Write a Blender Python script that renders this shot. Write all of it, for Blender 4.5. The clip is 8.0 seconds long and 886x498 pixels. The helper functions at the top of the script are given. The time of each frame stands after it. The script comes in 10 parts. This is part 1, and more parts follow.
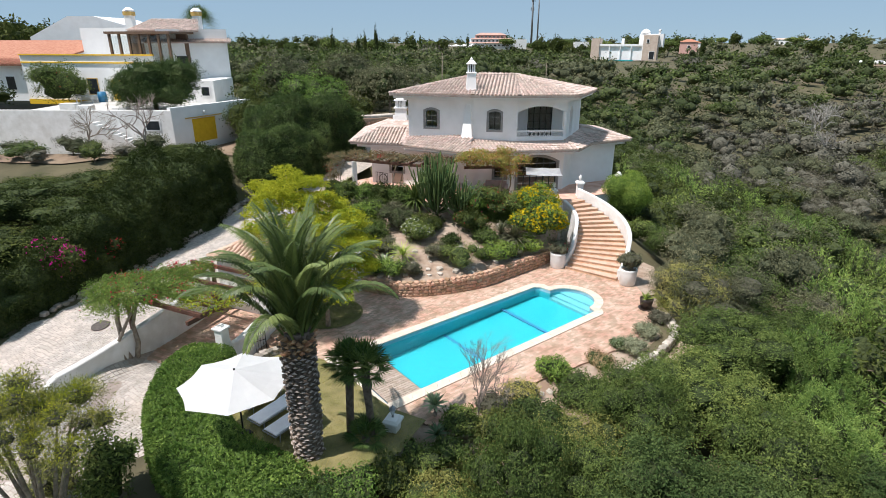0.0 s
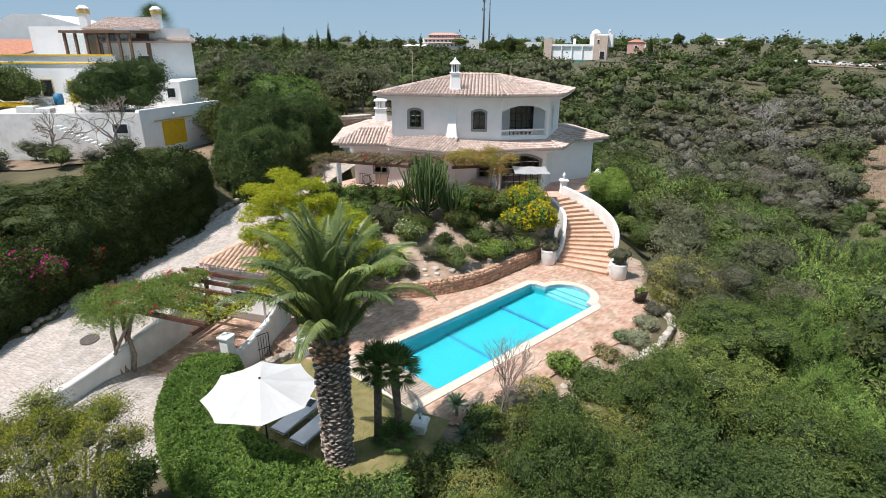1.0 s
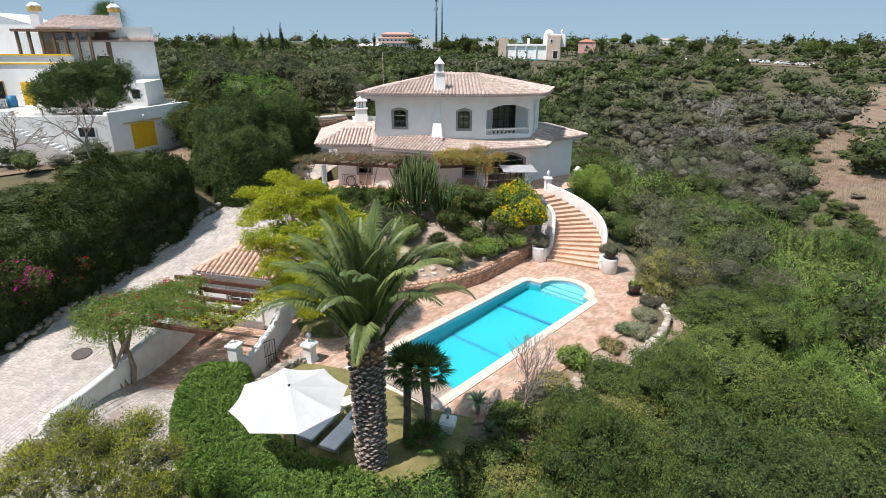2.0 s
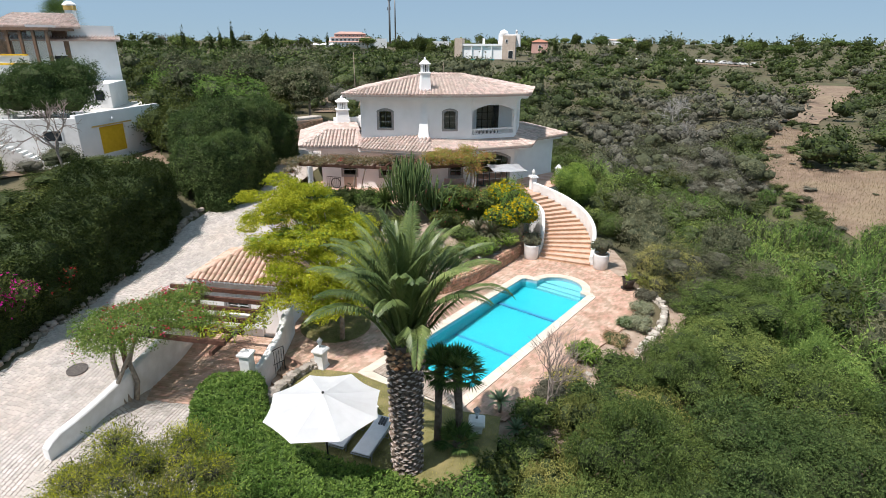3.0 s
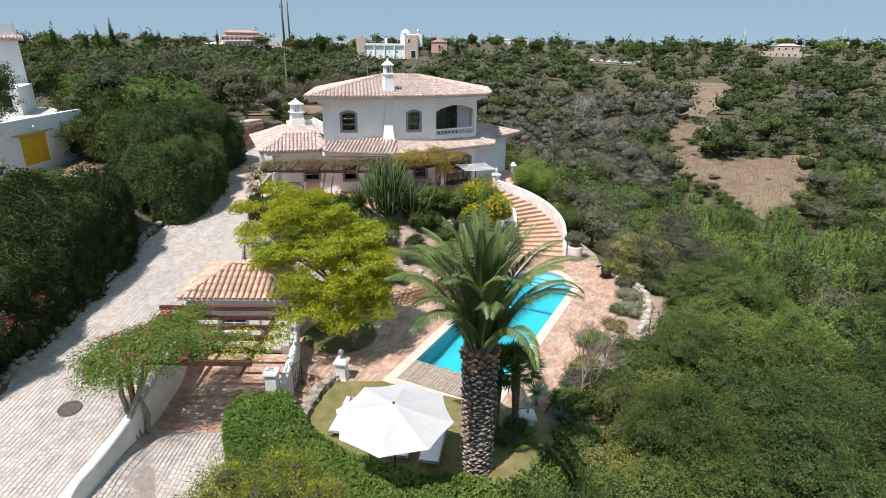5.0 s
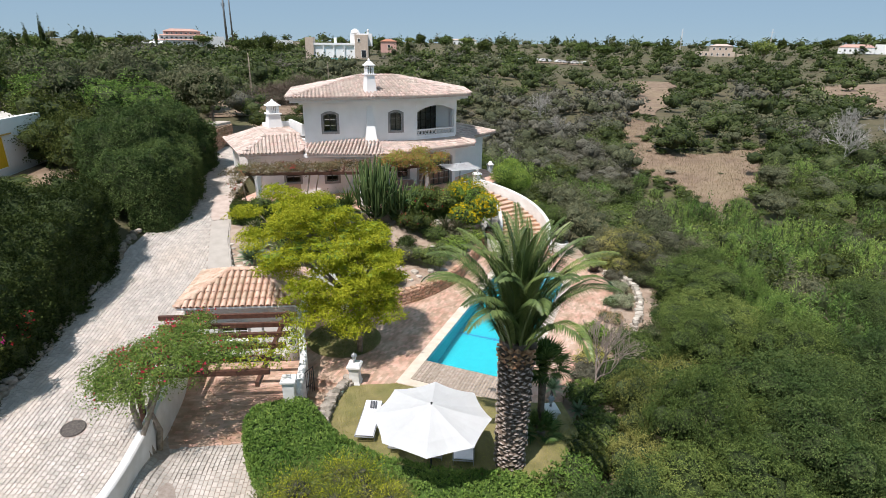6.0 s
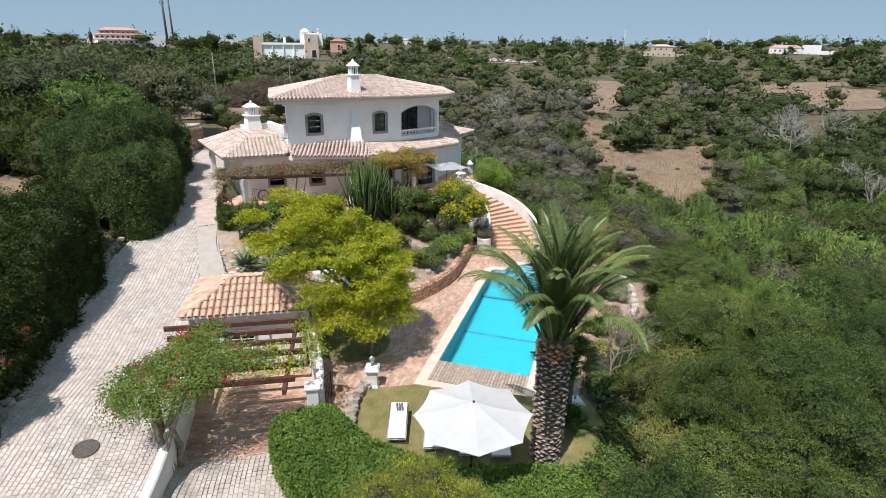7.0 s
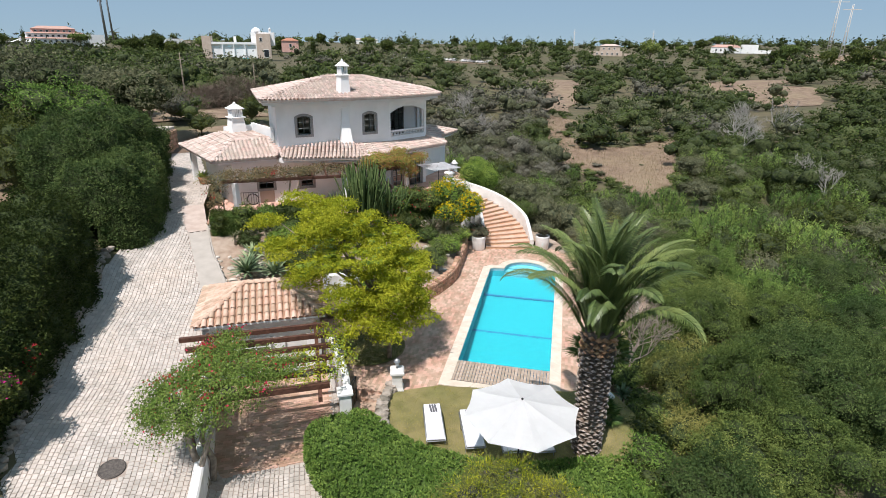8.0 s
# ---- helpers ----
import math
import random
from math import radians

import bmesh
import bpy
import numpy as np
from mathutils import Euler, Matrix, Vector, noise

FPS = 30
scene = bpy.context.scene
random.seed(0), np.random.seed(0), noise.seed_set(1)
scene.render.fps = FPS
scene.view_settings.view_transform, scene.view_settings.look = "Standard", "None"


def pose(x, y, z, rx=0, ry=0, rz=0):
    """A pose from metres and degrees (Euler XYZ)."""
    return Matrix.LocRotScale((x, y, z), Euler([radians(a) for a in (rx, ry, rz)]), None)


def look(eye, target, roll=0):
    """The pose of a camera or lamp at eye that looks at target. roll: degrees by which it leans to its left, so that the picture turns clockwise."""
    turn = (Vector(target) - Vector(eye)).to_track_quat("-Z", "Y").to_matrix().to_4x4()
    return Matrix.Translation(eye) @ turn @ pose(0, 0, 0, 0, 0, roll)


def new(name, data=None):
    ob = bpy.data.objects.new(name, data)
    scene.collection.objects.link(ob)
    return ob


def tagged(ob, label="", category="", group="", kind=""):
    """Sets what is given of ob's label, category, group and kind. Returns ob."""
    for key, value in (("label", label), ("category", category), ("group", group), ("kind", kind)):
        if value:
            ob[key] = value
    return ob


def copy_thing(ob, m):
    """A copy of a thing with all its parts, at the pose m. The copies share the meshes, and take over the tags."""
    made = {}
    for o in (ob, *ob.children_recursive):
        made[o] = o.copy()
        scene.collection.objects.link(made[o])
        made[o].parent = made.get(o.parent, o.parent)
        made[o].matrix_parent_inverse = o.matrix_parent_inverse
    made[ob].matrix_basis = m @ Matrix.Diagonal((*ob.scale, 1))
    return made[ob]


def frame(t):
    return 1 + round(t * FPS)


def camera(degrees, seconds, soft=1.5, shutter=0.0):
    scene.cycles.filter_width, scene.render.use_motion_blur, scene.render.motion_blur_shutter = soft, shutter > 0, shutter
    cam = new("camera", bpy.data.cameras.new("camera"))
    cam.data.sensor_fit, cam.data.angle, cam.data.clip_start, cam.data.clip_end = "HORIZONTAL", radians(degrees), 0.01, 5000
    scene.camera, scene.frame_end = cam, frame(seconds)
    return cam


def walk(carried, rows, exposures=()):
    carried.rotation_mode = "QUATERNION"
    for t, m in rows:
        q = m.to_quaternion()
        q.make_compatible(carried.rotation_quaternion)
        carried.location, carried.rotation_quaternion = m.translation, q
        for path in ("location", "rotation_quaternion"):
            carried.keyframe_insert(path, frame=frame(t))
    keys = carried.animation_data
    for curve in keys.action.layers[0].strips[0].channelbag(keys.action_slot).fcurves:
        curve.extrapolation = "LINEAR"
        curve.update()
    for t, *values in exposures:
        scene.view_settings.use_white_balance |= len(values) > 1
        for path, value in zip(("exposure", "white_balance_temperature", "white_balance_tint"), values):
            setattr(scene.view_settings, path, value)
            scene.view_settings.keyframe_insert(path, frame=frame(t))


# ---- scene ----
cam = camera(77.3, 8.0, 0.7)
METRES, EYE, TILT, LEAN, TURN = 19.0, 13.0, -20.5, 0.0, 0.0
ROWS = [
    (0.0, 0.0, 0.0, 0.0, -0.0, 0.0, 0.0),
    (0.5, -0.0594, 0.0002, 0.0005, -2.27, -0.03, 0.79),
    (1.0, -0.1183, 0.0034, 0.0022, -4.54, -0.08, 1.59),
    (1.5, -0.1768, 0.0081, 0.004, -6.8, -0.18, 2.4),
    (3.0, -0.3535, 0.0379, 0.0174, -13.49, -0.64, 4.63),
    (3.5, -0.412, 0.053, 0.0242, -15.85, -0.86, 5.42),
    (4.0, -0.4708, 0.0706, 0.0318, -18.35, -1.13, 6.26),
    (4.5, -0.5292, 0.0902, 0.0398, -20.85, -1.43, 7.07),
    (6.0, -0.7009, 0.1602, 0.0678, -28.46, -2.57, 9.38),
    (6.5, -0.7576, 0.1899, 0.0788, -30.96, -3.0, 10.11),
    (7.0, -0.8143, 0.2229, 0.0908, -33.48, -3.46, 10.83),
    (7.5, -0.8703, 0.2606, 0.1043, -35.95, -3.96, 11.54),
    (8.0, -0.9247, 0.3024, 0.1195, -38.23, -4.45, 12.17),
]
walk(cam, [(t, pose(0, 0, EYE, TILT, LEAN, TURN) @ pose(METRES * x, METRES * y, METRES * z, 90 + pitch, roll, yaw)) for t, x, y, z, yaw, pitch, roll in ROWS],
     exposures=[(0.0, 0.25, 6400, 15), (4.0, 0.21, 6400, 15), (8.0, 0.12, 6400, 15)])

# ---- world and sun ----
SUN_AZ = (-0.91, -0.41)      # level direction towards the sun
SUN_EL = radians(63)
world = bpy.data.worlds.new("sky")
scene.world = world
world.use_nodes = True
wn = world.node_tree.nodes
sky = wn.new("ShaderNodeTexSky")
sky.sky_type = "NISHITA"
sky.sun_disc = False
sky.sun_elevation = SUN_EL
sky.sun_rotation = math.atan2(SUN_AZ[0], SUN_AZ[1])
sky.air_density, sky.dust_density, sky.ozone_density = 0.75, 0.0, 3.0
sky.altitude = 1500
cool = wn.new("ShaderNodeMix")
cool.data_type, cool.blend_type = "RGBA", "MULTIPLY"
cool.inputs[0].default_value = 1.0
cool.inputs[7].default_value = (0.88, 0.97, 1.08, 1)
world.node_tree.links.new(sky.outputs[0], cool.inputs[6])
haze = wn.new("ShaderNodeMix")
haze.data_type = "RGBA"
haze.inputs[0].default_value = 0.86
haze.inputs[7].default_value = (2.95, 4.35, 5.35, 1)
world.node_tree.links.new(cool.outputs[2], haze.inputs[6])
world.node_tree.links.new(haze.outputs[2], wn["Background"].inputs[0])
wn["Background"].inputs[1].default_value = 0.094
sun_data = bpy.data.lights.new("sun", "SUN")
sun_data.energy, sun_data.angle, sun_data.color = 4.85, radians(0.53), (1.0, 0.96, 0.9)
sun_ob = new("sun", sun_data)
sun_vec = Vector((SUN_AZ[0], SUN_AZ[1], 0)).normalized() * math.cos(SUN_EL) + Vector((0, 0, math.sin(SUN_EL)))
sun_ob.matrix_basis = look(sun_vec * 200, (0, 0, 0))


# ---- materials ----
def surface(name, c1, c2, scale=3.0, rough=0.75, bump=0.0, bump_scale=30.0, island=0.0, objrand=0.0, metal=0.0,
            stain=None, stain_scale=0.6, stain_amt=0.35, leaf=0.0, spec=0.35, detail=6.0, depth=0.03):
    """Procedural surface: two colours by noise, broad stains, random shift per island or object, fine relief."""
    m = bpy.data.materials.new(name)
    m.use_nodes = True
    nt = m.node_tree
    n, l = nt.nodes, nt.links
    bs = n["Principled BSDF"]
    geo = n.new("ShaderNodeNewGeometry")
    tex = n.new("ShaderNodeTexNoise")
    tex.inputs["Scale"].default_value = scale
    tex.inputs["Detail"].default_value = detail
    l.new(geo.outputs["Position"], tex.inputs["Vector"])
    ramp = n.new("ShaderNodeValToRGB")
    ramp.color_ramp.elements[0].position, ramp.color_ramp.elements[1].position = 0.34, 0.66
    ramp.color_ramp.elements[0].color, ramp.color_ramp.elements[1].color = (*c1, 1), (*c2, 1)
    l.new(tex.outputs["Fac"], ramp.inputs[0])
    col = ramp.outputs[0]
    if stain:
        t2 = n.new("ShaderNodeTexNoise")
        t2.inputs["Scale"].default_value = stain_scale
        t2.inputs["Detail"].default_value = 8.0
        l.new(geo.outputs["Position"], t2.inputs["Vector"])
        r2 = n.new("ShaderNodeValToRGB")
        r2.color_ramp.elements[0].position, r2.color_ramp.elements[1].position = 0.45, 0.72
        r2.color_ramp.elements[0].color, r2.color_ramp.elements[1].color = (0, 0, 0, 1), (stain_amt,) * 3 + (1,)
        l.new(t2.outputs["Fac"], r2.inputs[0])
        mx = n.new("ShaderNodeMix")
        mx.data_type = "RGBA"
        l.new(r2.outputs[0], mx.inputs[0])
        l.new(col, mx.inputs[6])
        mx.inputs[7].default_value = (*stain, 1)
        col = mx.outputs[2]
    for amount, node, out in ((island, "ShaderNodeNewGeometry", "Random Per Island"), (objrand, "ShaderNodeObjectInfo", "Random")):
        if amount:
            src = n.new(node)
            mr = n.new("ShaderNodeMapRange")
            mr.inputs[3].default_value, mr.inputs[4].default_value = 1 - amount, 1 + amount
            l.new(src.outputs[out], mr.inputs[0])
            hs = n.new("ShaderNodeHueSaturation")
            l.new(mr.outputs[0], hs.inputs["Value"])
            mh = n.new("ShaderNodeMapRange")
            mh.inputs[3].default_value, mh.inputs[4].default_value = 0.5 + amount * 0.05, 0.5 - amount * 0.05
            l.new(src.outputs[out], mh.inputs[0])
            l.new(mh.outputs[0], hs.inputs["Hue"])
            l.new(col, hs.inputs["Color"])
            col = hs.outputs[0]
    l.new(col, bs.inputs["Base Color"])
    bs.inputs["Roughness"].default_value = rough
    bs.inputs["Metallic"].default_value = metal
    bs.inputs["Specular IOR Level"].default_value = spec
    if bump:
        tb = n.new("ShaderNodeTexNoise")
        tb.inputs["Scale"].default_value = bump_scale
        tb.inputs["Detail"].default_value = 5.0
        l.new(geo.outputs["Position"], tb.inputs["Vector"])
        bp = n.new("ShaderNodeBump")
        bp.inputs["Strength"].default_value = bump
        bp.inputs["Distance"].default_value = depth
        l.new(tb.outputs["Fac"], bp.inputs["Height"])
        l.new(bp.outputs[0], bs.inputs["Normal"])
    if leaf:
        tr = n.new("ShaderNodeBsdfTranslucent")
        l.new(col, tr.inputs[0])
        ms = n.new("ShaderNodeMixShader")
        ms.inputs[0].default_value = leaf
        l.new(bs.outputs[0], ms.inputs[1])
        l.new(tr.outputs[0], ms.inputs[2])
        l.new(ms.outputs[0], n["Material Output"].inputs[0])
    return m


def leafy(name, c1, c2, rough=0.6, trans=0.2, island=0.30, objrand=0.30, scale=0.9, spec=0.1):
    return surface(name, c1, c2, scale=scale, rough=rough, island=island, objrand=objrand, leaf=trans, spec=spec, detail=4.0)


WHITE = surface("white_render", (0.85, 0.85, 0.84), (0.89, 0.89, 0.88), 1.5, 0.85, 0.15, 60, stain=(0.62, 0.60, 0.56), stain_scale=0.8, stain_amt=0.22)
WHITE_WORN = surface("worn_white_render", (0.72, 0.71, 0.68), (0.82, 0.81, 0.79), 2.0, 0.85, 0.3, 40, stain=(0.42, 0.38, 0.32), stain_scale=1.1, stain_amt=0.35)
GREY_BAND = surface("grey_surround", (0.27, 0.26, 0.25), (0.33, 0.32, 0.31), 6, 0.8, 0.2, 50)
TILE = surface("pale_clay_tile", (0.50, 0.365, 0.308), (0.62, 0.51, 0.455), 2.2, 0.9, 0.35, 40, island=0.22, stain=(0.62, 0.55, 0.47), stain_scale=1.3, stain_amt=0.5)
TILE_HUT = surface("clay_tile", (0.49, 0.315, 0.225), (0.63, 0.465, 0.36), 2.8, 0.9, 0.35, 40, objrand=0.2, stain=(0.68, 0.55, 0.42), stain_scale=1.2, stain_amt=0.5)
TILE_RED_PALE = surface("clay_pan_tile", (0.34, 0.19, 0.125), (0.46, 0.29, 0.20), 4, 0.9, 0.4, 40)
TILE_RED = surface("red_clay_tile", (0.40, 0.16, 0.10), (0.50, 0.24, 0.16), 3, 0.9, 0.4, 30, island=0.15)
TILE_PINK = surface("faded_pink_tile", (0.46, 0.28, 0.23), (0.54, 0.35, 0.29), 0.5, 0.9)
TERRACOTTA = surface("terracotta_paver", (0.48, 0.285, 0.205), (0.60, 0.405, 0.31), 1.4, 0.8, 0.3, 60, objrand=0.24, island=0.24, stain=(0.66, 0.51, 0.41), stain_scale=0.7, stain_amt=0.5)
GROUT = surface("sandy_joint", (0.46, 0.29, 0.21), (0.56, 0.39, 0.30), 9, 0.95, 0.4, 60)
STEP_TOP = surface("pale_terracotta_tread", (0.49, 0.305, 0.21), (0.60, 0.415, 0.305), 3, 0.8, 0.2, 60, stain=(0.68, 0.54, 0.43), stain_amt=0.4)
STEP_RISE = surface("terracotta_riser", (0.54, 0.33, 0.20), (0.64, 0.43, 0.28), 5, 0.8, 0.2, 60, objrand=0.15)
COPING = surface("cream_stone_coping", (0.60, 0.51, 0.41), (0.69, 0.61, 0.51), 2.5, 0.7, 0.2, 60, objrand=0.05)
SETT = surface("limestone_sett", (0.455, 0.41, 0.365), (0.575, 0.525, 0.475), 2.0, 0.85, 0.4, 60, island=0.12, objrand=0.1, stain=(0.62, 0.52, 0.43), stain_scale=0.35, stain_amt=0.5)
SETT_JOINT = surface("sett_joint_sand", (0.33, 0.27, 0.23), (0.43, 0.36, 0.31), 8, 0.95, 0.5, 60, stain=(0.5, 0.42, 0.35), stain_scale=0.4)
RUBBLE = surface("ochre_rubble_stone", (0.38, 0.215, 0.13), (0.54, 0.36, 0.245), 3, 0.9, 0.5, 25, objrand=0.3)
KERB_ROCK = surface("grey_kerb_rock", (0.22, 0.19, 0.155), (0.38, 0.335, 0.28), 4, 0.9, 0.6, 20, objrand=0.3)
RUBBLE_JOINT = surface("rubble_mortar", (0.34, 0.22, 0.15), (0.44, 0.31, 0.22), 6, 0.95, 0.5, 30)
PALE_STONE = surface("pale_field_stone", (0.38, 0.335, 0.28), (0.55, 0.50, 0.43), 3, 0.9, 0.6, 20, objrand=0.25)
SOIL = surface("dry_red_soil", (0.27, 0.185, 0.13), (0.42, 0.325, 0.25), 2.5, 0.95, 0.9, 14, stain=(0.46, 0.39, 0.32), stain_scale=0.5, stain_amt=0.5)
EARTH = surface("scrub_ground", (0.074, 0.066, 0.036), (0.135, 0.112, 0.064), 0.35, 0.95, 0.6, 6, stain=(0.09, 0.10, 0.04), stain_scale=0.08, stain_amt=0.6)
FIELD = surface("dry_field", (0.165, 0.112, 0.078), (0.275, 0.200, 0.140), 0.6, 0.95, 0.9, 3, stain=(0.27, 0.21, 0.13), stain_scale=0.16, stain_amt=0.8, depth=0.12)
LAWN = surface("dry_lawn", (0.17, 0.155, 0.06), (0.28, 0.235, 0.105), 2.0, 0.95, 0.6, 60, stain=(0.14, 0.17, 0.04), stain_scale=0.5, stain_amt=0.6)
WOOD_DARK = surface("dark_brown_timber", (0.07, 0.030, 0.020), (0.12, 0.055, 0.035), 8, 0.6, 0.3, 40)
WOOD_GREY = surface("weathered_decking", (0.33, 0.26, 0.20), (0.46, 0.38, 0.31), 6, 0.8, 0.3, 60, objrand=0.15)
BARK = surface("grey_bark", (0.20, 0.16, 0.12), (0.36, 0.30, 0.24), 6, 0.95, 0.8, 20)
BARK_DARK = surface("dark_bark", (0.10, 0.075, 0.055), (0.20, 0.155, 0.12), 6, 0.95, 0.8, 20)
PALM_BOOT = surface("palm_boot", (0.11, 0.085, 0.065), (0.22, 0.17, 0.13), 4, 0.95, 0.6, 30, island=0.2)
PALM_CUT = surface("cut_palm_boot", (0.25, 0.205, 0.175), (0.44, 0.375, 0.325), 9, 0.95, 0.6, 40, island=0.25)
PALM_BOOT_FRESH = surface("fresh_palm_boot", (0.36, 0.18, 0.09), (0.50, 0.32, 0.19), 5, 0.9, 0.4, 30, island=0.3)
IRON = surface("black_iron", (0.02, 0.02, 0.02), (0.035, 0.035, 0.035), 10, 0.5, metal=0.3)
FABRIC_WHITE = surface("white_canvas", (0.86, 0.86, 0.86), (0.89, 0.89, 0.89), 3, 0.9, 0.05, 80, leaf=0.06)
SLING = surface("pale_lilac_sling", (0.66, 0.66, 0.69), (0.73, 0.73, 0.76), 4, 0.85, 0.1, 90)
FABRIC_GREY = surface("grey_canvas", (0.58, 0.59, 0.60), (0.66, 0.67, 0.68), 3, 0.9)
FABRIC_PINK = surface("pink_grey_cushion", (0.42, 0.31, 0.29), (0.50, 0.38, 0.35), 4, 0.95)
FRAME_GREY = surface("grey_metal_frame", (0.26, 0.27, 0.28), (0.34, 0.35, 0.36), 8, 0.45, metal=0.5)
WIN_GREEN = surface("dark_green_joinery", (0.035, 0.045, 0.040), (0.06, 0.07, 0.06), 6, 0.5)
CAST_IRON = surface("worn_cast_iron", (0.085, 0.075, 0.068), (0.15, 0.13, 0.115), 14, 0.7, 0.5, 40, metal=0.2)
YELLOW = surface("yellow_paint", (0.72, 0.45, 0.02), (0.80, 0.52, 0.03), 3, 0.6, 0.1, 40, stain=(0.6, 0.36, 0.03), stain_amt=0.3)
OCHRE = surface("ochre_trim", (0.55, 0.36, 0.10), (0.65, 0.45, 0.16), 4, 0.8)
BROWN_ALU = surface("brown_joinery", (0.14, 0.085, 0.055), (0.2, 0.125, 0.08), 6, 0.5)
FADED_PINK = surface("faded_pink_paving", (0.47, 0.375, 0.32), (0.56, 0.47, 0.41), 2.2, 0.9, 0.3, 40, stain=(0.5, 0.43, 0.37), stain_amt=0.5)
MARGIN = surface("cream_pavement", (0.41, 0.37, 0.325), (0.49, 0.445, 0.395), 1.8, 0.9, 0.3, 40, stain=(0.4, 0.36, 0.31), stain_amt=0.4)
CONCRETE = surface("pale_concrete", (0.52, 0.50, 0.46), (0.64, 0.61, 0.57), 1.5, 0.9, 0.3, 30, stain=(0.4, 0.38, 0.34), stain_amt=0.4)
POT_DARK = surface("dark_glazed_pot", (0.03, 0.022, 0.018), (0.05, 0.037, 0.03), 6, 0.35)
POT_CLAY = surface("clay_pot", (0.38, 0.17, 0.09), (0.48, 0.24, 0.14), 6, 0.8)
PINKWALL = surface("pink_render", (0.62, 0.36, 0.30), (0.68, 0.42, 0.36), 1, 0.85)
TANWALL = surface("tan_render", (0.50, 0.40, 0.32), (0.58, 0.48, 0.40), 1, 0.85)
DULL_STEEL = surface("galvanised_steel", (0.20, 0.20, 0.20), (0.28, 0.28, 0.28), 4, 0.5, metal=0.6)
CARPAINT = surface("car_paint", (0.45, 0.46, 0.48), (0.50, 0.51, 0.53), 4, 0.3, objrand=0.6)
RUBBER = surface("rubber", (0.02, 0.02, 0.02), (0.03, 0.03, 0.03), 4, 0.8)
POOL_WALL = surface("pool_mosaic", (0.010, 0.335, 0.390), (0.016, 0.380, 0.435), 5, 0.5)
POOL_STEP = surface("pale_pool_mosaic", (0.11, 0.40, 0.45), (0.15, 0.45, 0.50), 6, 0.5)
POOL_DARK = surface("dark_blue_pool_tile", (0.03, 0.16, 0.30), (0.04, 0.20, 0.36), 5, 0.5)
POOL_BAND = surface("waterline_tile", (0.22, 0.35, 0.45), (0.42, 0.52, 0.58), 14, 0.4)
TOWEL = surface("striped_towel_grey", (0.10, 0.10, 0.11), (0.16, 0.16, 0.17), 5, 0.95)


def glass_material(name, tint, rough, dark=True):
    m = bpy.data.materials.new(name)
    m.use_nodes = True
    b = m.node_tree.nodes["Principled BSDF"]
    b.inputs["Base Color"].default_value = (*tint, 1)
    b.inputs["Roughness"].default_value = rough
    b.inputs["IOR"].default_value = 1.45
    b.inputs["Transmission Weight"].default_value = 1.0
    return m


GLASS = glass_material("window_glass", (0.85, 0.9, 0.9), 0.02)


def water_material():
    m = bpy.data.materials.new("pool_water")
    m.use_nodes = True
    nt = m.node_tree
    b = nt.nodes["Principled BSDF"]
    b.inputs["Base Color"].default_value = (0.78, 0.97, 1.0, 1)
    b.inputs["Roughness"].default_value = 0.02
    b.inputs["IOR"].default_value = 1.33
    b.inputs["Transmission Weight"].default_value = 1.0
    geo = nt.nodes.new("ShaderNodeNewGeometry")
    tb = nt.nodes.new("ShaderNodeTexNoise")
    tb.inputs["Scale"].default_value = 5.0
    tb.inputs["Detail"].default_value = 3.0
    nt.links.new(geo.outputs["Position"], tb.inputs["Vector"])
    bp = nt.nodes.new("ShaderNodeBump")
    bp.inputs["Strength"].default_value = 0.25
    bp.inputs["Distance"].default_value = 0.05
    nt.links.new(tb.outputs["Fac"], bp.inputs["Height"])
    nt.links.new(bp.outputs[0], b.inputs["Normal"])
    return m


WATER = water_material()

LEAF_GREEN = leafy("mid_green_leaf", (0.092, 0.135, 0.034), (0.165, 0.215, 0.058))
LEAF_DARK = leafy("dark_green_leaf", (0.036, 0.054, 0.012), (0.080, 0.103, 0.025))
LEAF_OLIVE = leafy("grey_olive_leaf", (0.090, 0.098, 0.052), (0.158, 0.162, 0.092))
LEAF_GREY = leafy("grey_twiggy_leaf", (0.120, 0.111, 0.078), (0.195, 0.182, 0.132))
LEAF_BRIGHT = leafy("fresh_green_leaf", (0.180, 0.280, 0.042), (0.317, 0.403, 0.086))
LEAF_LIME = leafy("yellow_green_leaf", (0.300, 0.350, 0.024), (0.455, 0.465, 0.038), trans=0.4, objrand=0.0)
LEAF_STRAW = leafy("yellowed_shrub_leaf", (0.26, 0.27, 0.07), (0.42, 0.37, 0.11))
LEAF_CONIFER = leafy("cypress_spray", (0.120, 0.205, 0.048), (0.225, 0.325, 0.082))
LEAF_HEDGE = leafy("clipped_hedge_leaf", (0.111, 0.194, 0.036), (0.196, 0.291, 0.065))
LEAF_AGAVE = leafy("agave_leaf", (0.150, 0.215, 0.110), (0.290, 0.350, 0.200), trans=0.1)
LEAF_PALM = leafy("palm_leaflet", (0.092, 0.140, 0.040), (0.190, 0.245, 0.080), rough=0.4, trans=0.22, spec=0.35)
LEAF_FAN = leafy("fan_palm_leaf", (0.063, 0.123, 0.034), (0.149, 0.210, 0.060), rough=0.35, trans=0.15)
CACTUS = leafy("euphorbia_stem", (0.066, 0.104, 0.036), (0.130, 0.180, 0.066), trans=0.0)
VINE_RUST = leafy("rusty_vine_leaf", (0.30, 0.185, 0.115), (0.34, 0.265, 0.135))
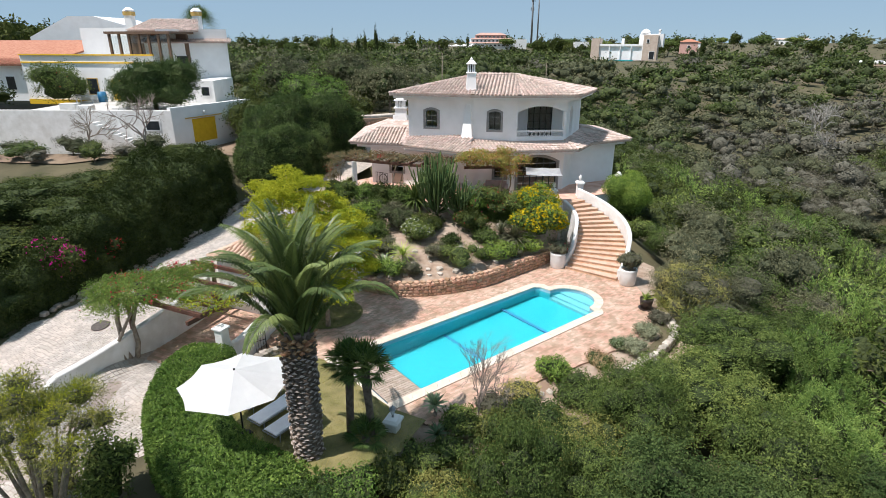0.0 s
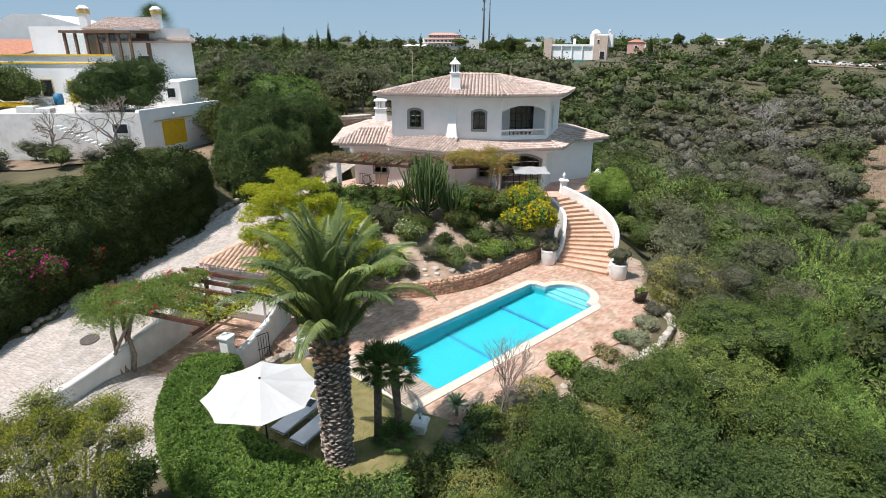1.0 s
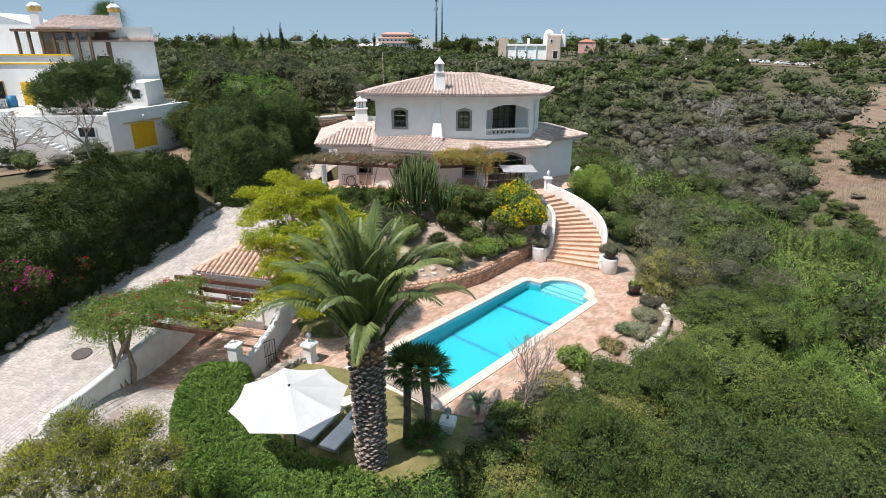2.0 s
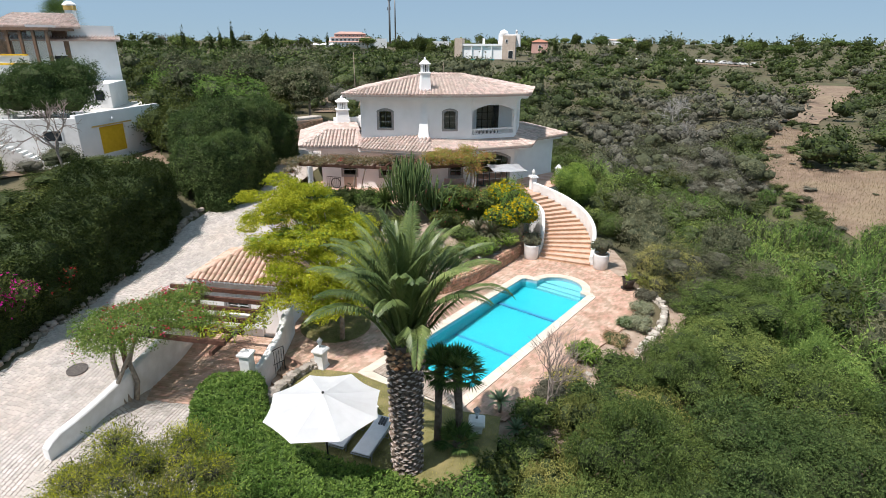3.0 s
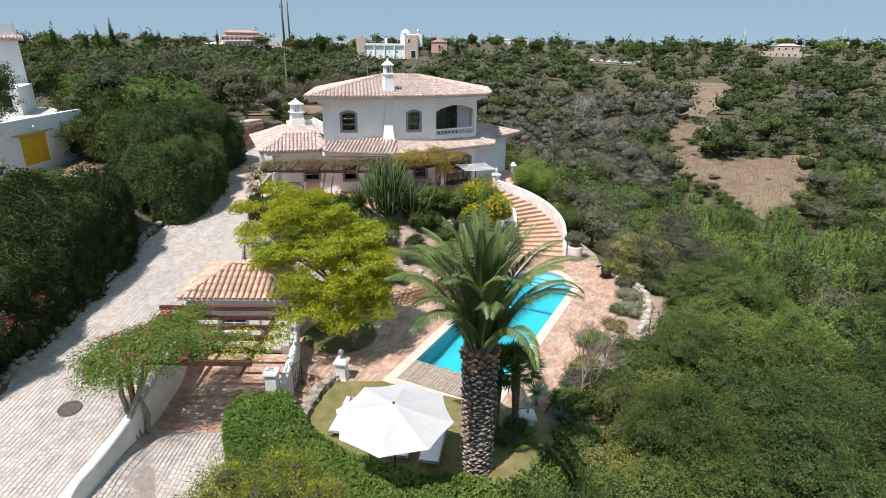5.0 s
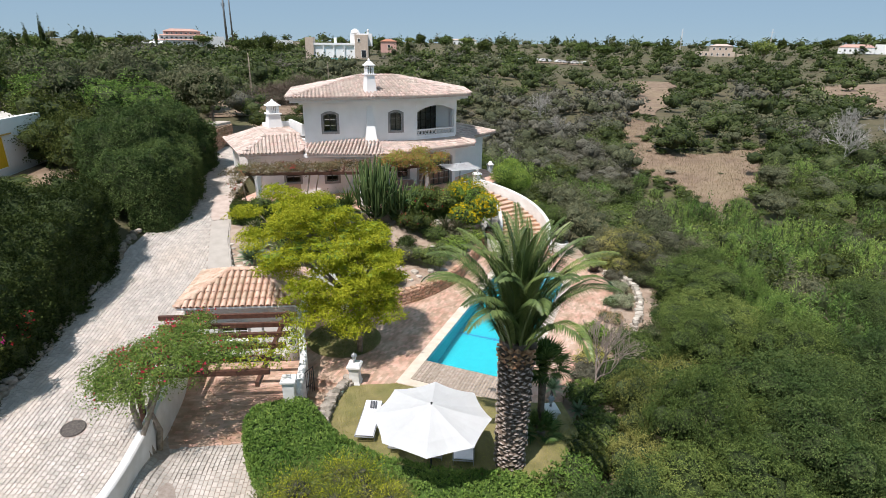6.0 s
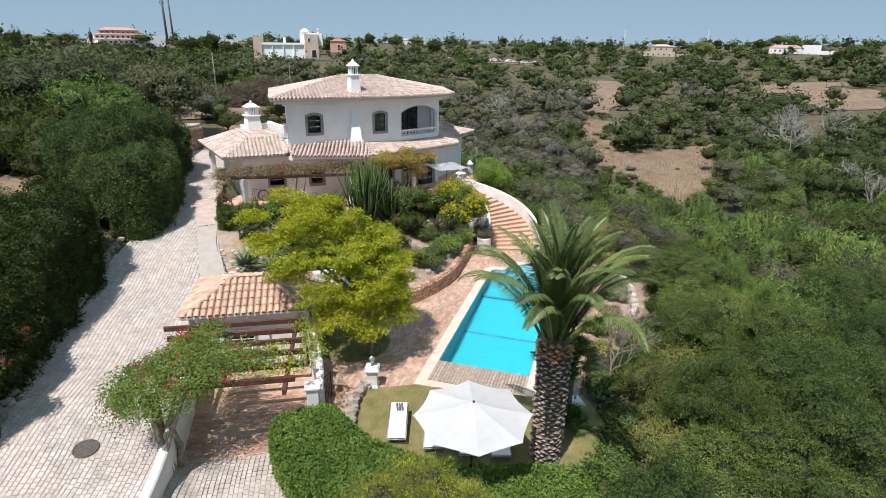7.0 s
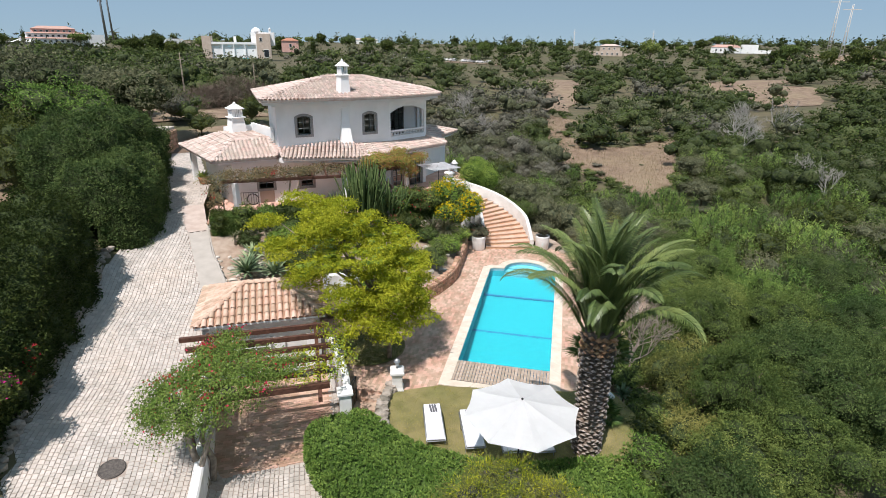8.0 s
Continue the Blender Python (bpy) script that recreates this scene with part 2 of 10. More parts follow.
VINE_ORANGE = leafy("orange_vine_leaf", (0.38, 0.19, 0.075), (0.38, 0.28, 0.085))
PETAL_RED = leafy("red_bract", (0.42, 0.025, 0.03), (0.55, 0.06, 0.06), trans=0.3)
PETAL_MAGENTA = leafy("magenta_bract", (0.45, 0.012, 0.16), (0.60, 0.03, 0.25), trans=0.3)
PETAL_YELLOW = leafy("yellow_petal", (0.75, 0.50, 0.01), (0.85, 0.62, 0.02), trans=0.3)
PETAL_WHITE = leafy("white_petal", (0.7, 0.7, 0.65), (0.8, 0.8, 0.75), trans=0.3)
# crown core: shade in the gaps between leaves, put into a dark colour
CORE = surface("crown_core_shade", (0.030, 0.043, 0.014), (0.072, 0.096, 0.030), 9, 0.95, 0.9, 14, depth=0.06)
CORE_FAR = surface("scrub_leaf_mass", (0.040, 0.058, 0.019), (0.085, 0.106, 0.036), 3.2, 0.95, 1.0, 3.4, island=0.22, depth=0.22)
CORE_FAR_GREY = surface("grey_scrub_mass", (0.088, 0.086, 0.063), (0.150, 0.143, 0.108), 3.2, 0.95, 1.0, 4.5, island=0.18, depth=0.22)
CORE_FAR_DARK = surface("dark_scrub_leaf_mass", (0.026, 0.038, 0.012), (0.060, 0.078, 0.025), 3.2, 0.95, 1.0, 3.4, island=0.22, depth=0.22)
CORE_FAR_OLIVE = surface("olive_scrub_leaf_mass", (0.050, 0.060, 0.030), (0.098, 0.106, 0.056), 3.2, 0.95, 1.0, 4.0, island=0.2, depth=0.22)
FAR_GREEN = leafy("hill_scrub_leaf", (0.060, 0.096, 0.026), (0.122, 0.160, 0.046))
FAR_DARK = leafy("dark_hill_scrub_leaf", (0.036, 0.058, 0.015), (0.082, 0.108, 0.030))
FAR_OLIVE = leafy("olive_hill_scrub_leaf", (0.074, 0.086, 0.042), (0.134, 0.142, 0.078))
FAR_GREY = leafy("grey_hill_scrub_leaf", (0.110, 0.106, 0.080), (0.178, 0.170, 0.132))
DRY_GRASS = leafy("dry_grass_blade", (0.24, 0.185, 0.115), (0.36, 0.285, 0.18))
LEAF_SILVER = leafy("silvery_leaf", (0.230, 0.250, 0.150), (0.360, 0.375, 0.240), objrand=0.0)
LEAF_BROOM = leafy("broom_leaf", (0.165, 0.190, 0.050), (0.285, 0.280, 0.085))
# hedge leaf colour darkened, as the shade seen between the outer leaves
CORE_HEDGE = surface("hedge_core_shade", (0.035, 0.065, 0.012), (0.075, 0.130, 0.024), 9, 0.95, 0.8, 15)
# grey foliage colour at about half value, standing for shade inside the plant
CORE_GREY = surface("grey_core_shade", (0.045, 0.045, 0.028), (0.10, 0.097, 0.064), 9, 0.95, 0.8, 12)
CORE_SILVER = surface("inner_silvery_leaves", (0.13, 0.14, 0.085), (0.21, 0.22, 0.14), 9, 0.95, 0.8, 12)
# deepest crown core, coloured near black-green for the shade inside dense foliage
CORE_DEEP = surface("deep_core_shade", (0.022, 0.034, 0.010), (0.058, 0.084, 0.022), 14, 0.95, 1.0, 18, depth=0.08)
LEAF_CAROB = leafy("carob_leaf", (0.050, 0.087, 0.026), (0.104, 0.150, 0.046))
DEADWOOD = surface("bleached_deadwood", (0.28, 0.265, 0.24), (0.42, 0.40, 0.365), 4, 0.95)
TWIG = surface("bare_twig", (0.25, 0.20, 0.17), (0.37, 0.30, 0.26), 6, 0.95)


# ---- building helpers ----
def part(name, bm, material, parent=None, label=""):
    """Links a bmesh as one mesh object under a thing or under a part."""
    me = bpy.data.meshes.new(name)
    bm.to_mesh(me)
    bm.free()
    return mesh_part(name, me, material, parent, label)


def mesh_part(name, me, material, parent=None, label=""):
    if material and not me.materials:
        for mt in material if isinstance(material, (list, tuple)) else (material,):
            me.materials.append(mt)
    ob = new(name, me)
    if parent:
        ob.parent = parent
    if label:
        tagged(ob, label)
    return ob


def thing(name, label, category, group="", kind="", at=(0, 0, 0), rz=0.0):
    ob = new(name)
    ob.empty_display_size = 0.2
    ob.matrix_basis = pose(*at, 0, 0, rz)
    return tagged(ob, label, category, group, kind)


def grown(verts, faces, smooth=False, mat_index=None):
    """A mesh from numpy arrays of corners and equal-sized faces."""
    me = bpy.data.meshes.new("grown")
    verts = np.asarray(verts, np.float32).reshape(-1, 3)
    groups = faces if isinstance(faces, list) else [faces]
    groups = [np.asarray(f, np.int32) for f in groups if len(f)]
    loops = np.concatenate([f.ravel() for f in groups])
    totals = np.concatenate([np.full(len(f), f.shape[1], np.int32) for f in groups])
    starts = np.concatenate(([0], np.cumsum(totals)[:-1])).astype(np.int32)
    me.vertices.add(len(verts))
    me.vertices.foreach_set("co", verts.ravel())
    me.loops.add(len(loops))
    me.loops.foreach_set("vertex_index", loops)
    me.polygons.add(len(totals))
    me.polygons.foreach_set("loop_start", starts)
    me.polygons.foreach_set("loop_total", totals)
    if mat_index is not None:
        me.polygons.foreach_set("material_index", np.asarray(mat_index, np.int32))
    me.polygons.foreach_set("use_smooth", np.full(len(totals), smooth, bool))
    me.update(calc_edges=True)
    me.validate()
    return me


def add_box(bm, c, s, rz=0.0, rx=0.0, ry=0.0, bevel=0.0):
    m = pose(*c, rx, ry, rz) @ Matrix.Diagonal((*s, 1))
    r = bmesh.ops.create_cube(bm, size=1, matrix=m)
    if bevel:
        edges = list({e for v in r["verts"] for e in v.link_edges})
        bmesh.ops.bevel(bm, geom=edges, offset=bevel, segments=2, affect="EDGES", profile=0.5)


def box(c, s, rz=0.0, bevel=0.0):
    bm = bmesh.new()
    add_box(bm, c, s, rz, bevel=bevel)
    return bm


def add_prism(bm, poly, z0, z1):
    """A flat-topped solid on a plan; z0 and z1 are numbers or functions of x, y."""
    f0 = z0 if callable(z0) else (lambda x, y: z0)
    f1 = z1 if callable(z1) else (lambda x, y: z1)
    lo = [bm.verts.new((x, y, f0(x, y))) for x, y in poly]
    hi = [bm.verts.new((x, y, f1(x, y))) for x, y in poly]
    n = len(poly)
    area = sum(poly[i][0] * poly[(i + 1) % n][1] - poly[(i + 1) % n][0] * poly[i][1] for i in range(n))
    if area < 0:
        lo.reverse(), hi.reverse()
    bm.faces.new(hi)
    bm.faces.new(lo[::-1])
    for i in range(n):
        j = (i + 1) % n
        bm.faces.new((lo[i], lo[j], hi[j], hi[i]))


def prism(poly, z0, z1):
    bm = bmesh.new()
    add_prism(bm, poly, z0, z1)
    return bm


def add_tube(bm, pts, radii, seg=8, cap=True):
    pts = [Vector(p) for p in pts]
    if not isinstance(radii, (list, tuple)):
        radii = [radii] * len(pts)
    rings = []
    for i, p in enumerate(pts):
        d = (pts[min(i + 1, len(pts) - 1)] - pts[max(i - 1, 0)]).normalized()
        a = d.cross(Vector((0.31, 0.95, 0.05)) if abs(d.z) > 0.8 else Vector((0, 0, 1))).normalized()
        b = d.cross(a)
        rings.append([bm.verts.new(p + (a * math.cos(2 * math.pi * k / seg) + b * math.sin(2 * math.pi * k / seg)) * radii[i]) for k in range(seg)])
    for r0, r1 in zip(rings, rings[1:]):
        for k in range(seg):
            f = bm.faces.new((r0[k], r0[(k + 1) % seg], r1[(k + 1) % seg], r1[k]))
            f.smooth = True
    if cap:
        bm.faces.new(rings[0][::-1])
        bm.faces.new(rings[-1])
    return bm


def tube(pts, radii, seg=8):
    return add_tube(bmesh.new(), pts, radii, seg)


def add_lathe(bm, profile, c=(0, 0, 0), seg=16, smooth=True):
    rings = [[bm.verts.new((c[0] + r * math.cos(2 * math.pi * k / seg), c[1] + r * math.sin(2 * math.pi * k / seg), c[2] + z)) for k in range(seg)] for r, z in profile]
    for r0, r1 in zip(rings, rings[1:]):
        for k in range(seg):
            f = bm.faces.new((r0[k], r0[(k + 1) % seg], r1[(k + 1) % seg], r1[k]))
            f.smooth = smooth
    bm.faces.new(rings[0][::-1])
    bm.faces.new(rings[-1])
    return bm


def lathe(profile, c=(0, 0, 0), seg=16, smooth=True):
    return add_lathe(bmesh.new(), profile, c, seg, smooth)


def smooth_step(a, b, v):
    t = np.clip((np.asarray(v, float) - a) / (b - a), 0, 1)
    return t * t * (3 - 2 * t)


def inside(poly, x, y):
    hit, n = False, len(poly)
    for i in range(n):
        (x1, y1), (x2, y2) = poly[i], poly[(i + 1) % n]
        if (y1 > y) != (y2 > y) and x < (x2 - x1) * (y - y1) / (y2 - y1) + x1:
            hit = not hit
    return hit


def bezier(p0, p1, p2, t):
    return tuple((1 - t) ** 2 * a + 2 * t * (1 - t) * b + t * t * c for a, b, c in zip(p0, p1, p2))


def spline(pts, n):
    """n points along a smooth curve through pts."""
    out, m = [], len(pts) - 1
    for i in range(n):
        u = i / (n - 1) * m
        k = min(int(u), m - 1)
        t = u - k
        p0, p1, p2, p3 = (np.array(pts[max(0, min(m, k + d))], float) for d in (-1, 0, 1, 2))
        out.append(tuple(0.5 * (2 * p1 + (p2 - p0) * t + (2 * p0 - 5 * p1 + 4 * p2 - p3) * t * t + (3 * p1 - p0 - 3 * p2 + p3) * t ** 3)))
    return out


# ---- lie of the land ----
DRIVE_Y = (-60, 5, 14, 19, 24, 30, 34, 38, 42, 46, 68, 110, 250, 600, 3000)
DRIVE_Z = (-4, -2.4, -1.6, -0.55, 0.18, 0.75, 1.5, 2.4, 3.0, 3.4, 5.4, 6.0, 5.0, 9.0, 11.0)
EAST_X = (8, 12, 16, 24, 36, 50, 70, 110, 180, 320, 600, 3000)
EAST_Z = (-0.7, -1.2, -2.0, -3.6, -6.2, -5.5, -4.0, -2.5, -1.0, 3.0, 9.0, 11.0)


def drive_z(y):
    return np.interp(y, DRIVE_Y, DRIVE_Z)


def land(x, y):
    """Height of the natural ground."""
    x, y = np.asarray(x, float), np.asarray(y, float)
    edge = np.interp(y, (10, 18, 24.5, 31, 38, 42, 46, 53), (-23, -21.5, -19.3, -16.8, -13.6, -11.2, -9.8, -8.2))
    west = drive_z(y) + (1.2 + 1.1 * smooth_step(3, 7, edge - x)) * smooth_step(0.2, 2.5, edge - x) * smooth_step(14, 26, y) * smooth_step(60, 47, y) * (1 - 0.75 * smooth_step(40, 47, y))
    far = np.hypot(x, y)
    east = np.interp(far * 0.0 + np.maximum(x, 0), EAST_X, EAST_Z)
    k = smooth_step(9, 17, x) * (1 - smooth_step(40, 130, y - 0.9 * x))
    h = west * (1 - k) + east * k
    hill = 2.2 + 9.0 * smooth_step(330, 760, far) - 9.0 * smooth_step(820, 1500, far) + 5.0 * smooth_step(300, 460, far) * smooth_step(1.45, 2.2, x / np.maximum(y, 1.0))
    h = h + (hill - h) * smooth_step(150, 420, far)
    return h + 0.5 * np.sin(x * 0.05 + 1.3) * np.sin(y * 0.043) * smooth_step(60, 140, far) * 2.0


DECK = [(-8.2, 23.2), (-7.85, 25.2), (-7.3, 28.0), (-6.2, 29.5), (-4.5, 28.6), (2.0, 29.2), (7.4, 33.6), (9.5, 30.6), (11.6, 29.2), (11.0, 27.4), (10.75, 25.6), (10.2, 24.2), (8.6, 22.4),
        (6.4, 20.9), (4.2, 19.6), (2.0, 18.2), (-0.2, 16.6), (-1.9, 17.0), (-4.9, 20.6), (-7.2, 22.0)]
POOL_O, POOL_U, POOL_V = Vector((-3.33, 21.95)), Vector((0.787, 0.617)), Vector((0.617, -0.787))


def pool_xy(u, v):
    p = POOL_O + POOL_U * u + POOL_V * v
    return (p.x, p.y)


def off_poly(poly, x, y):
    """Distance outside a plan polygon, 0 within."""
    if inside(poly, x, y):
        return 0.0
    best = 1e9
    for (x1, y1), (x2, y2) in zip(poly, poly[1:] + poly[:1]):
        t = max(0, min(1, ((x - x1) * (x2 - x1) + (y - y1) * (y2 - y1)) / ((x2 - x1) ** 2 + (y2 - y1) ** 2)))
        best = min(best, math.hypot(x - x1 - t * (x2 - x1), y - y1 - t * (y2 - y1)))
    return best


def lawn_z(x, y):
    return 0.01 + float(np.clip((20.6 - y) * 0.11, 0, 0.6))


LAWN_POLY = [(-7.15, 21.85), (-5.2, 20.95), (-1.9, 17.0), (-0.6, 16.2), (-1.4, 14.4), (-3.6, 13.2), (-6.0, 13.8), (-8.3, 15.6), (-9.2, 18.2), (-8.6, 19.6)]

LOWER = [(-14.45, 21.6), (-13.05, 25.2), (-12.5, 27.4), (-8.2, 25.4), (-7.7, 24.2), (-8.8, 21.2), (-10.4, 19.4), (-9.0, 13.0), (-13.5, 9.0), (-17.6, 12.0), (-16.3, 18.7), (-15.3, 20.1)]

# one sheet of ground out to the horizon, dug out under the garden's own floors
DUG = [(-14.3, 18.6), (-14.3, 27.5), (-12.4, 31.0), (-9.3, 31.5), (-8.6, 44.0), (14, 44), (12.2, 34), (11.5, 27), (8.8, 21.8), (2.5, 17.4), (-1.0, 14.2), (-8.6, 14.6)]
gn = 240
gs = np.linspace(-1, 1, gn)
gx = 30 * np.sinh(gs * 5.3) * 0.9
gy = 30 * np.sinh(gs * 5.3) * 0.9 + 25
GX, GY = np.meshgrid(gx, gy)
GZ = land(GX, GY)
for i in range(gn):
    for j in range(gn):
        if -16 < GX[i, j] < 15 and 13 < GY[i, j] < 45 and inside(DUG, GX[i, j], GY[i, j]) or -18 < GX[i, j] < -8 and 8 < GY[i, j] < 28 and inside(LOWER, GX[i, j], GY[i, j]):
            GZ[i, j] = -2.4
        if -16 < GX[i, j] < 24 and 6 < GY[i, j] < 46:
            d = off_poly(DECK, GX[i, j], GY[i, j])
            if d > 0.3 and GX[i, j] > -1.5:
                GZ[i, j] = max(GZ[i, j], -0.22 - 0.30 * d)
            d = off_poly(LAWN_POLY, GX[i, j], GY[i, j])
            if d > 0.3 and GY[i, j] < 17:
                GZ[i, j] = max(GZ[i, j], 0.2 - 0.45 * d)
idx = np.arange(gn * gn).reshape(gn, gn)
quads = np.stack([idx[:-1, :-1], idx[:-1, 1:], idx[1:, 1:], idx[1:, :-1]], -1).reshape(-1, 4)
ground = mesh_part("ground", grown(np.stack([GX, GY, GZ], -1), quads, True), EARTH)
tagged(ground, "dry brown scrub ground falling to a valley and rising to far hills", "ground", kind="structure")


def patch(name, poly, lift, material, label, category, steps=10, height=land):
    """A thin sheet that follows the ground over a plan."""
    xs, ys = [p[0] for p in poly], [p[1] for p in poly]
    bm = bmesh.new()
    bm.faces.new([bm.verts.new((x, y, 0)) for x, y in poly])
    for k in range(1, steps):
        x = min(xs) + (max(xs) - min(xs)) * k / steps
        bmesh.ops.bisect_plane(bm, geom=bm.verts[:] + bm.edges[:] + bm.faces[:], plane_co=(x, 0, 0), plane_no=(1, 0, 0))
        y = min(ys) + (max(ys) - min(ys)) * k / steps
        bmesh.ops.bisect_plane(bm, geom=bm.verts[:] + bm.edges[:] + bm.faces[:], plane_co=(0, y, 0), plane_no=(0, 1, 0))
    for v in bm.verts:
        v.co.z = float(height(v.co.x, v.co.y)) + lift
    bmesh.ops.recalc_face_normals(bm, faces=bm.faces[:])
    ob = part(name, bm, material)
    return tagged(ob, label, category, kind="structure")


def ragged(poly, amp, step):
    """The plan polygon with its edges cut into short uneven stretches."""
    rng, out = random.Random(len(poly)), []
    for (x1, y1), (x2, y2) in zip(poly, poly[1:] + poly[:1]):
        n = max(1, int(math.hypot(x2 - x1, y2 - y1) / step))
        for k in range(n):
            out.append((x1 + (x2 - x1) * k / n + rng.uniform(-amp, amp), y1 + (y2 - y1) * k / n + rng.uniform(-amp, amp)))
    return out


FIELD_A = ragged([(70, 81), (55.0, 63), (49, 47), (47.5, 42), (53, 41), (62, 46), (76, 54), (87, 60), (78, 61), (70, 62), (66, 67), (76, 79), (87, 83), (89, 95)], 0.7, 2.2)
FIELD_B = ragged([(163, 162), (124, 125), (93, 99), (97, 95), (130, 117), (176, 152)], 1.2, 5)
FIELD_C = [(24.6, 22.6), (21.0, 19.6), (18.6, 16.4), (20.4, 13.4), (24.5, 14.2), (27.0, 18.0), (31.5, 20.6), (33, 24), (28, 24.5)]
FIELD_C = ragged(FIELD_C, 0.35, 1.2)
patch("field", FIELD_A, 0.12, FIELD, "bare brown field of dry grass in the valley", "field", 12)
patch("field", FIELD_B, 0.25, FIELD, "bare brown clearing on the far slope", "field", 10)
patch("field", FIELD_C, 0.08, FIELD, "bare sandy clearing among trees", "field", 8)

# ---- driveway ----
DRIVE = [(-15.9, 18.9), (-14.3, 21.6), (-12.95, 25.2), (-12.45, 27.5), (-10.75, 31.2), (-9.7, 32.3), (-9.2, 33.4), (-8.9, 36.3), (-8.0, 39.6), (-7.2, 42.5),
         (-5.6, 46.0), (-3.5, 55.0), (-8.0, 56.0), (-9.6, 46.5), (-11.4, 40.9), (-14.3, 36.4), (-16.8, 33.2), (-18.4, 30.2), (-20.0, 25.0), (-22.0, 18.0), (-22.0, 12.0), (-16.5, 12.0)]
drive = patch("driveway", DRIVE, 0.042, SETT_JOINT, "cobbled driveway of pale limestone setts climbing to the house", "driveway", 60, lambda x, y: drive_z(y))
CARPORT_Z = -0.72


def lower_z(x, y):
    """Floor of the forecourt, running up to the drive at its outer side."""
    low = CARPORT_Z - 0.096 * max(0.0, 20.5 - y)
    high = max(low, float(drive_z(y)) + 0.05)
    return low + (high - low) * max(float(smooth_step(-13.6, -14.8, x)), float(smooth_step(18.2, 16.8, y)))


lower_drive = patch("lower_driveway", LOWER, 0.0, SETT_JOINT, "cobbled forecourt beside the low white wall", "driveway", 10,
                    lower_z)

# ---- pool terrace ----
PU, PV = 11.05, 4.05


def roman_end(r, n=14):
    """Outline of the rounded step bay at the far end, grown by r."""
    c, rad = (PU + 0.1, 2.22), 1.36 + r
    out = []
    for k in range(n + 1):
        a = math.pi / 2 - math.pi * k / n
        out.append((c[0] + rad * math.cos(a), c[1] - rad * math.sin(a)))
    return out


def pool_outline(r, near):
    pts = [(near, -r), (PU - 0.2 + r * 0.414, -r), (PU + r, 0.2 - r * 0.414)]
    pts += [(max(u, PU + r), v) for u, v in roman_end(r)]
    pts += [(PU + r, PV - 0.1 + r * 0.414), (PU - 0.1 + r * 0.414, PV + r), (near, PV + r)]
    return pts


terrace = thing("pool_terrace", "terracotta paved terrace round a swimming pool", "terrace", kind="structure")
bm = bmesh.new()
outer = [bm.verts.new((x, y, 0)) for x, y in DECK]
hole = [bm.verts.new((x, y, 0)) for x, y in [pool_xy(*p) for p in pool_outline(0.30, -1.62)]]
edges = []
for loop in (outer, hole):
    for i in range(len(loop)):
        edges.append(bm.edges.new((loop[i], loop[(i + 1) % len(loop)])))
bmesh.ops.triangle_fill(bm, edges=edges, use_beauty=True)
holepoly = [(v.co.x, v.co.y) for v in hole]
for f in [f for f in bm.faces if inside(holepoly, *f.calc_center_median()[:2])]:
    bm.faces.remove(f)
geo = bmesh.ops.extrude_face_region(bm, geom=bm.faces[:])
for v in geo["geom"]:
    if isinstance(v, bmesh.types.BMVert):
        v.co.z -= 0.5
bmesh.ops.recalc_face_normals(bm, faces=bm.faces[:])
for v in bm.verts:
    v.co.z -= 0.012
part("paving_bed", bm, GROUT, terrace)

pool = thing("swimming_pool", "turquoise swimming pool with rounded steps and cream coping", "swimming pool", at=(*pool_xy(5.5, 2.0), -1.7))
pool_inv = Matrix.Translation(-pool.matrix_basis.translation)


def pool_part(name, bm, material, label=""):
    ob = part(name, bm, material, pool, label)
    ob.matrix_parent_inverse = pool_inv
    return ob


WATER_Z = -0.14
shell = pool_outline(0.0, 0.0)
bm = bmesh.new()
top = [bm.verts.new((*pool_xy(*p), -0.02)) for p in shell]
mid = [bm.verts.new((*pool_xy(*p), -0.30)) for p in shell]
n = len(shell)
for i in range(n):
    j = (i + 1) % n
    bm.faces.new((top[i], top[j], mid[j], mid[i]))
pool_part("waterline_band", bm, POOL_BAND, "blue mosaic waterline band")
bm = bmesh.new()
mid = [bm.verts.new((*pool_xy(*p), -0.30)) for p in shell]
low = [bm.verts.new((*pool_xy(*p), -1.15 - 0.55 * smooth_step(8, 2, p[0]))) for p in shell]
for i in range(n):
    j = (i + 1) % n
    bm.faces.new((mid[i], mid[j], low[j], low[i]))
bm.faces.new(low[::-1])
bmesh.ops.triangulate(bm, faces=[f for f in bm.faces if len(f.verts) > 4])
pool_part("basin", bm, POOL_WALL, "turquoise mosaic basin")
for u0, wid in ((4.2, 0.16), (8.2, 0.16)):
    z = -1.13 - 0.55 * float(smooth_step(8, 2, u0))
    bm = bmesh.new()
    add_prism(bm, [pool_xy(u0, 0.02), pool_xy(u0 + wid, 0.02), pool_xy(u0 + wid, PV - 0.02), pool_xy(u0, PV - 0.02)], z - 0.1, z + 0.04)
    pool_part("floor_band", bm, POOL_DARK, "dark blue tile band across the floor")
for k in range(3):
    c = (PU + 0.1, 2.22)
    rad = 1.36
    cut = PU + 0.75 - 0.42 * k
    arc = [(c[0] + rad * math.cos(a), c[1] - rad * math.sin(a)) for a in np.linspace(math.pi / 2, -math.pi / 2, 15)]
    arc = [(max(u, cut), v) for u, v in arc]
    bm = prism([pool_xy(*p) for p in arc], -1.2, -0.36 - 0.24 * k)
    pool_part("pool_step", bm, POOL_STEP, "pale turquoise pool step")
bm = bmesh.new()
bm.faces.new([bm.verts.new((*pool_xy(*p), WATER_Z)) for p in shell])
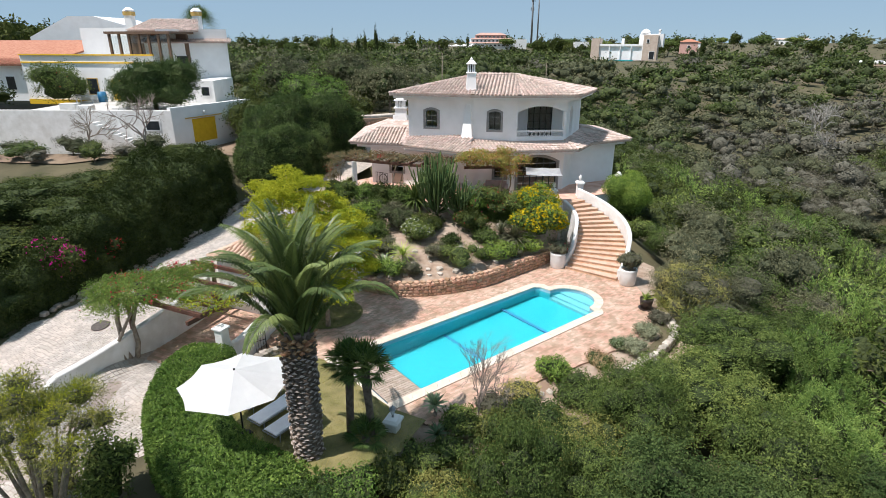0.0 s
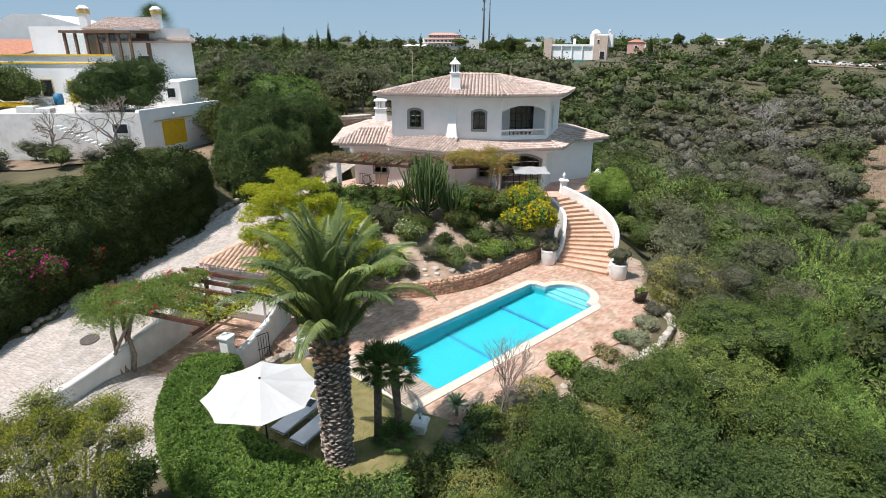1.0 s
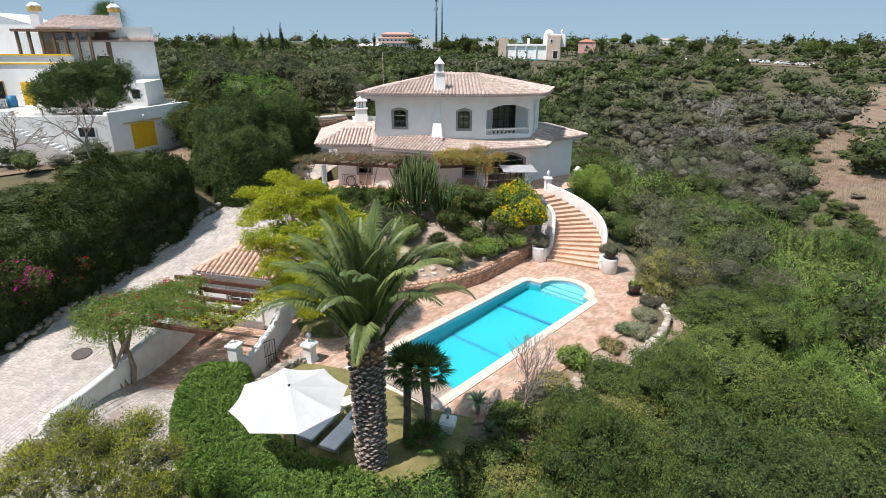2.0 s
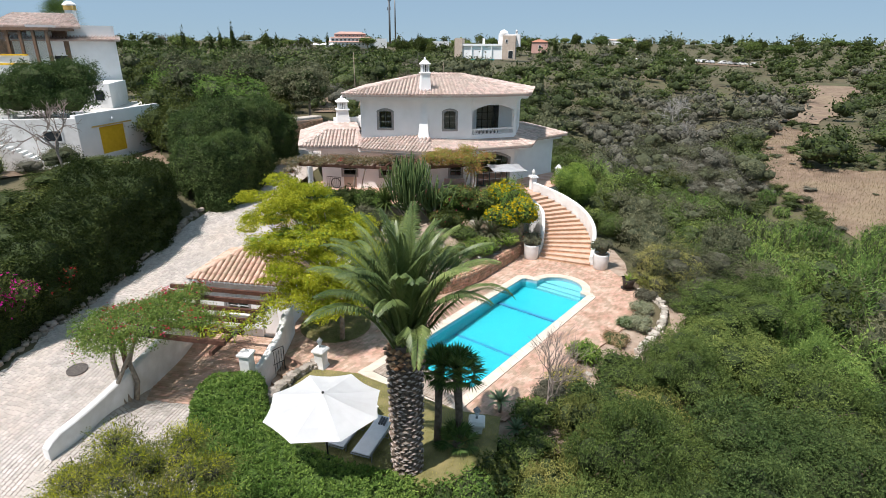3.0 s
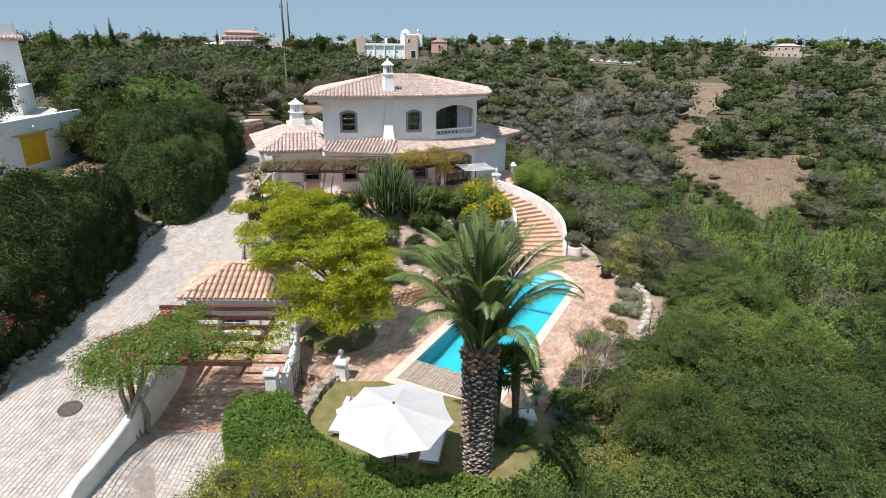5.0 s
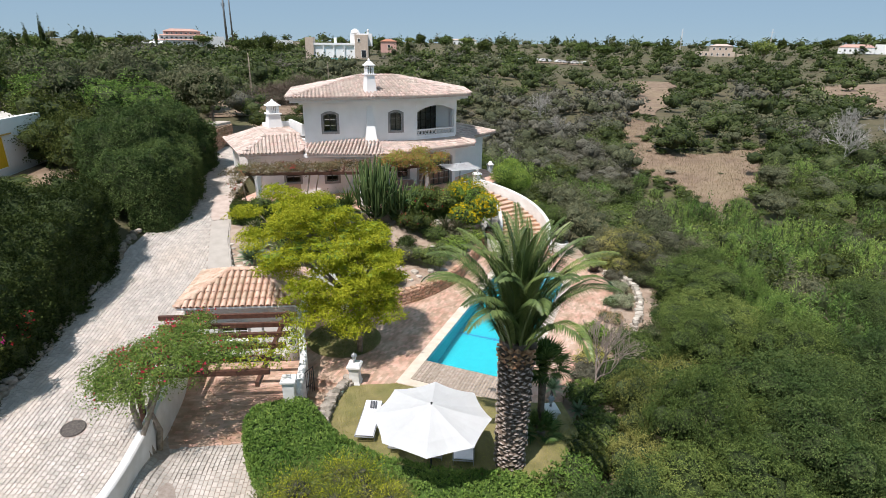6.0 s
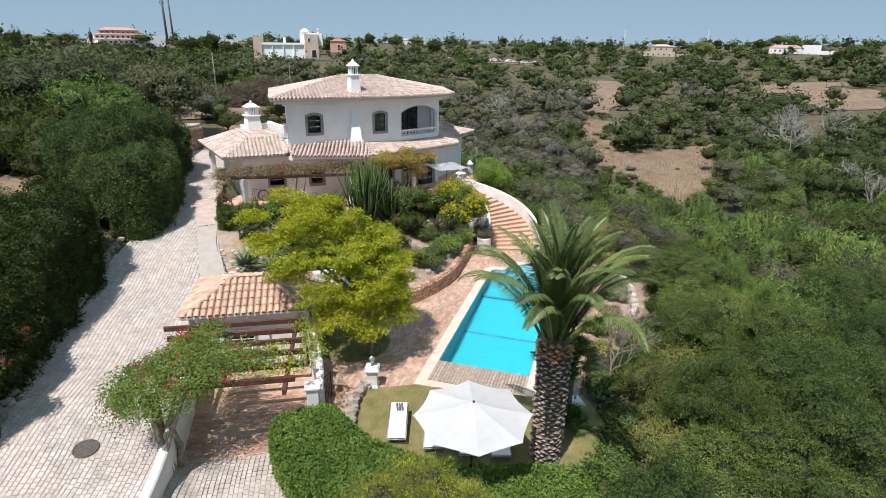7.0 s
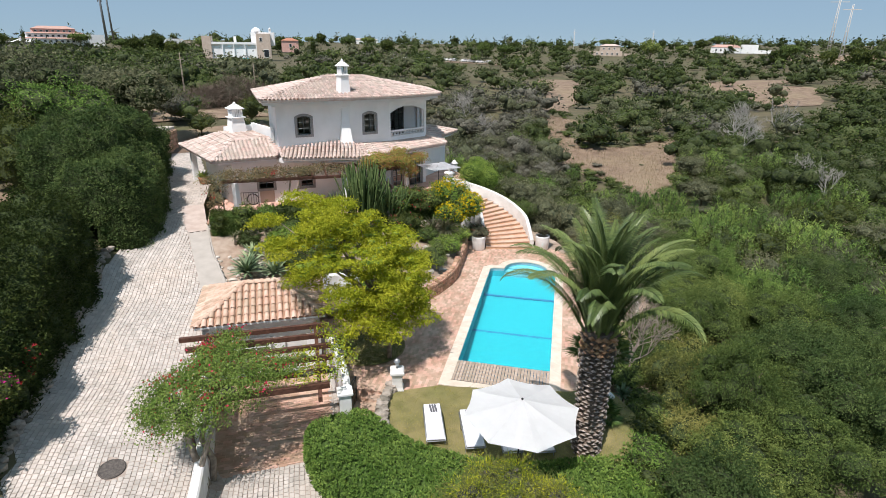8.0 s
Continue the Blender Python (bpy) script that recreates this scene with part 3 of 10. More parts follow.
bmesh.ops.recalc_face_normals(bm, faces=bm.faces[:])
if bm.faces[:][0].normal.z < 0:
    bmesh.ops.reverse_faces(bm, faces=bm.faces[:])
bmesh.ops.triangulate(bm, faces=bm.faces[:])
water = pool_part("water", bm, WATER, "clear rippled water")
water.visible_shadow = False
# coping stones, one by one round the rim
inner_rim, outer_rim = pool_outline(-0.03, -1.62), pool_outline(0.43, -2.05)


def walk_line(pts, closed=True):
    pts = [Vector(p) for p in pts]
    if closed:
        pts.append(pts[0])
    acc = [0.0]
    for a, b in zip(pts, pts[1:]):
        acc.append(acc[-1] + (b - a).length)
    return pts, acc


def at_length(pts, acc, s):
    for i in range(len(pts) - 1):
        if s <= acc[i + 1] or i == len(pts) - 2:
            return pts[i].lerp(pts[i + 1], (s - acc[i]) / max(1e-6, acc[i + 1] - acc[i]))


for i in range(len(inner_rim)):
    j = (i + 1) % len(inner_rim)
    a, b = Vector(inner_rim[i]), Vector(inner_rim[j])
    c, d = Vector(outer_rim[i]), Vector(outer_rim[j])
    count = max(1, round(max((b - a).length, (d - c).length) / 0.62))
    for k in range(count):
        gap = 0.005 / max(0.05, (b - a).length)
        t0, t1 = k / count + gap, (k + 1) / count - gap
        quad = [pool_xy(*a.lerp(b, t0)), pool_xy(*a.lerp(b, t1)), pool_xy(*c.lerp(d, t1)), pool_xy(*c.lerp(d, t0))]
        pool_part("coping_stone", prism(quad, -0.03, 0.03), COPING)
# slatted cover at the near end
for k in range(30):
    v0 = 0.02 + k * (PV - 0.04) / 30
    quad = [pool_xy(-1.55, v0), pool_xy(-0.02, v0), pool_xy(-0.02, v0 + 0.115), pool_xy(-1.55, v0 + 0.115)]
    pool_part("deck_board", prism(quad, -0.03, 0.008), WOOD_GREY)
pool_part("cover_pit", prism([pool_xy(-1.6, -0.0), pool_xy(-0.0, -0.0), pool_xy(0, PV), pool_xy(-1.6, PV)], -0.25, -0.10), POOL_DARK)

# ---- curved stair ----
RISES, RISE = 17, 0.171
TERR_Z = RISES * RISE
ST_IN = ((7.45, 31.35), (9.25, 33.0), (8.3, 36.2))
ST_OUT = ((10.02, 29.45), (13.1, 33.5), (9.25, 36.95))
stairs = thing("garden_stair", "curved terracotta stair between white walls", "stairs", kind="structure")
for k in range(RISES):
    a0, a1 = bezier(*ST_IN, k / RISES), bezier(*ST_IN, (k + 1) / RISES)
    b0, b1 = bezier(*ST_OUT, k / RISES), bezier(*ST_OUT, (k + 1) / RISES)
    z = RISE * (k + 1)
    part("riser", prism([a0, b0, b1, a1], -0.2, z - 0.04), STEP_RISE, stairs)
    f = lambda p, q: (p[0] + (p[0] - q[0]) * 0.06, p[1] + (p[1] - q[1]) * 0.06)
    part("tread", prism([f(a0, a1), f(b0, b1), b1, a1], z - 0.04, z), STEP_TOP, stairs, "pale terracotta tread with a darker nosing")


def ribbon_wall(line, thick, z0, z1, bm=None, round_off=0.05):
    """A wall along a plan line; z0 and z1 are functions of the part along it, 0 to 1."""
    bm = bm or bmesh.new()
    n = len(line)
    rows = []
    for i, p in enumerate(line):
        a, b = Vector(line[max(0, i - 1)]), Vector(line[min(n - 1, i + 1)])
        d = (b - a).normalized()
        q = Vector((-d.y, d.x)) * thick / 2
        t = i / (n - 1)
        p = Vector(p)
        lo, hi = z0(t), z1(t)
        r = min(round_off, thick / 4)
        qs = q * (1 - 2 * r / thick)
        rows.append([bm.verts.new(c) for c in ((p.x + q.x, p.y + q.y, lo), (p.x + q.x, p.y + q.y, hi - r), (p.x + qs.x, p.y + qs.y, hi), (p.x - qs.x, p.y - qs.y, hi), (p.x - q.x, p.y - q.y, hi - r), (p.x - q.x, p.y - q.y, lo))])
    for r0, r1 in zip(rows, rows[1:]):
        for k in range(5):
            bm.faces.new((r0[k], r0[k + 1], r1[k + 1], r1[k]))
    bm.faces.new(rows[0])
    bm.faces.new(rows[-1][::-1])
    bmesh.ops.recalc_face_normals(bm, faces=bm.faces[:])
    return bm


out_line = [bezier((10.1, 29.5), (13.35, 33.5), (9.35, 37.15), t) for t in np.linspace(0.02, 1, 30)]
part("balustrade_wall", ribbon_wall(out_line, 0.24, lambda t: -1.5, lambda t: 0.55 + 0.72 * smooth_step(0, 0.22, t) + 2.3 * t), WHITE_WORN, stairs, "thick white curved parapet")
in_line = [bezier((7.35, 31.5), (9.15, 33.0), (8.2, 36.1), t) for t in np.linspace(0.02, 1, 26)]
part("balustrade_wall", ribbon_wall(in_line, 0.22, lambda t: -0.2, lambda t: 0.5 + 1.6 * smooth_step(0, 0.5, t) + 0.95 * t), WHITE_WORN, stairs, "thick white curved parapet")


def planter(at, label):
    th = thing("stair_planter", label, "planter", "planters at the stair foot", at=at)
    part("pot_body", lathe([(0.40, 0), (0.44, 0.05), (0.46, 0.6), (0.48, 0.88), (0.48, 0.95), (0.39, 0.95), (0.38, 0.86)], seg=18), WHITE_WORN, th)
    part("soil", lathe([(0.38, 0.80), (0.38, 0.88)], seg=14), SOIL, th)
    return th


planter((7.05, 31.65, 0), "white masonry planter holding a grey flowering shrub")
planter((10.55, 29.05, 0), "white masonry planter holding a grey-leaved shrub")


def finial_pillar(at, h, w=0.42):
    th = thing("gate_pillar", "white masonry pillar with a stone pineapple finial", "pillar", "pillars at the stair head", at=at)
    bm = bmesh.new()
    add_box(bm, (0, 0, h / 2), (w, w, h), bevel=0.02)
    part("shaft", bm, WHITE, th)
    bm = bmesh.new()
    add_box(bm, (0, 0, h + 0.05), (w + 0.16, w + 0.16, 0.1), bevel=0.02)
    add_box(bm, (0, 0, h + 0.13), (w + 0.04, w + 0.04, 0.08), bevel=0.02)
    part("cap", bm, WHITE, th)
    part("finial", lathe([(0.07, 0), (0.05, 0.08), (0.12, 0.16), (0.13, 0.26), (0.08, 0.36), (0.02, 0.46)], (0, 0, h + 0.17), 12), WHITE_WORN, th)
    return th


finial_pillar((9.55, 37.75, TERR_Z - 0.3), 1.15)
finial_pillar((7.3, 35.6, TERR_Z - 0.3), 1.15, 0.36)

# ---- upper terrace by the house, and the planted slope below it ----
TERRACE_EDGE = [(-8.2, 38.9), (-6.3, 37.9), (-2.5, 36.4), (1.5, 35.0), (5.0, 34.4), (7.8, 35.6)]
UPPER = TERRACE_EDGE + [(8.25, 36.2), (9.25, 37.0), (10.2, 37.6), (12.4, 38.6), (13.4, 42.4), (10.5, 44.0), (-4.0, 45.0), (-7.0, 42.0)]
upper = thing("house_terrace", "terracotta terrace on white walls in front of the house", "terrace", kind="structure")
part("retaining_base", prism(UPPER, 0.2, TERR_Z - 0.05), WHITE_WORN, upper)
part("terrace_floor", prism(UPPER, TERR_Z - 0.05, TERR_Z), TERRACOTTA, upper)
WALL_LINE = [(-4.45, 28.25), (-3.2, 27.75), (-1.8, 27.5), (-0.1, 27.75), (2.1, 28.65), (3.9, 30.1), (6.0, 31.9), (7.2, 33.3)]
wall_curve = spline(WALL_LINE, 40)


def slope_z(x, y):
    """Planted bank between the stone wall and the house terrace."""
    ya = np.interp(x, [p[0] for p in WALL_LINE], [p[1] for p in WALL_LINE])
    yb = np.interp(x, [p[0] for p in TERRACE_EDGE], [p[1] for p in TERRACE_EDGE])
    if x < -4.45:
        ya = 28.25 + (-4.45 - x) * 0.7
    t = (y - ya) / max(0.5, yb - ya)
    z = 0.55 + np.clip(t, 0, 1) * 2.1
    return z + 0.08 * math.sin(x * 2.1) * math.cos(y * 1.7)


BANK = wall_curve + [(8.0, 35.7)] + TERRACE_EDGE[::-1] + [(-8.9, 36.3), (-9.2, 33.2), (-9.0, 31.2), (-6.5, 29.0)]
patch("garden_bank", [(float(x), float(y)) for x, y in BANK], 0.0, SOIL, "dry stony bank planted with shrubs", "garden bed", 14, slope_z)

# white end wall of the bank beside the pool terrace
endwall = thing("retaining_wall", "white rendered garden wall with a buttress end", "wall", kind="structure")
part("wall", ribbon_wall([(-4.55, 28.15), (-4.9, 29.4), (-6.2, 30.0), (-7.6, 30.6)], 0.35, lambda t: -0.2, lambda t: 2.15 - 0.25 * t), WHITE_WORN, endwall)


# ---- house ----
def wall_run(bm, a, b, z0, z1, thick=0.3, openings=()):
    """A wall from plan point a to b, its outer face on that line and its thickness to the left of it. Openings: (s0, s1, bottom, top, rise of the arch)."""
    a, b = Vector(a), Vector(b)
    d = (b - a).normalized()
    q = Vector((-d.y, d.x)) * thick
    length = (b - a).length

    def solid(poly):
        front = [bm.verts.new((a.x + d.x * s, a.y + d.y * s, z)) for s, z in poly]
        back = [bm.verts.new((a.x + d.x * s + q.x, a.y + d.y * s + q.y, z)) for s, z in poly]
        bm.faces.new(front)
        bm.faces.new(back[::-1])
        for i in range(len(poly)):
            j = (i + 1) % len(poly)
            bm.faces.new((front[j], front[i], back[i], back[j]))

    s = 0.0
    for s0, s1, zb, zt, arch in sorted(openings):
        if s0 > s:
            solid([(s, z0), (s0, z0), (s0, z1), (s, z1)])
        if zb > z0 + 0.01:
            solid([(s0, z0), (s1, z0), (s1, zb), (s0, zb)])
        top = [(s0 + (s1 - s0) * k / 10, zt + arch * (1 - (2 * k / 10 - 1) ** 2)) for k in range(11)]
        for p, r in zip(top, top[1:]):
            solid([p, r, (r[0], z1), (p[0], z1)])
        s = s1
    if s < length:
        solid([(s, z0), (length, z0), (length, z1), (s, z1)])
    bmesh.ops.remove_doubles(bm, verts=bm.verts[:], dist=0.0005)
    return bm


def window_unit(parent, a, b, s0, s1, zb, zt, arch, bars=(2, 3), band=0.16, depth=0.16, surround=True, frame_mat=None):
    """A window in the wall from a to b: grey surround, dark frame with bars, panes."""
    a, b = Vector(a), Vector(b)
    d = (b - a).normalized()
    out = Vector((d.y, -d.x))

    def at(s, z, o):
        return (a.x + d.x * s + out.x * o, a.y + d.y * s + out.y * o, z)

    def slab(bm, poly, o0, o1):
        f = [bm.verts.new(at(s, z, o1)) for s, z in poly]
        k = [bm.verts.new(at(s, z, o0)) for s, z in poly]
        bm.faces.new(f)
        bm.faces.new(k[::-1])
        for i in range(len(poly)):
            j = (i + 1) % len(poly)
            bm.faces.new((f[j], f[i], k[i], k[j]))

    top = [(s0 + (s1 - s0) * k / 8, zt + arch * (1 - (2 * k / 8 - 1) ** 2)) for k in range(9)]
    win = new("window")
    win.parent = parent
    if surround:
        bm = bmesh.new()
        slab(bm, [(s0 - band, zb - band), (s0, zb - band), (s0, zt), (s0 - band, zt + band * 0.6)], -0.02, 0.035)
        slab(bm, [(s1, zb - band), (s1 + band, zb - band), (s1 + band, zt + band * 0.6), (s1, zt)], -0.02, 0.035)
        slab(bm, [(s0, zb - band), (s1, zb - band), (s1, zb), (s0, zb)], -0.02, 0.05)
        big = [(s0 - band + (s1 - s0 + 2 * band) * k / 8, zt + band * 0.6 + (arch + band * 0.4) * (1 - (2 * k / 8 - 1) ** 2)) for k in range(9)]
        for k in range(8):
            slab(bm, [top[k], top[k + 1], big[k + 1], big[k]], -0.02, 0.035)
        part("surround", bm, GREY_BAND, win, "grey rendered surround")
    fm = frame_mat or WIN_GREEN
    bm = bmesh.new()
    w = 0.06
    slab(bm, [(s0, zb), (s0 + w, zb), (s0 + w, zt + arch * 0.3), (s0, zt)], -depth, -depth + 0.05)
    slab(bm, [(s1 - w, zb), (s1, zb), (s1, zt), (s1 - w, zt + arch * 0.3)], -depth, -depth + 0.05)
    slab(bm, [(s0, zb), (s1, zb), (s1, zb + w), (s0, zb + w)], -depth, -depth + 0.052)
    for k in range(8):
        slab(bm, [(top[k][0], top[k][1] - w), (top[k + 1][0], top[k + 1][1] - w), top[k + 1], top[k]], -depth, -depth + 0.052)
    part("frame", bm, fm, win)
    for k in range(1, bars[0]):
        bm = bmesh.new()
        s = s0 + (s1 - s0) * k / bars[0]
        slab(bm, [(s - 0.03, zb + w), (s + 0.03, zb + w), (s + 0.03, zt + arch - w), (s - 0.03, zt + arch - w)], -depth + 0.005, -depth + 0.045)
        part("mullion", bm, fm, win)
    for k in range(1, bars[1]):
        bm = bmesh.new()
        z = zb + (zt + arch - zb) * k / bars[1]
        slab(bm, [(s0 + w, z - 0.016), (s1 - w, z - 0.016), (s1 - w, z + 0.016), (s0 + w, z + 0.016)], -depth + 0.008, -depth + 0.04)
        part("glazing_bar", bm, WHITE if surround else fm, win)
    bm = bmesh.new()
    slab(bm, [(s0, zb), (s1, zb)] + top[::-1], -depth + 0.012, -depth + 0.02)
    pane = part("pane", bm, GLASS, win, "dark reflecting glass")
    pane.visible_shadow = False
    return win


def tile_field(poly3, col=0.25, row=0.40, r=0.085, lift=0.03):
    """Rows of half-round clay tiles over a flat roof face; the first edge is the eave."""
    p = [Vector(v) for v in poly3]
    e = (p[1] - p[0]).normalized()
    nrm = e.cross(p[-1] - p[0]).normalized()
    if nrm.z < 0:
        nrm = -nrm
    up = nrm.cross(e).normalized()
    if up.z < 0:
        up = -up
    flat = [((v - p[0]).dot(e), (v - p[0]).dot(up)) for v in p]
    s_lo, s_hi = min(f[0] for f in flat), max(f[0] for f in flat)
    tiles = []
    s = s_lo + col / 2
    while s < s_hi:
        hits = []
        for (s1, t1), (s2, t2) in zip(flat, flat[1:] + flat[:1]):
            if (s1 - s) * (s2 - s) < 0:
                hits.append(t1 + (t2 - t1) * (s - s1) / (s2 - s1))
        if len(hits) >= 2:
            t, tm = min(hits) - 0.06, max(hits)
            while t < tm - 0.08:
                tiles.append((p[0] + e * s + up * t, min(row * 1.12, tm - t + 0.05)))
                t += row
        s += col
    return tiles, e, up, nrm, r, lift


def tile_verts(o, length, e, up, nrm, r, lift, jit):
    vs = []
    for k, (rad, t, h) in enumerate(((r * 1.12, 0.0, lift + 0.022), (r * 0.92, length, lift - 0.01))):
        for a in np.linspace(0, math.pi, 6):
            v = o + e * (math.cos(a) * rad + jit) + up * t + nrm * (math.sin(a) * rad + h)
            vs.append(v)
    return vs


def tiled_roof(parent, faces, material, name="tile_field", label="rows of half-round pale clay tiles", pan=True):
    verts, quads, tri = [], [], []
    rng = random.Random(5)
    for poly in faces:
        tiles, e, up, nrm, r, lift = tile_field(poly)
        for o, ln in tiles:
            base = len(verts)
            verts += [tuple(v) for v in tile_verts(o + nrm * rng.uniform(-0.008, 0.008), ln, e, up, nrm, r, lift, rng.uniform(-0.01, 0.01))]
            for k in range(5):
                quads.append((base + k, base + k + 1, base + 7 + k, base + 6 + k))
    ob = mesh_part(name, grown(verts, np.array(quads), True), material, parent, label)
    tagged(ob, kind="stuff")
    if pan:
        bm = bmesh.new()
        for poly in faces:
            top = [bm.verts.new(v) for v in poly]
            low = [bm.verts.new(Vector(v) - Vector((0, 0, 0.14))) for v in poly]
            bm.faces.new(top)
            bm.faces.new(low[::-1])
            for i in range(len(poly)):
                j = (i + 1) % len(poly)
                bm.faces.new((top[i], low[i], low[j], top[j]))
        bmesh.ops.remove_doubles(bm, verts=bm.verts[:], dist=0.0005)
        bmesh.ops.recalc_face_normals(bm, faces=bm.faces[:])
        part("roof_deck", bm, material, parent)
    return ob


def cap_line(parent, lines, material, name="ridge_tiles"):
    verts, quads = [], []
    for a, b in lines:
        a, b = Vector(a), Vector(b)
        d = (b - a)
        ln = d.length
        d.normalize()
        sd = d.cross(Vector((0, 0, 1))).normalized()
        upv = sd.cross(d)
        n = max(1, int(ln / 0.38))
        for k in range(n):
            o = a + d * (ln * k / n)
            base = len(verts)
            for rad, t, h in ((0.13, 0.0, 0.02), (0.105, ln / n * 1.08, 0.0)):
                for ang in np.linspace(0, math.pi, 6):
                    verts.append(tuple(o + d * t + sd * math.cos(ang) * rad + upv * (math.sin(ang) * rad + h)))
            quads += [(base + k2, base + k2 + 1, base + 7 + k2, base + 6 + k2) for k2 in range(5)]
    return tagged(mesh_part(name, grown(verts, np.array(quads), True), material, parent), "capping tiles bedded in pale mortar", kind="stuff")


def grow_poly(poly, d):
    """Offset of a convex plan polygon, corners counter-clockwise."""
    out, n = [], len(poly)
    for i in range(n):
        p0, p1, p2 = Vector(poly[i - 1]), Vector(poly[i]), Vector(poly[(i + 1) % n])
        d1, d2 = (p1 - p0).normalized(), (p2 - p1).normalized()
        n1, n2 = Vector((d1.y, -d1.x)), Vector((d2.y, -d2.x))
        k = (n1 + n2) / (1 + n1.dot(n2))
        out.append((p1.x + k.x * d, p1.y + k.y * d))
    return out


house = thing("villa", "white two-storey villa with clay-tiled hipped roofs", "house", at=(3.0, 42.5, TERR_Z))
house_inv = Matrix.Translation(-house.matrix_basis.translation)


UP = [(-2.5, 40.9), (2.2, 39.6), (5.1, 39.15), (8.67, 39.5), (10.5, 43.4), (9.3, 46.6), (3.5, 48.2), (-0.5, 46.8)]
Z_UP0, Z_UP1 = 6.0, 9.45
before = set(bpy.data.objects)
bm = bmesh.new()
WIN1 = (1.30, 2.18, 7.28, 8.36, 0.12)
wall_run(bm, UP[0], UP[1], Z_UP0, Z_UP1, openings=[WIN1])
part("wall", bm, WHITE, house)
bm = bmesh.new()
WIN2 = (1.02, 1.84, 7.22, 8.36, 0.12)
wall_run(bm, UP[1], UP[2], Z_UP0, Z_UP1, openings=[WIN2])
part("wall", bm, WHITE, house)
bm = bmesh.new()
wall_run(bm, UP[2], UP[3], Z_UP0, Z_UP1, openings=[(0.10, 3.38, 6.70, 8.42, 0.42)])
part("wall", bm, WHITE, house, "white wall with a wide arched balcony opening")
bm = bmesh.new()
wall_run(bm, UP[3], UP[4], Z_UP0, Z_UP1, openings=[(0.9, 1.8, 6.75, 8.42, 0.3)])
part("wall", bm, WHITE, house)
for i in range(4, 8):
    bm = bmesh.new()
    wall_run(bm, UP[i], UP[(i + 1) % 8], Z_UP0, Z_UP1)
    part("wall", bm, WHITE, house)
window_unit(house, UP[0], UP[1], *WIN1)
window_unit(house, UP[1], UP[2], *WIN2)
# balcony recess: back wall with french window, lattice parapet, floor
back_a, back_b = (5.0, 41.2), (9.4, 41.5)
bm = bmesh.new()
wall_run(bm, back_a, back_b, 6.4, 9.3, 0.12, openings=[(1.2, 3.0, 6.5, 8.6, 0.0)])
part("balcony_back_wall", bm, WHITE, house)
window_unit(house, back_a, back_b, 1.2, 3.0, 6.5, 8.6, 0.0, bars=(4, 4), surround=False, depth=0.08)
bm = bmesh.new()
wall_run(bm, (5.02, 41.3), (5.12, 39.5), 6.4, 9.3, 0.12)
part("balcony_side_wall", bm, GREY_BAND, house, "grey shutter leaf beside the balcony")
part("balcony_floor", prism([(4.9, 39.5), (8.6, 39.75), (9.5, 41.6), (4.9, 41.4)], 6.3, 6.46), TERRACOTTA, house)
la, lb = Vector((5.2, 39.13)), Vector((8.5, 39.46))
ld = (lb - la).normalized()
lat = part("lattice_parapet", bmesh.new(), WHITE, house, "white criss-cross balcony parapet")
bm = bmesh.new()
ang = math.degrees(math.atan2(ld.y, ld.x))
ctr = (la + lb) / 2
for z, h in ((7.14, 0.10), (6.71, 0.10)):
    add_box(bm, (ctr.x, ctr.y + 0.12, z), ((lb - la).length, 0.14, h), ang)
part("rail", bm, WHITE, lat)
nlat = 11
for k in range(nlat):
    c = la + ld * ((lb - la).length * (k + 0.5) / nlat)
    bm = bmesh.new()
    for s in (1, -1):
        add_box(bm, (c.x, c.y + 0.12 + 0.004 * s, 6.92), (0.05, 0.08, 0.46), ang, ry=0)
        for v in bm.verts[-8:]:
            v.co.x += (v.co.z - 6.92) * 0.62 * s
            v.co.y += (v.co.z - 6.92) * 0.62 * s * ld.y
    part("lattice", bm, WHITE, lat)
# upper roof
eave = grow_poly(UP, 1.0)
EZ = 9.62
ridge = [(2.7, 43.6, 10.72), (5.4, 43.3, 10.72)]
ev = [(x, y, EZ) for x, y in eave]
faces = [[ev[0], ev[1], ridge[0]], [ev[1], ev[2], ridge[1], ridge[0]], [ev[2], ev[3], ridge[1]], [ev[3], ev[4], ridge[1]], [ev[4], ev[5], ridge[1]],
         [ev[5], ev[6], ridge[0], ridge[1]], [ev[6], ev[7], ridge[0]], [ev[7], ev[0], ridge[0]]]
uroof = new("upper_roof")
uroof.parent = house
tiled_roof(uroof, faces, TILE)
cap_line(uroof, [(ridge[0], ridge[1]), (ev[0], ridge[0]), (ev[2], ridge[1]), (ev[3], ridge[1]), (ev[4], ridge[1]), (ev[7], ridge[0])], TILE)
soffit = grow_poly(UP, 0.78)
part("cornice", prism(soffit, EZ - 0.33, EZ - 0.10), WHITE, uroof, "white plaster cornice")
part("cornice_step", prism(grow_poly(UP, 0.25), EZ - 0.50, EZ - 0.33), WHITE, uroof)


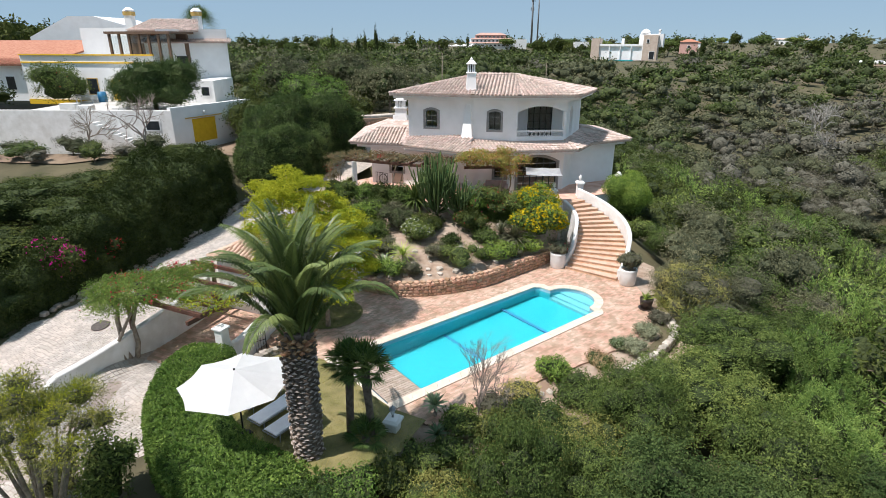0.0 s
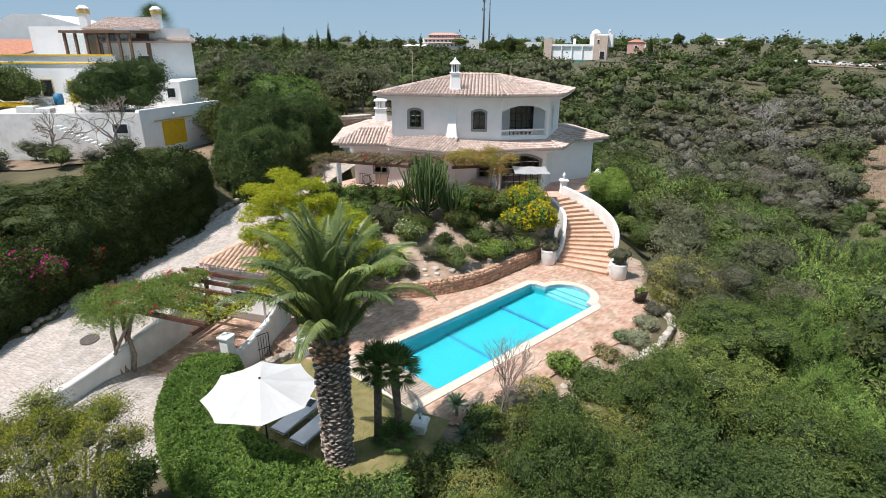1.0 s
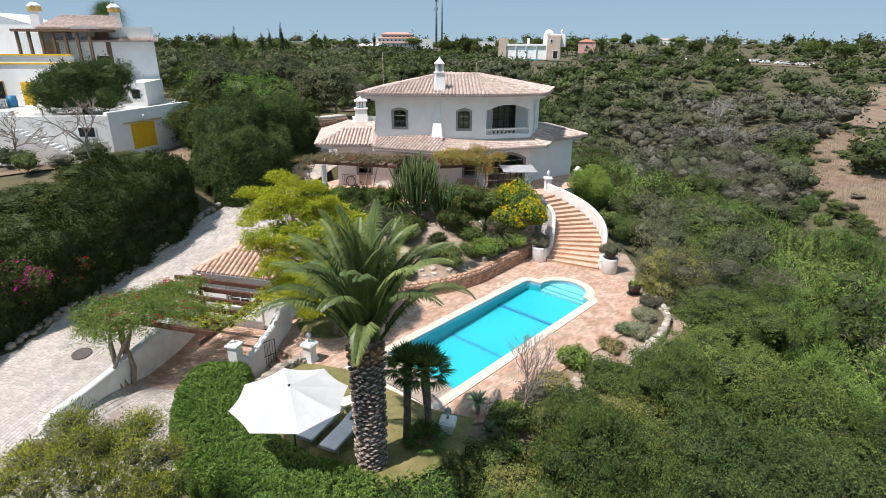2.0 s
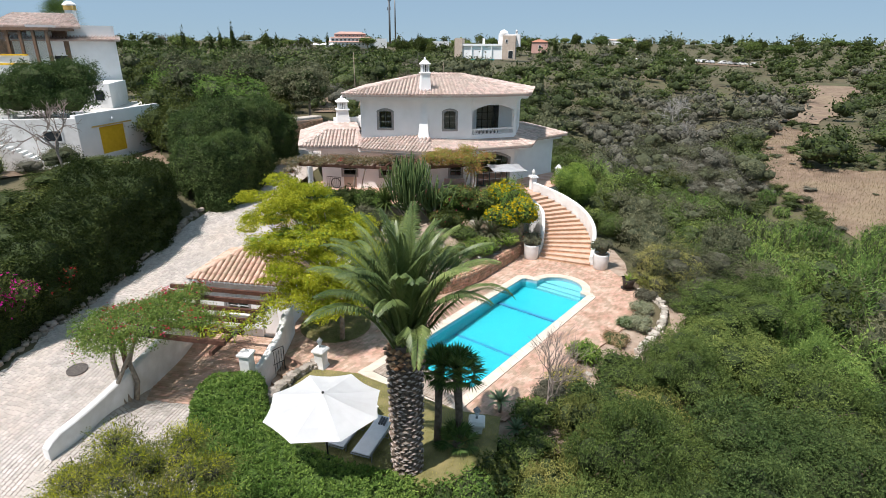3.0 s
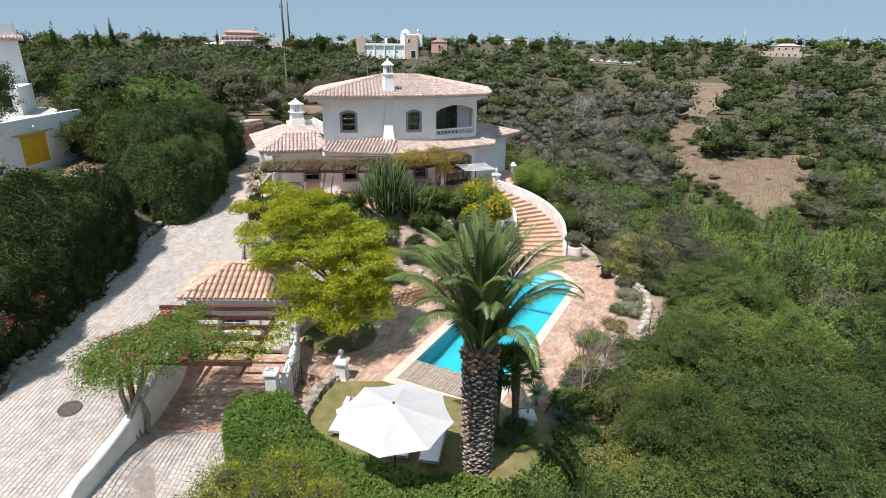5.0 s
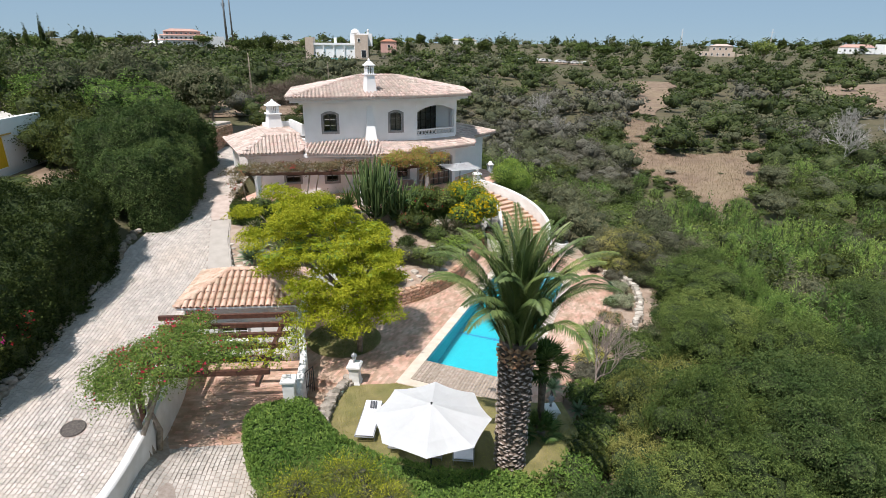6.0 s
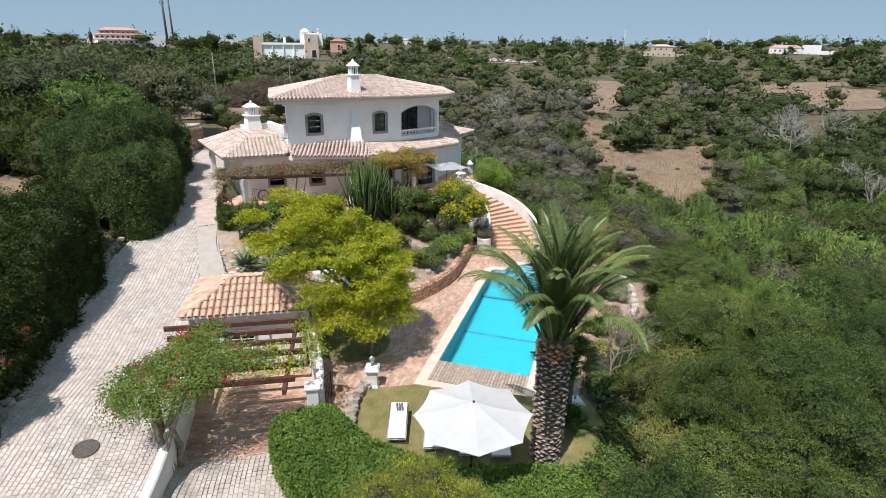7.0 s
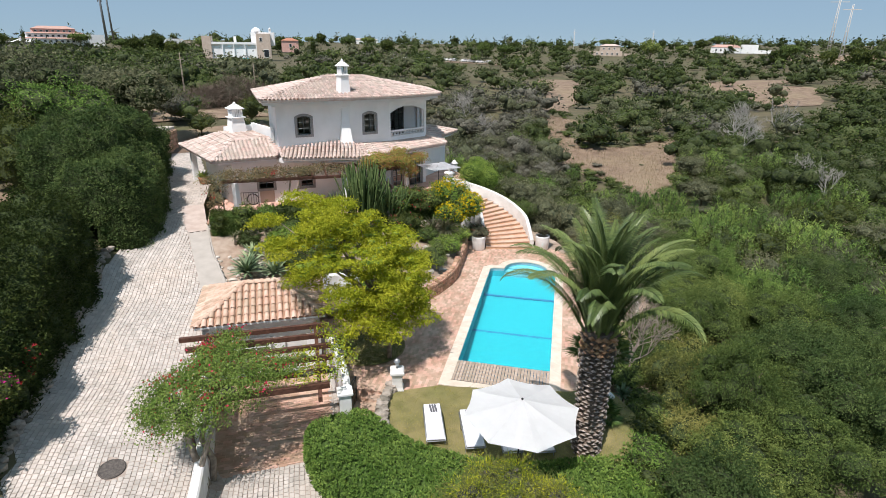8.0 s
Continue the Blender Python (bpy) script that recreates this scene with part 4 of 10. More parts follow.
def chimney(parent, x, y, z0, h, w, vents=3):
    bm = bmesh.new()
    lo, hi = w * 0.62, w * 0.45
    r0 = [bm.verts.new((x + sx * lo, y + sy * lo, z0)) for sx, sy in ((-1, -1), (1, -1), (1, 1), (-1, 1))]
    r1 = [bm.verts.new((x + sx * hi, y + sy * hi, z0 + h * 0.62)) for sx, sy in ((-1, -1), (1, -1), (1, 1), (-1, 1))]
    for i in range(4):
        j = (i + 1) % 4
        bm.faces.new((r0[i], r0[j], r1[j], r1[i]))
    bm.faces.new(r1)
    ch = part("chimney", bm, WHITE, parent, "white chimney with a vented lantern top")
    bm = bmesh.new()
    zt = z0 + h * 0.62
    add_box(bm, (x, y, zt + 0.04), (w * 1.15, w * 1.15, 0.08), bevel=0.02)
    part("chimney_collar", bm, WHITE, ch)
    bm = bmesh.new()
    hh = h * 0.22
    for sx in (-1, 1):
        for sy in (-1, 1):
            add_box(bm, (x + sx * w * 0.33, y + sy * w * 0.33, zt + 0.08 + hh / 2), (w * 0.16, w * 0.16, hh))
    for k in range(1, vents):
        o = (-0.33 + 0.66 * k / vents) * w
        for s in (-1, 1):
            add_box(bm, (x + o, y + s * w * 0.34, zt + 0.08 + hh / 2), (w * 0.09, w * 0.10, hh))
            add_box(bm, (x + s * w * 0.34, y + o, zt + 0.08 + hh / 2), (w * 0.10, w * 0.09, hh))
    part("chimney_vents", bm, WHITE, ch)
    part("flue", box((x, y, zt + 0.08 + hh / 2), (w * 0.4, w * 0.4, hh * 0.98)), IRON, ch)
    bm = bmesh.new()
    za = zt + 0.08 + hh
    add_box(bm, (x, y, za + 0.04), (w * 1.1, w * 1.1, 0.08), bevel=0.02)
    b0 = [bm.verts.new((x + sx * w * 0.48, y + sy * w * 0.48, za + 0.08)) for sx, sy in ((-1, -1), (1, -1), (1, 1), (-1, 1))]
    b1 = [bm.verts.new((x + sx * w * 0.18, y + sy * w * 0.18, za + 0.30)) for sx, sy in ((-1, -1), (1, -1), (1, 1), (-1, 1))]
    for i in range(4):
        j = (i + 1) % 4
        bm.faces.new((b0[i], b0[j], b1[j], b1[i]))
    bm.faces.new(b1)
    add_lathe(bm, [(w * 0.12, 0), (w * 0.14, 0.08), (0.02, 0.18)], (x, y, za + 0.30), 10)
    part("chimney_cap", bm, WHITE, ch)
    return ch


chimney(house, 1.95, 39.95, 9.55, 2.3, 0.62)
chimney(house, -3.4, 45.6, 6.6, 2.3, 0.92, 5)
# sloping chimney breast on the front wall
bm = bmesh.new()
d = (Vector(UP[1]) - Vector(UP[0])).normalized()
o = Vector((d.y, -d.x))
c = Vector(UP[1]) - d * 0.42
for s0, s1 in ((0.44, 0.16),):
    lo = [c + d * sx * s0 + o * so for sx, so in ((-1, 0), (1, 0), (1, 0.75), (-1, 0.75))]
    hi = [c + d * sx * s1 + o * so for sx, so in ((-1, 0), (1, 0), (1, 0.10), (-1, 0.10))]
    a = [bm.verts.new((p.x, p.y, 6.15)) for p in lo]
    b = [bm.verts.new((p.x, p.y, 8.95)) for p in hi]
    for i in range(4):
        j = (i + 1) % 4
        bm.faces.new((a[j], a[i], b[i], b[j]))
    bm.faces.new(b[::-1])
bmesh.ops.recalc_face_normals(bm, faces=bm.faces[:])
part("chimney_breast", bm, WHITE, house)

# ---- ground floor ----
LOW = [(-5.4, 41.7), (2.2, 39.62), (5.1, 39.17), (8.67, 39.52), (9.5, 40.9), (13.2, 42.6), (12.3, 47.6), (3.5, 49.2), (-5.2, 47.6)]
Z_L1 = 6.0
bm = bmesh.new()
DOOR1 = (1.55, 2.50, TERR_Z, TERR_Z + 2.05, 0.0)
WINL = (4.3, 5.1, TERR_Z + 0.9, TERR_Z + 2.0, 0.08)
wall_run(bm, LOW[0], LOW[1], TERR_Z, Z_L1, openings=[DOOR1, WINL])
part("wall", bm, WHITE, house)
window_unit(house, LOW[0], LOW[1], *WINL)
window_unit(house, LOW[0], LOW[1], DOOR1[0], DOOR1[1], TERR_Z + 0.95, DOOR1[3], 0.0, bars=(2, 3), band=0.14)
d = (Vector(LOW[1]) - Vector(LOW[0])).normalized()
c = Vector(LOW[0]) + d * (DOOR1[0] + DOOR1[1]) / 2
part("door_leaf", box((c.x + 0.03, c.y + 0.14, TERR_Z + 0.48), (DOOR1[1] - DOOR1[0], 0.05, 0.95), math.degrees(math.atan2(d.y, d.x))), TANWALL, house, "pale grey door leaf")
bm = bmesh.new()
WINB = (1.5, 2.3, TERR_Z + 0.9, TERR_Z + 2.0, 0.08)
wall_run(bm, LOW[1], LOW[2], TERR_Z, Z_L1, openings=[WINB])
part("wall", bm, WHITE, house)
window_unit(house, LOW[1], LOW[2], *WINB)
bm = bmesh.new()
ARCH = (0.25, 3.1, TERR_Z, TERR_Z + 2.0, 0.4)
wall_run(bm, LOW[2], LOW[3], TERR_Z, Z_L1, openings=[ARCH])
part("wall", bm, WHITE, house)
window_unit(house, LOW[2], LOW[3], *ARCH, bars=(6, 5), band=0.18)
for i in range(3, 9):
    bm = bmesh.new()
    wall_run(bm, LOW[i], LOW[(i + 1) % 9], 0.5 if i in (4, 5) else TERR_Z, Z_L1 - (0.3 if i == 4 else 0))
    part("wall", bm, WHITE, house)
part("ground_floor_slab", prism(grow_poly(UP, -0.35), 5.9, 6.1), WHITE, house)
# skirt roof
LE = [(-6.85, 41.0), (1.55, 36.75), (9.35, 37.9), (10.9, 40.6), (14.3, 42.3), (13.3, 48.6), (3.5, 50.2), (-6.6, 48.4)]
LZ = 6.08
le = [(x, y, LZ) for x, y in LE]
wt = [(x, y, 6.48) for x, y in UP]
front_l = (-2.9, 39.35, LZ)
wing_r, wing_top, wing_back = (-2.95, 40.2, LZ), (-2.55, 42.3, 6.98), (-4.7, 42.7, 6.96)
faces = [[front_l, le[1], wt[1], wt[0]], [le[1], le[2], wt[3], wt[2], wt[1]], [le[2], le[3], wt[4], wt[3]], [le[3], le[4], (10.9, 44.3, 6.75), wt[4]],
         [le[4], le[5], (10.9, 45.5, 6.75), (10.9, 44.3, 6.75)], [le[5], le[6], (3.5, 48.2, 6.6), (9.3, 46.6, 6.6)], [le[6], le[7], (-3.0, 46.0, 6.9), (3.5, 48.2, 6.6)],
         [le[7], le[0], wing_back, (-4.45, 46.3, 7.0)], [le[0], wing_r, wing_top, wing_back], [wing_r, wt[0], wing_top], [(-4.45, 46.3, 7.0), wing_back, wing_top, (-2.4, 45.5, 7.0)]]
lroof = new("lower_roof")
lroof.parent = house
tiled_roof(lroof, faces, TILE)
cap_line(lroof, [(le[0], wing_back), (wing_back, wing_top), (wing_r, wing_top), (front_l, wt[0]), (le[1], wt[1]), (le[2], wt[3]), (le[4], (10.9, 44.3, 6.75)), (le[7], (-2.9, 46.0, 6.9))], TILE)
part("eave_slab", prism([(-6.4, 41.3), (-2.9, 40.5), (-2.75, 39.75), (1.5, 37.25), (9.0, 38.3), (10.6, 40.8), (13.9, 42.5), (12.9, 48.2), (3.5, 49.8), (-6.2, 48.0)], LZ - 0.36, LZ - 0.14), WHITE, lroof, "white plaster eave slab")
bm = bmesh.new()
add_box(bm, (-2.0, 44.6, 7.1), (0.2, 3.4, 0.8))
add_box(bm, (-3.0, 46.2, 7.0), (2.2, 0.2, 0.75))
part("roof_parapet", bm, WHITE, house, "white roof terrace parapet")
# porch post and entrance roof
bm = bmesh.new()
add_box(bm, (-6.0, 47.6, (TERR_Z + LZ) / 2), (0.35, 0.35, LZ - TERR_Z - 0.3), bevel=0.02)
part("porch_post", bm, WHITE, house)
for ob in bpy.data.objects:
    if ob not in before and ob.parent == house:
        ob.matrix_parent_inverse = house_inv

# ---- vine pergola along the house ----
pergola = thing("vine_pergola", "dark timber pergola on white posts along the house front", "pergola")
PG = [(-6.3, 38.9), (-0.2, 36.4)]
for x, y in PG:
    bm = bmesh.new()
    add_box(bm, (x, y, TERR_Z + 1.1), (0.3, 0.3, 2.2), 20, bevel=0.02)
    part("post", bm, WHITE, pergola)


def beam(a, b, z, w, h):
    a, b = Vector(a), Vector(b)
    bm = bmesh.new()
    c = (a + b) / 2
    add_box(bm, (c.x, c.y, z), ((b - a).length, w, h), math.degrees(math.atan2(b.y - a.y, b.x - a.x)), bevel=0.01)
    return bm


part("long_beam", beam((-7.0, 39.2), (0.6, 35.9), TERR_Z + 2.28, 0.14, 0.18), WOOD_DARK, pergola)
for k in range(10):
    t = k / 9
    p = Vector((-6.8, 39.1)).lerp(Vector((0.2, 36.1)), t)
    q = p + Vector((0.85, 1.95))
    part("cross_beam", beam(p - Vector((0.13, 0.3)), q, TERR_Z + 2.44, 0.10, 0.14), WOOD_DARK, pergola)
part("long_beam", beam((1.4, 36.3), (5.2, 36.6), TERR_Z + 2.28, 0.14, 0.18), WOOD_DARK, pergola)
for x, y in ((4.6, 36.5),):
    bm = bmesh.new()
    add_box(bm, (x, y, TERR_Z + 1.1), (0.26, 0.26, 2.2), bevel=0.02)
    part("post", bm, WHITE, pergola)
for k in range(6):
    p = Vector((1.6, 36.2)).lerp(Vector((5.0, 36.45)), k / 5)
    part("cross_beam", beam(p - Vector((0, 0.3)), p + Vector((0, 2.2)), TERR_Z + 2.44, 0.10, 0.14), WOOD_DARK, pergola)

# ---- tiled hut and timber pergola beside the drive ----
H0, HE, HN = Vector((-12.55, 27.55)), Vector((0.908, -0.419)), Vector((0.419, 0.908))


def hut_xy(s, t):
    p = H0 + HE * s + HN * t
    return (p.x, p.y)


hut = thing("garden_store", "small white store with a clay-tiled hipped roof", "outbuilding", at=(*hut_xy(2.5, 2.0), CARPORT_Z))
hut_inv = Matrix.Translation(-hut.matrix_basis.translation)
HL, HW, HZ = 5.2, 4.0, 2.28
before = set(bpy.data.objects)
bm = bmesh.new()
wall_run(bm, hut_xy(0.25, 0.3), hut_xy(HL - 0.25, 0.3), CARPORT_Z, HZ - 0.08, 0.25, openings=[(1.4, 2.6, 0.4, 1.3, 0.0), (3.2, 4.1, CARPORT_Z, 1.35, 0.0)])
part("wall", bm, WHITE, hut)
for a, b in (((HL - 0.25, 0.3), (HL - 0.25, HW - 0.2)), ((HL - 0.25, HW - 0.2), (0.25, HW - 0.2)), ((0.25, HW - 0.2), (0.25, 0.3))):
    bm = bmesh.new()
    wall_run(bm, hut_xy(*a), hut_xy(*b), CARPORT_Z, HZ - 0.08, 0.25)
    part("wall", bm, WHITE, hut)
window_unit(hut, hut_xy(0.25, 0.3), hut_xy(HL - 0.25, 0.3), 1.4, 2.6, 0.4, 1.3, 0.0, bars=(2, 2), frame_mat=WHITE, band=0.1)
dd = hut_xy(0.25 + 3.65, 0.42)
part("door_leaf", box((dd[0], dd[1], 0.3), (0.9, 0.05, 2.05), math.degrees(math.atan2(HE.y, HE.x))), WHITE_WORN, hut, "white plank door")
for k in range(1):
    he = [(*hut_xy(s, t), HZ) for s, t in ((0, 0), (HL, 0), (HL, HW), (0, HW))]
    hr = [(*hut_xy(1.9, HW * 0.5), HZ + 0.92), (*hut_xy(3.3, HW * 0.5), HZ + 0.92)]
    hfaces = [[he[0], he[1], hr[1], hr[0]], [he[1], he[2], hr[1]], [he[2], he[3], hr[0], hr[1]], [he[3], he[0], hr[0]]]
hroof = new("roof")
hroof.parent = hut
bm = bmesh.new()
for poly in hfaces:
    bm.faces.new([bm.verts.new(v) for v in poly])
lo = [bm.verts.new((v[0], v[1], v[2] - 0.12)) for v in he]
bm.faces.new(lo[::-1])
for i in range(4):
    j = (i + 1) % 4
    bm.faces.new((bm.verts.new(he[i]), lo[i], lo[j], bm.verts.new(he[j])))
bmesh.ops.recalc_face_normals(bm, faces=bm.faces[:])
part("roof_deck", bm, TILE_RED_PALE, hroof)
rng = random.Random(3)
for poly in hfaces:
    tiles, e, up, nrm, r, lift = tile_field(poly, col=0.27, row=0.42, r=0.095)
    shapes = {}
    for o, ln in tiles:
        key = round(ln, 2)
        if key not in shapes:
            vs = tile_verts(Vector((0, 0, 0)), ln, e, up, nrm, r, lift, 0)
            q = [(k, k + 1, 7 + k, 6 + k) for k in range(5)]
            me = grown([tuple(v) for v in vs], np.array(q), True)
            me.materials.append(TILE_HUT)
            shapes[key] = me
        ob = new("tile", shapes[key])
        ob.parent = hroof
        ob.location = o + nrm * rng.uniform(-0.008, 0.008)
cap_line(hroof, [(hr[0], hr[1]), (he[0], hr[0]), (he[3], hr[0]), (he[1], hr[1]), (he[2], hr[1])], TILE_HUT)
part("eave_strip", prism([hut_xy(0.02, -0.02), hut_xy(HL - 0.02, -0.02), hut_xy(HL - 0.02, 0.2), hut_xy(0.02, 0.2)], HZ - 0.1, HZ - 0.02), WHITE, hroof, "white plaster eave strip")
for ob in bpy.data.objects:
    if ob not in before and ob.parent == hut:
        ob.matrix_parent_inverse = hut_inv

carport = thing("timber_pergola", "dark brown timber pergola with red bougainvillea over a paved bay", "pergola")
BEAM_Z = 2.2
for k, (s0, t) in enumerate(((-0.4, -0.75), (-0.05, -1.6), (0.9, -2.45), (0.9, -3.3), (0.9, -4.2), (1.1, -5.1))):
    part("beam", beam(hut_xy(s0, t), hut_xy(5.25 if k < 5 else 5.0, t), BEAM_Z, 0.13, 0.20), WOOD_DARK, carport)
part("side_beam", beam(hut_xy(4.75, -0.2), hut_xy(4.65, -5.6), BEAM_Z - 0.2, 0.14, 0.2), WOOD_DARK, carport)
part("side_beam", beam(hut_xy(0.55, -0.2), hut_xy(0.55, -5.4), BEAM_Z - 0.2, 0.14, 0.2), WOOD_DARK, carport)
for s, t in ((0.55, -0.3), (0.5, -5.2)):
    bm = bmesh.new()
    x, y = hut_xy(s, t)
    add_box(bm, (x, y, (CARPORT_Z + BEAM_Z - 0.3) / 2), (0.16, 0.16, BEAM_Z - 0.3 - CARPORT_Z), -25, bevel=0.01)
    part("post", bm, WOOD_DARK, carport)

# paved bay under the pergola
bay_poly = [hut_xy(0.2, 0.3), hut_xy(5.1, 0.3), hut_xy(5.1, -5.5), (-10.6, 20.95), (-13.85, 22.2)]
bay = tagged(part("paved_bay", prism(bay_poly, CARPORT_Z - 0.1, CARPORT_Z + 0.015), GROUT), "shaded paved bay of red brick tiles", "paving", kind="structure")

# white walls round the drive and the gate
sidewall = thing("boundary_wall", "stepped white garden wall with scalloped top beside steps", "wall", kind="structure")
gate_line = [hut_xy(5.25, -0.2), (-8.3, 23.3), (-8.75, 22.2), (-9.35, 21.1)]
part("wall", ribbon_wall(spline(gate_line, 20), 0.28, lambda t: -0.9, lambda t: 1.5 - 0.45 * smooth_step(0.15, 0.45, t) - 0.35 * smooth_step(0.5, 0.9, t) + 0.5 * smooth_step(0.93, 1.0, t)), WHITE_WORN, sidewall)
bm = bmesh.new()
add_box(bm, (-9.5, 21.0, 0.35), (0.42, 0.42, 2.3), -25, bevel=0.02)
add_box(bm, (-9.5, 21.0, 1.55), (0.55, 0.55, 0.1), -25, bevel=0.02)
part("pier", bm, WHITE_WORN, sidewall)
lowwall = thing("drive_wall", "low white rendered wall with a rounded end along the drive", "wall", kind="structure")
lw = spline([(-16.05, 18.95), (-15.2, 20.1), (-14.35, 21.75), (-13.6, 23.6), (-12.95, 25.4), (-12.6, 27.2)], 24)
part("wall", ribbon_wall(lw, 0.32, lambda t: -2.2, lambda t: -0.02 + 0.22 * smooth_step(0, 0.08, t) + 1.15 * t), WHITE_WORN, lowwall)


# ---- plants ----
def unit(v):
    return v / np.maximum(1e-9, np.linalg.norm(v, axis=-1, keepdims=True))


def leaf_quads(pos, nrm, length, width, rng, out=0.3, rand=0.9, droop=0.0):
    """Kite-shaped leaves at pos on a surface with normals nrm: laid along it for a small out, pointing away from it for a large one."""
    n = len(pos)
    side = unit(np.cross(nrm, rng.normal(size=(n, 3))))
    d = unit(side * (1.0 / (1.0 + 2 * out * out)) + nrm * out + rng.normal(size=(n, 3)) * rand * 0.28 + np.array([0, 0, -droop]))
    s = unit(np.cross(d, nrm + rng.normal(size=(n, 3)) * rand * 0.45))
    ln = length * rng.uniform(0.6, 1.3, (n, 1))
    wd = width * rng.uniform(0.7, 1.2, (n, 1))
    fold = unit(np.cross(s, d)) * wd * 0.22
    a = pos
    b = pos + d * ln * 0.45 + s * wd * 0.5 + fold
    c = pos + d * ln
    e = pos + d * ln * 0.45 - s * wd * 0.5 + fold
    v = np.stack([a, b, c, e], 1).reshape(-1, 3)
    f = np.arange(n * 4).reshape(-1, 4)
    return v, f


def ico(sub):
    bm = bmesh.new()
    bmesh.ops.create_icosphere(bm, subdivisions=sub, radius=1)
    bm.verts.ensure_lookup_table()
    v = np.array([x.co[:] for x in bm.verts])
    f = np.array([[q.index for q in x.verts] for x in bm.faces])
    bm.free()
    return v, f


ICO1, ICO2 = ico(1), ico(2)


def lumps(d, i, amount):
    """Uneven swelling of a lobe's surface in the direction d."""
    w = 1 + amount * (np.sin(d[:, 0] * 5 + i) * np.sin(d[:, 1] * 6 + 2 * i) + np.sin(d[:, 2] * 7 + d[:, 0] * 3 + i))
    return np.clip(w, 0.65, 1.35)[:, None]


def crown_arrays(lobes, rng, density, length, width, core=0.80, ico_mesh=None, floor=-9.0, out=0.3, rand=0.9, droop=0.0, shell=(0.82, 1.10), bumps=0.22, low=-0.35, tuft=0.0, cores=99):
    """Leaf cloud and dark inner core over a set of ellipsoid lobes (cx, cy, cz, rx, ry, rz)."""
    lobes = np.asarray(lobes, float)
    vs, fs, cs, cf = [], [], [], []
    nv = nc = 0
    iv, jf = ico_mesh or (ICO2 if density > 60 else ICO1)
    for i, (cx, cy, cz, rx, ry, rz) in enumerate(lobes):
        area = 4 * math.pi * ((rx * ry) ** 1.6 + (rx * rz) ** 1.6 + (ry * rz) ** 1.6) ** (1 / 1.6) / 3 ** (1 / 1.6)
        n = int(area * density)
        whole = n
        if tuft:
            n = max(8, int(area / (tuft * tuft * 2.4)))
        d = unit(rng.normal(size=(n, 3)))
        k = rng.uniform(*shell, (n, 1)) * lumps(d, i, bumps) * (1 + 0.35 * bumps * np.sin(d[:, :1] * 13 + 3 * i) * np.sin(d[:, 1:2] * 12 + i) * np.sin(d[:, 2:] * 11))
        p = np.array([cx, cy, cz]) + d * np.array([rx, ry, rz]) * k
        keep = (p[:, 2] > floor) & ((d[:, 2] > low) | (rng.random(n) < 0.25))
        for j, o in enumerate(lobes):
            if j != i:
                keep &= (((p - o[:3]) / o[3:]) ** 2).sum(1) > 0.62
        p, d = p[keep], d[keep]
        nrm = unit(d / np.array([rx, ry, rz]))
        if tuft and len(p):
            pick = rng.integers(len(p), size=int(whole * keep.mean()))
            size = tuft * rng.uniform(0.65, 1.3, (len(p), 1))
            off = unit(rng.normal(size=(len(pick), 3)) + nrm[pick] * 0.9)
            q = p[pick] + (off * rng.uniform(0.55, 1.08, (len(pick), 1)) - nrm[pick] * 0.5) * size[pick]
            loose = rng.random(len(pick)) < 0.4
            q[loose] += rng.normal(size=(int(loose.sum()), 3)) * tuft * 0.9
            p, nrm = q, unit(off + nrm[pick] * 0.3)
        v, f = leaf_quads(p, nrm, length, width, rng, out, rand, droop)
        vs.append(v), fs.append(f + nv)
        nv += len(v)
        if i >= cores:
            continue
        w = np.minimum(1.0, lumps(iv, i, bumps))
        q = np.array([cx, cy, cz]) + iv * np.array([rx, ry, rz]) * core * w
        q[:, 2] = np.maximum(q[:, 2], floor)
        cs.append(q), cf.append(jf + nc)
        nc += len(q)
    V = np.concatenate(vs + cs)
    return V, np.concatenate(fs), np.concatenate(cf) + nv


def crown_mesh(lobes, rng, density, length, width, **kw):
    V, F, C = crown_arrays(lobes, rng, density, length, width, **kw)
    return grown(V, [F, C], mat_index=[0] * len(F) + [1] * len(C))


def lobes_round(rng, R, H, n, flat=0.75, base=0.0):
    """Lobes of a lumpy crown of radius R between base and H."""
    out = [(0, 0, base + (H - base) * 0.5, R * 0.62, R * 0.62, (H - base) * 0.46)]
    for k in range(n):
        a = 2.4 * k + rng.uniform(-0.4, 0.4)
        rr = R * rng.uniform(0.35, 0.68)
        z = base + (H - base) * rng.uniform(0.35, 0.78)
        s = R * rng.uniform(0.30, 0.48)
        out.append((rr * math.cos(a), rr * math.sin(a), z, s, s, s * flat))
    return out


def lobes_spire(rng, R, H, n, flat=0.75, base=0.0):
    """Lobes of a many-tipped conifer: a wide foot and narrow points side by side."""
    out = []
    for k in range(n):
        a = 2.4 * k + rng.uniform(-0.4, 0.4)
        rr = R * 0.86 * math.sqrt((k + 0.2) / n)
        h = H * (1.0 - 0.42 * (rr / R) ** 1.5) * rng.uniform(0.82, 1.06)
        w = R * rng.uniform(0.24, 0.34)
        x, y = rr * math.cos(a), rr * math.sin(a)
        out.append((x, y, h * 0.42, w, w, h * 0.40))
        out.append((x * 1.05, y * 1.05, h * 0.72, w * 0.55, w * 0.55, h * 0.30))
    return out


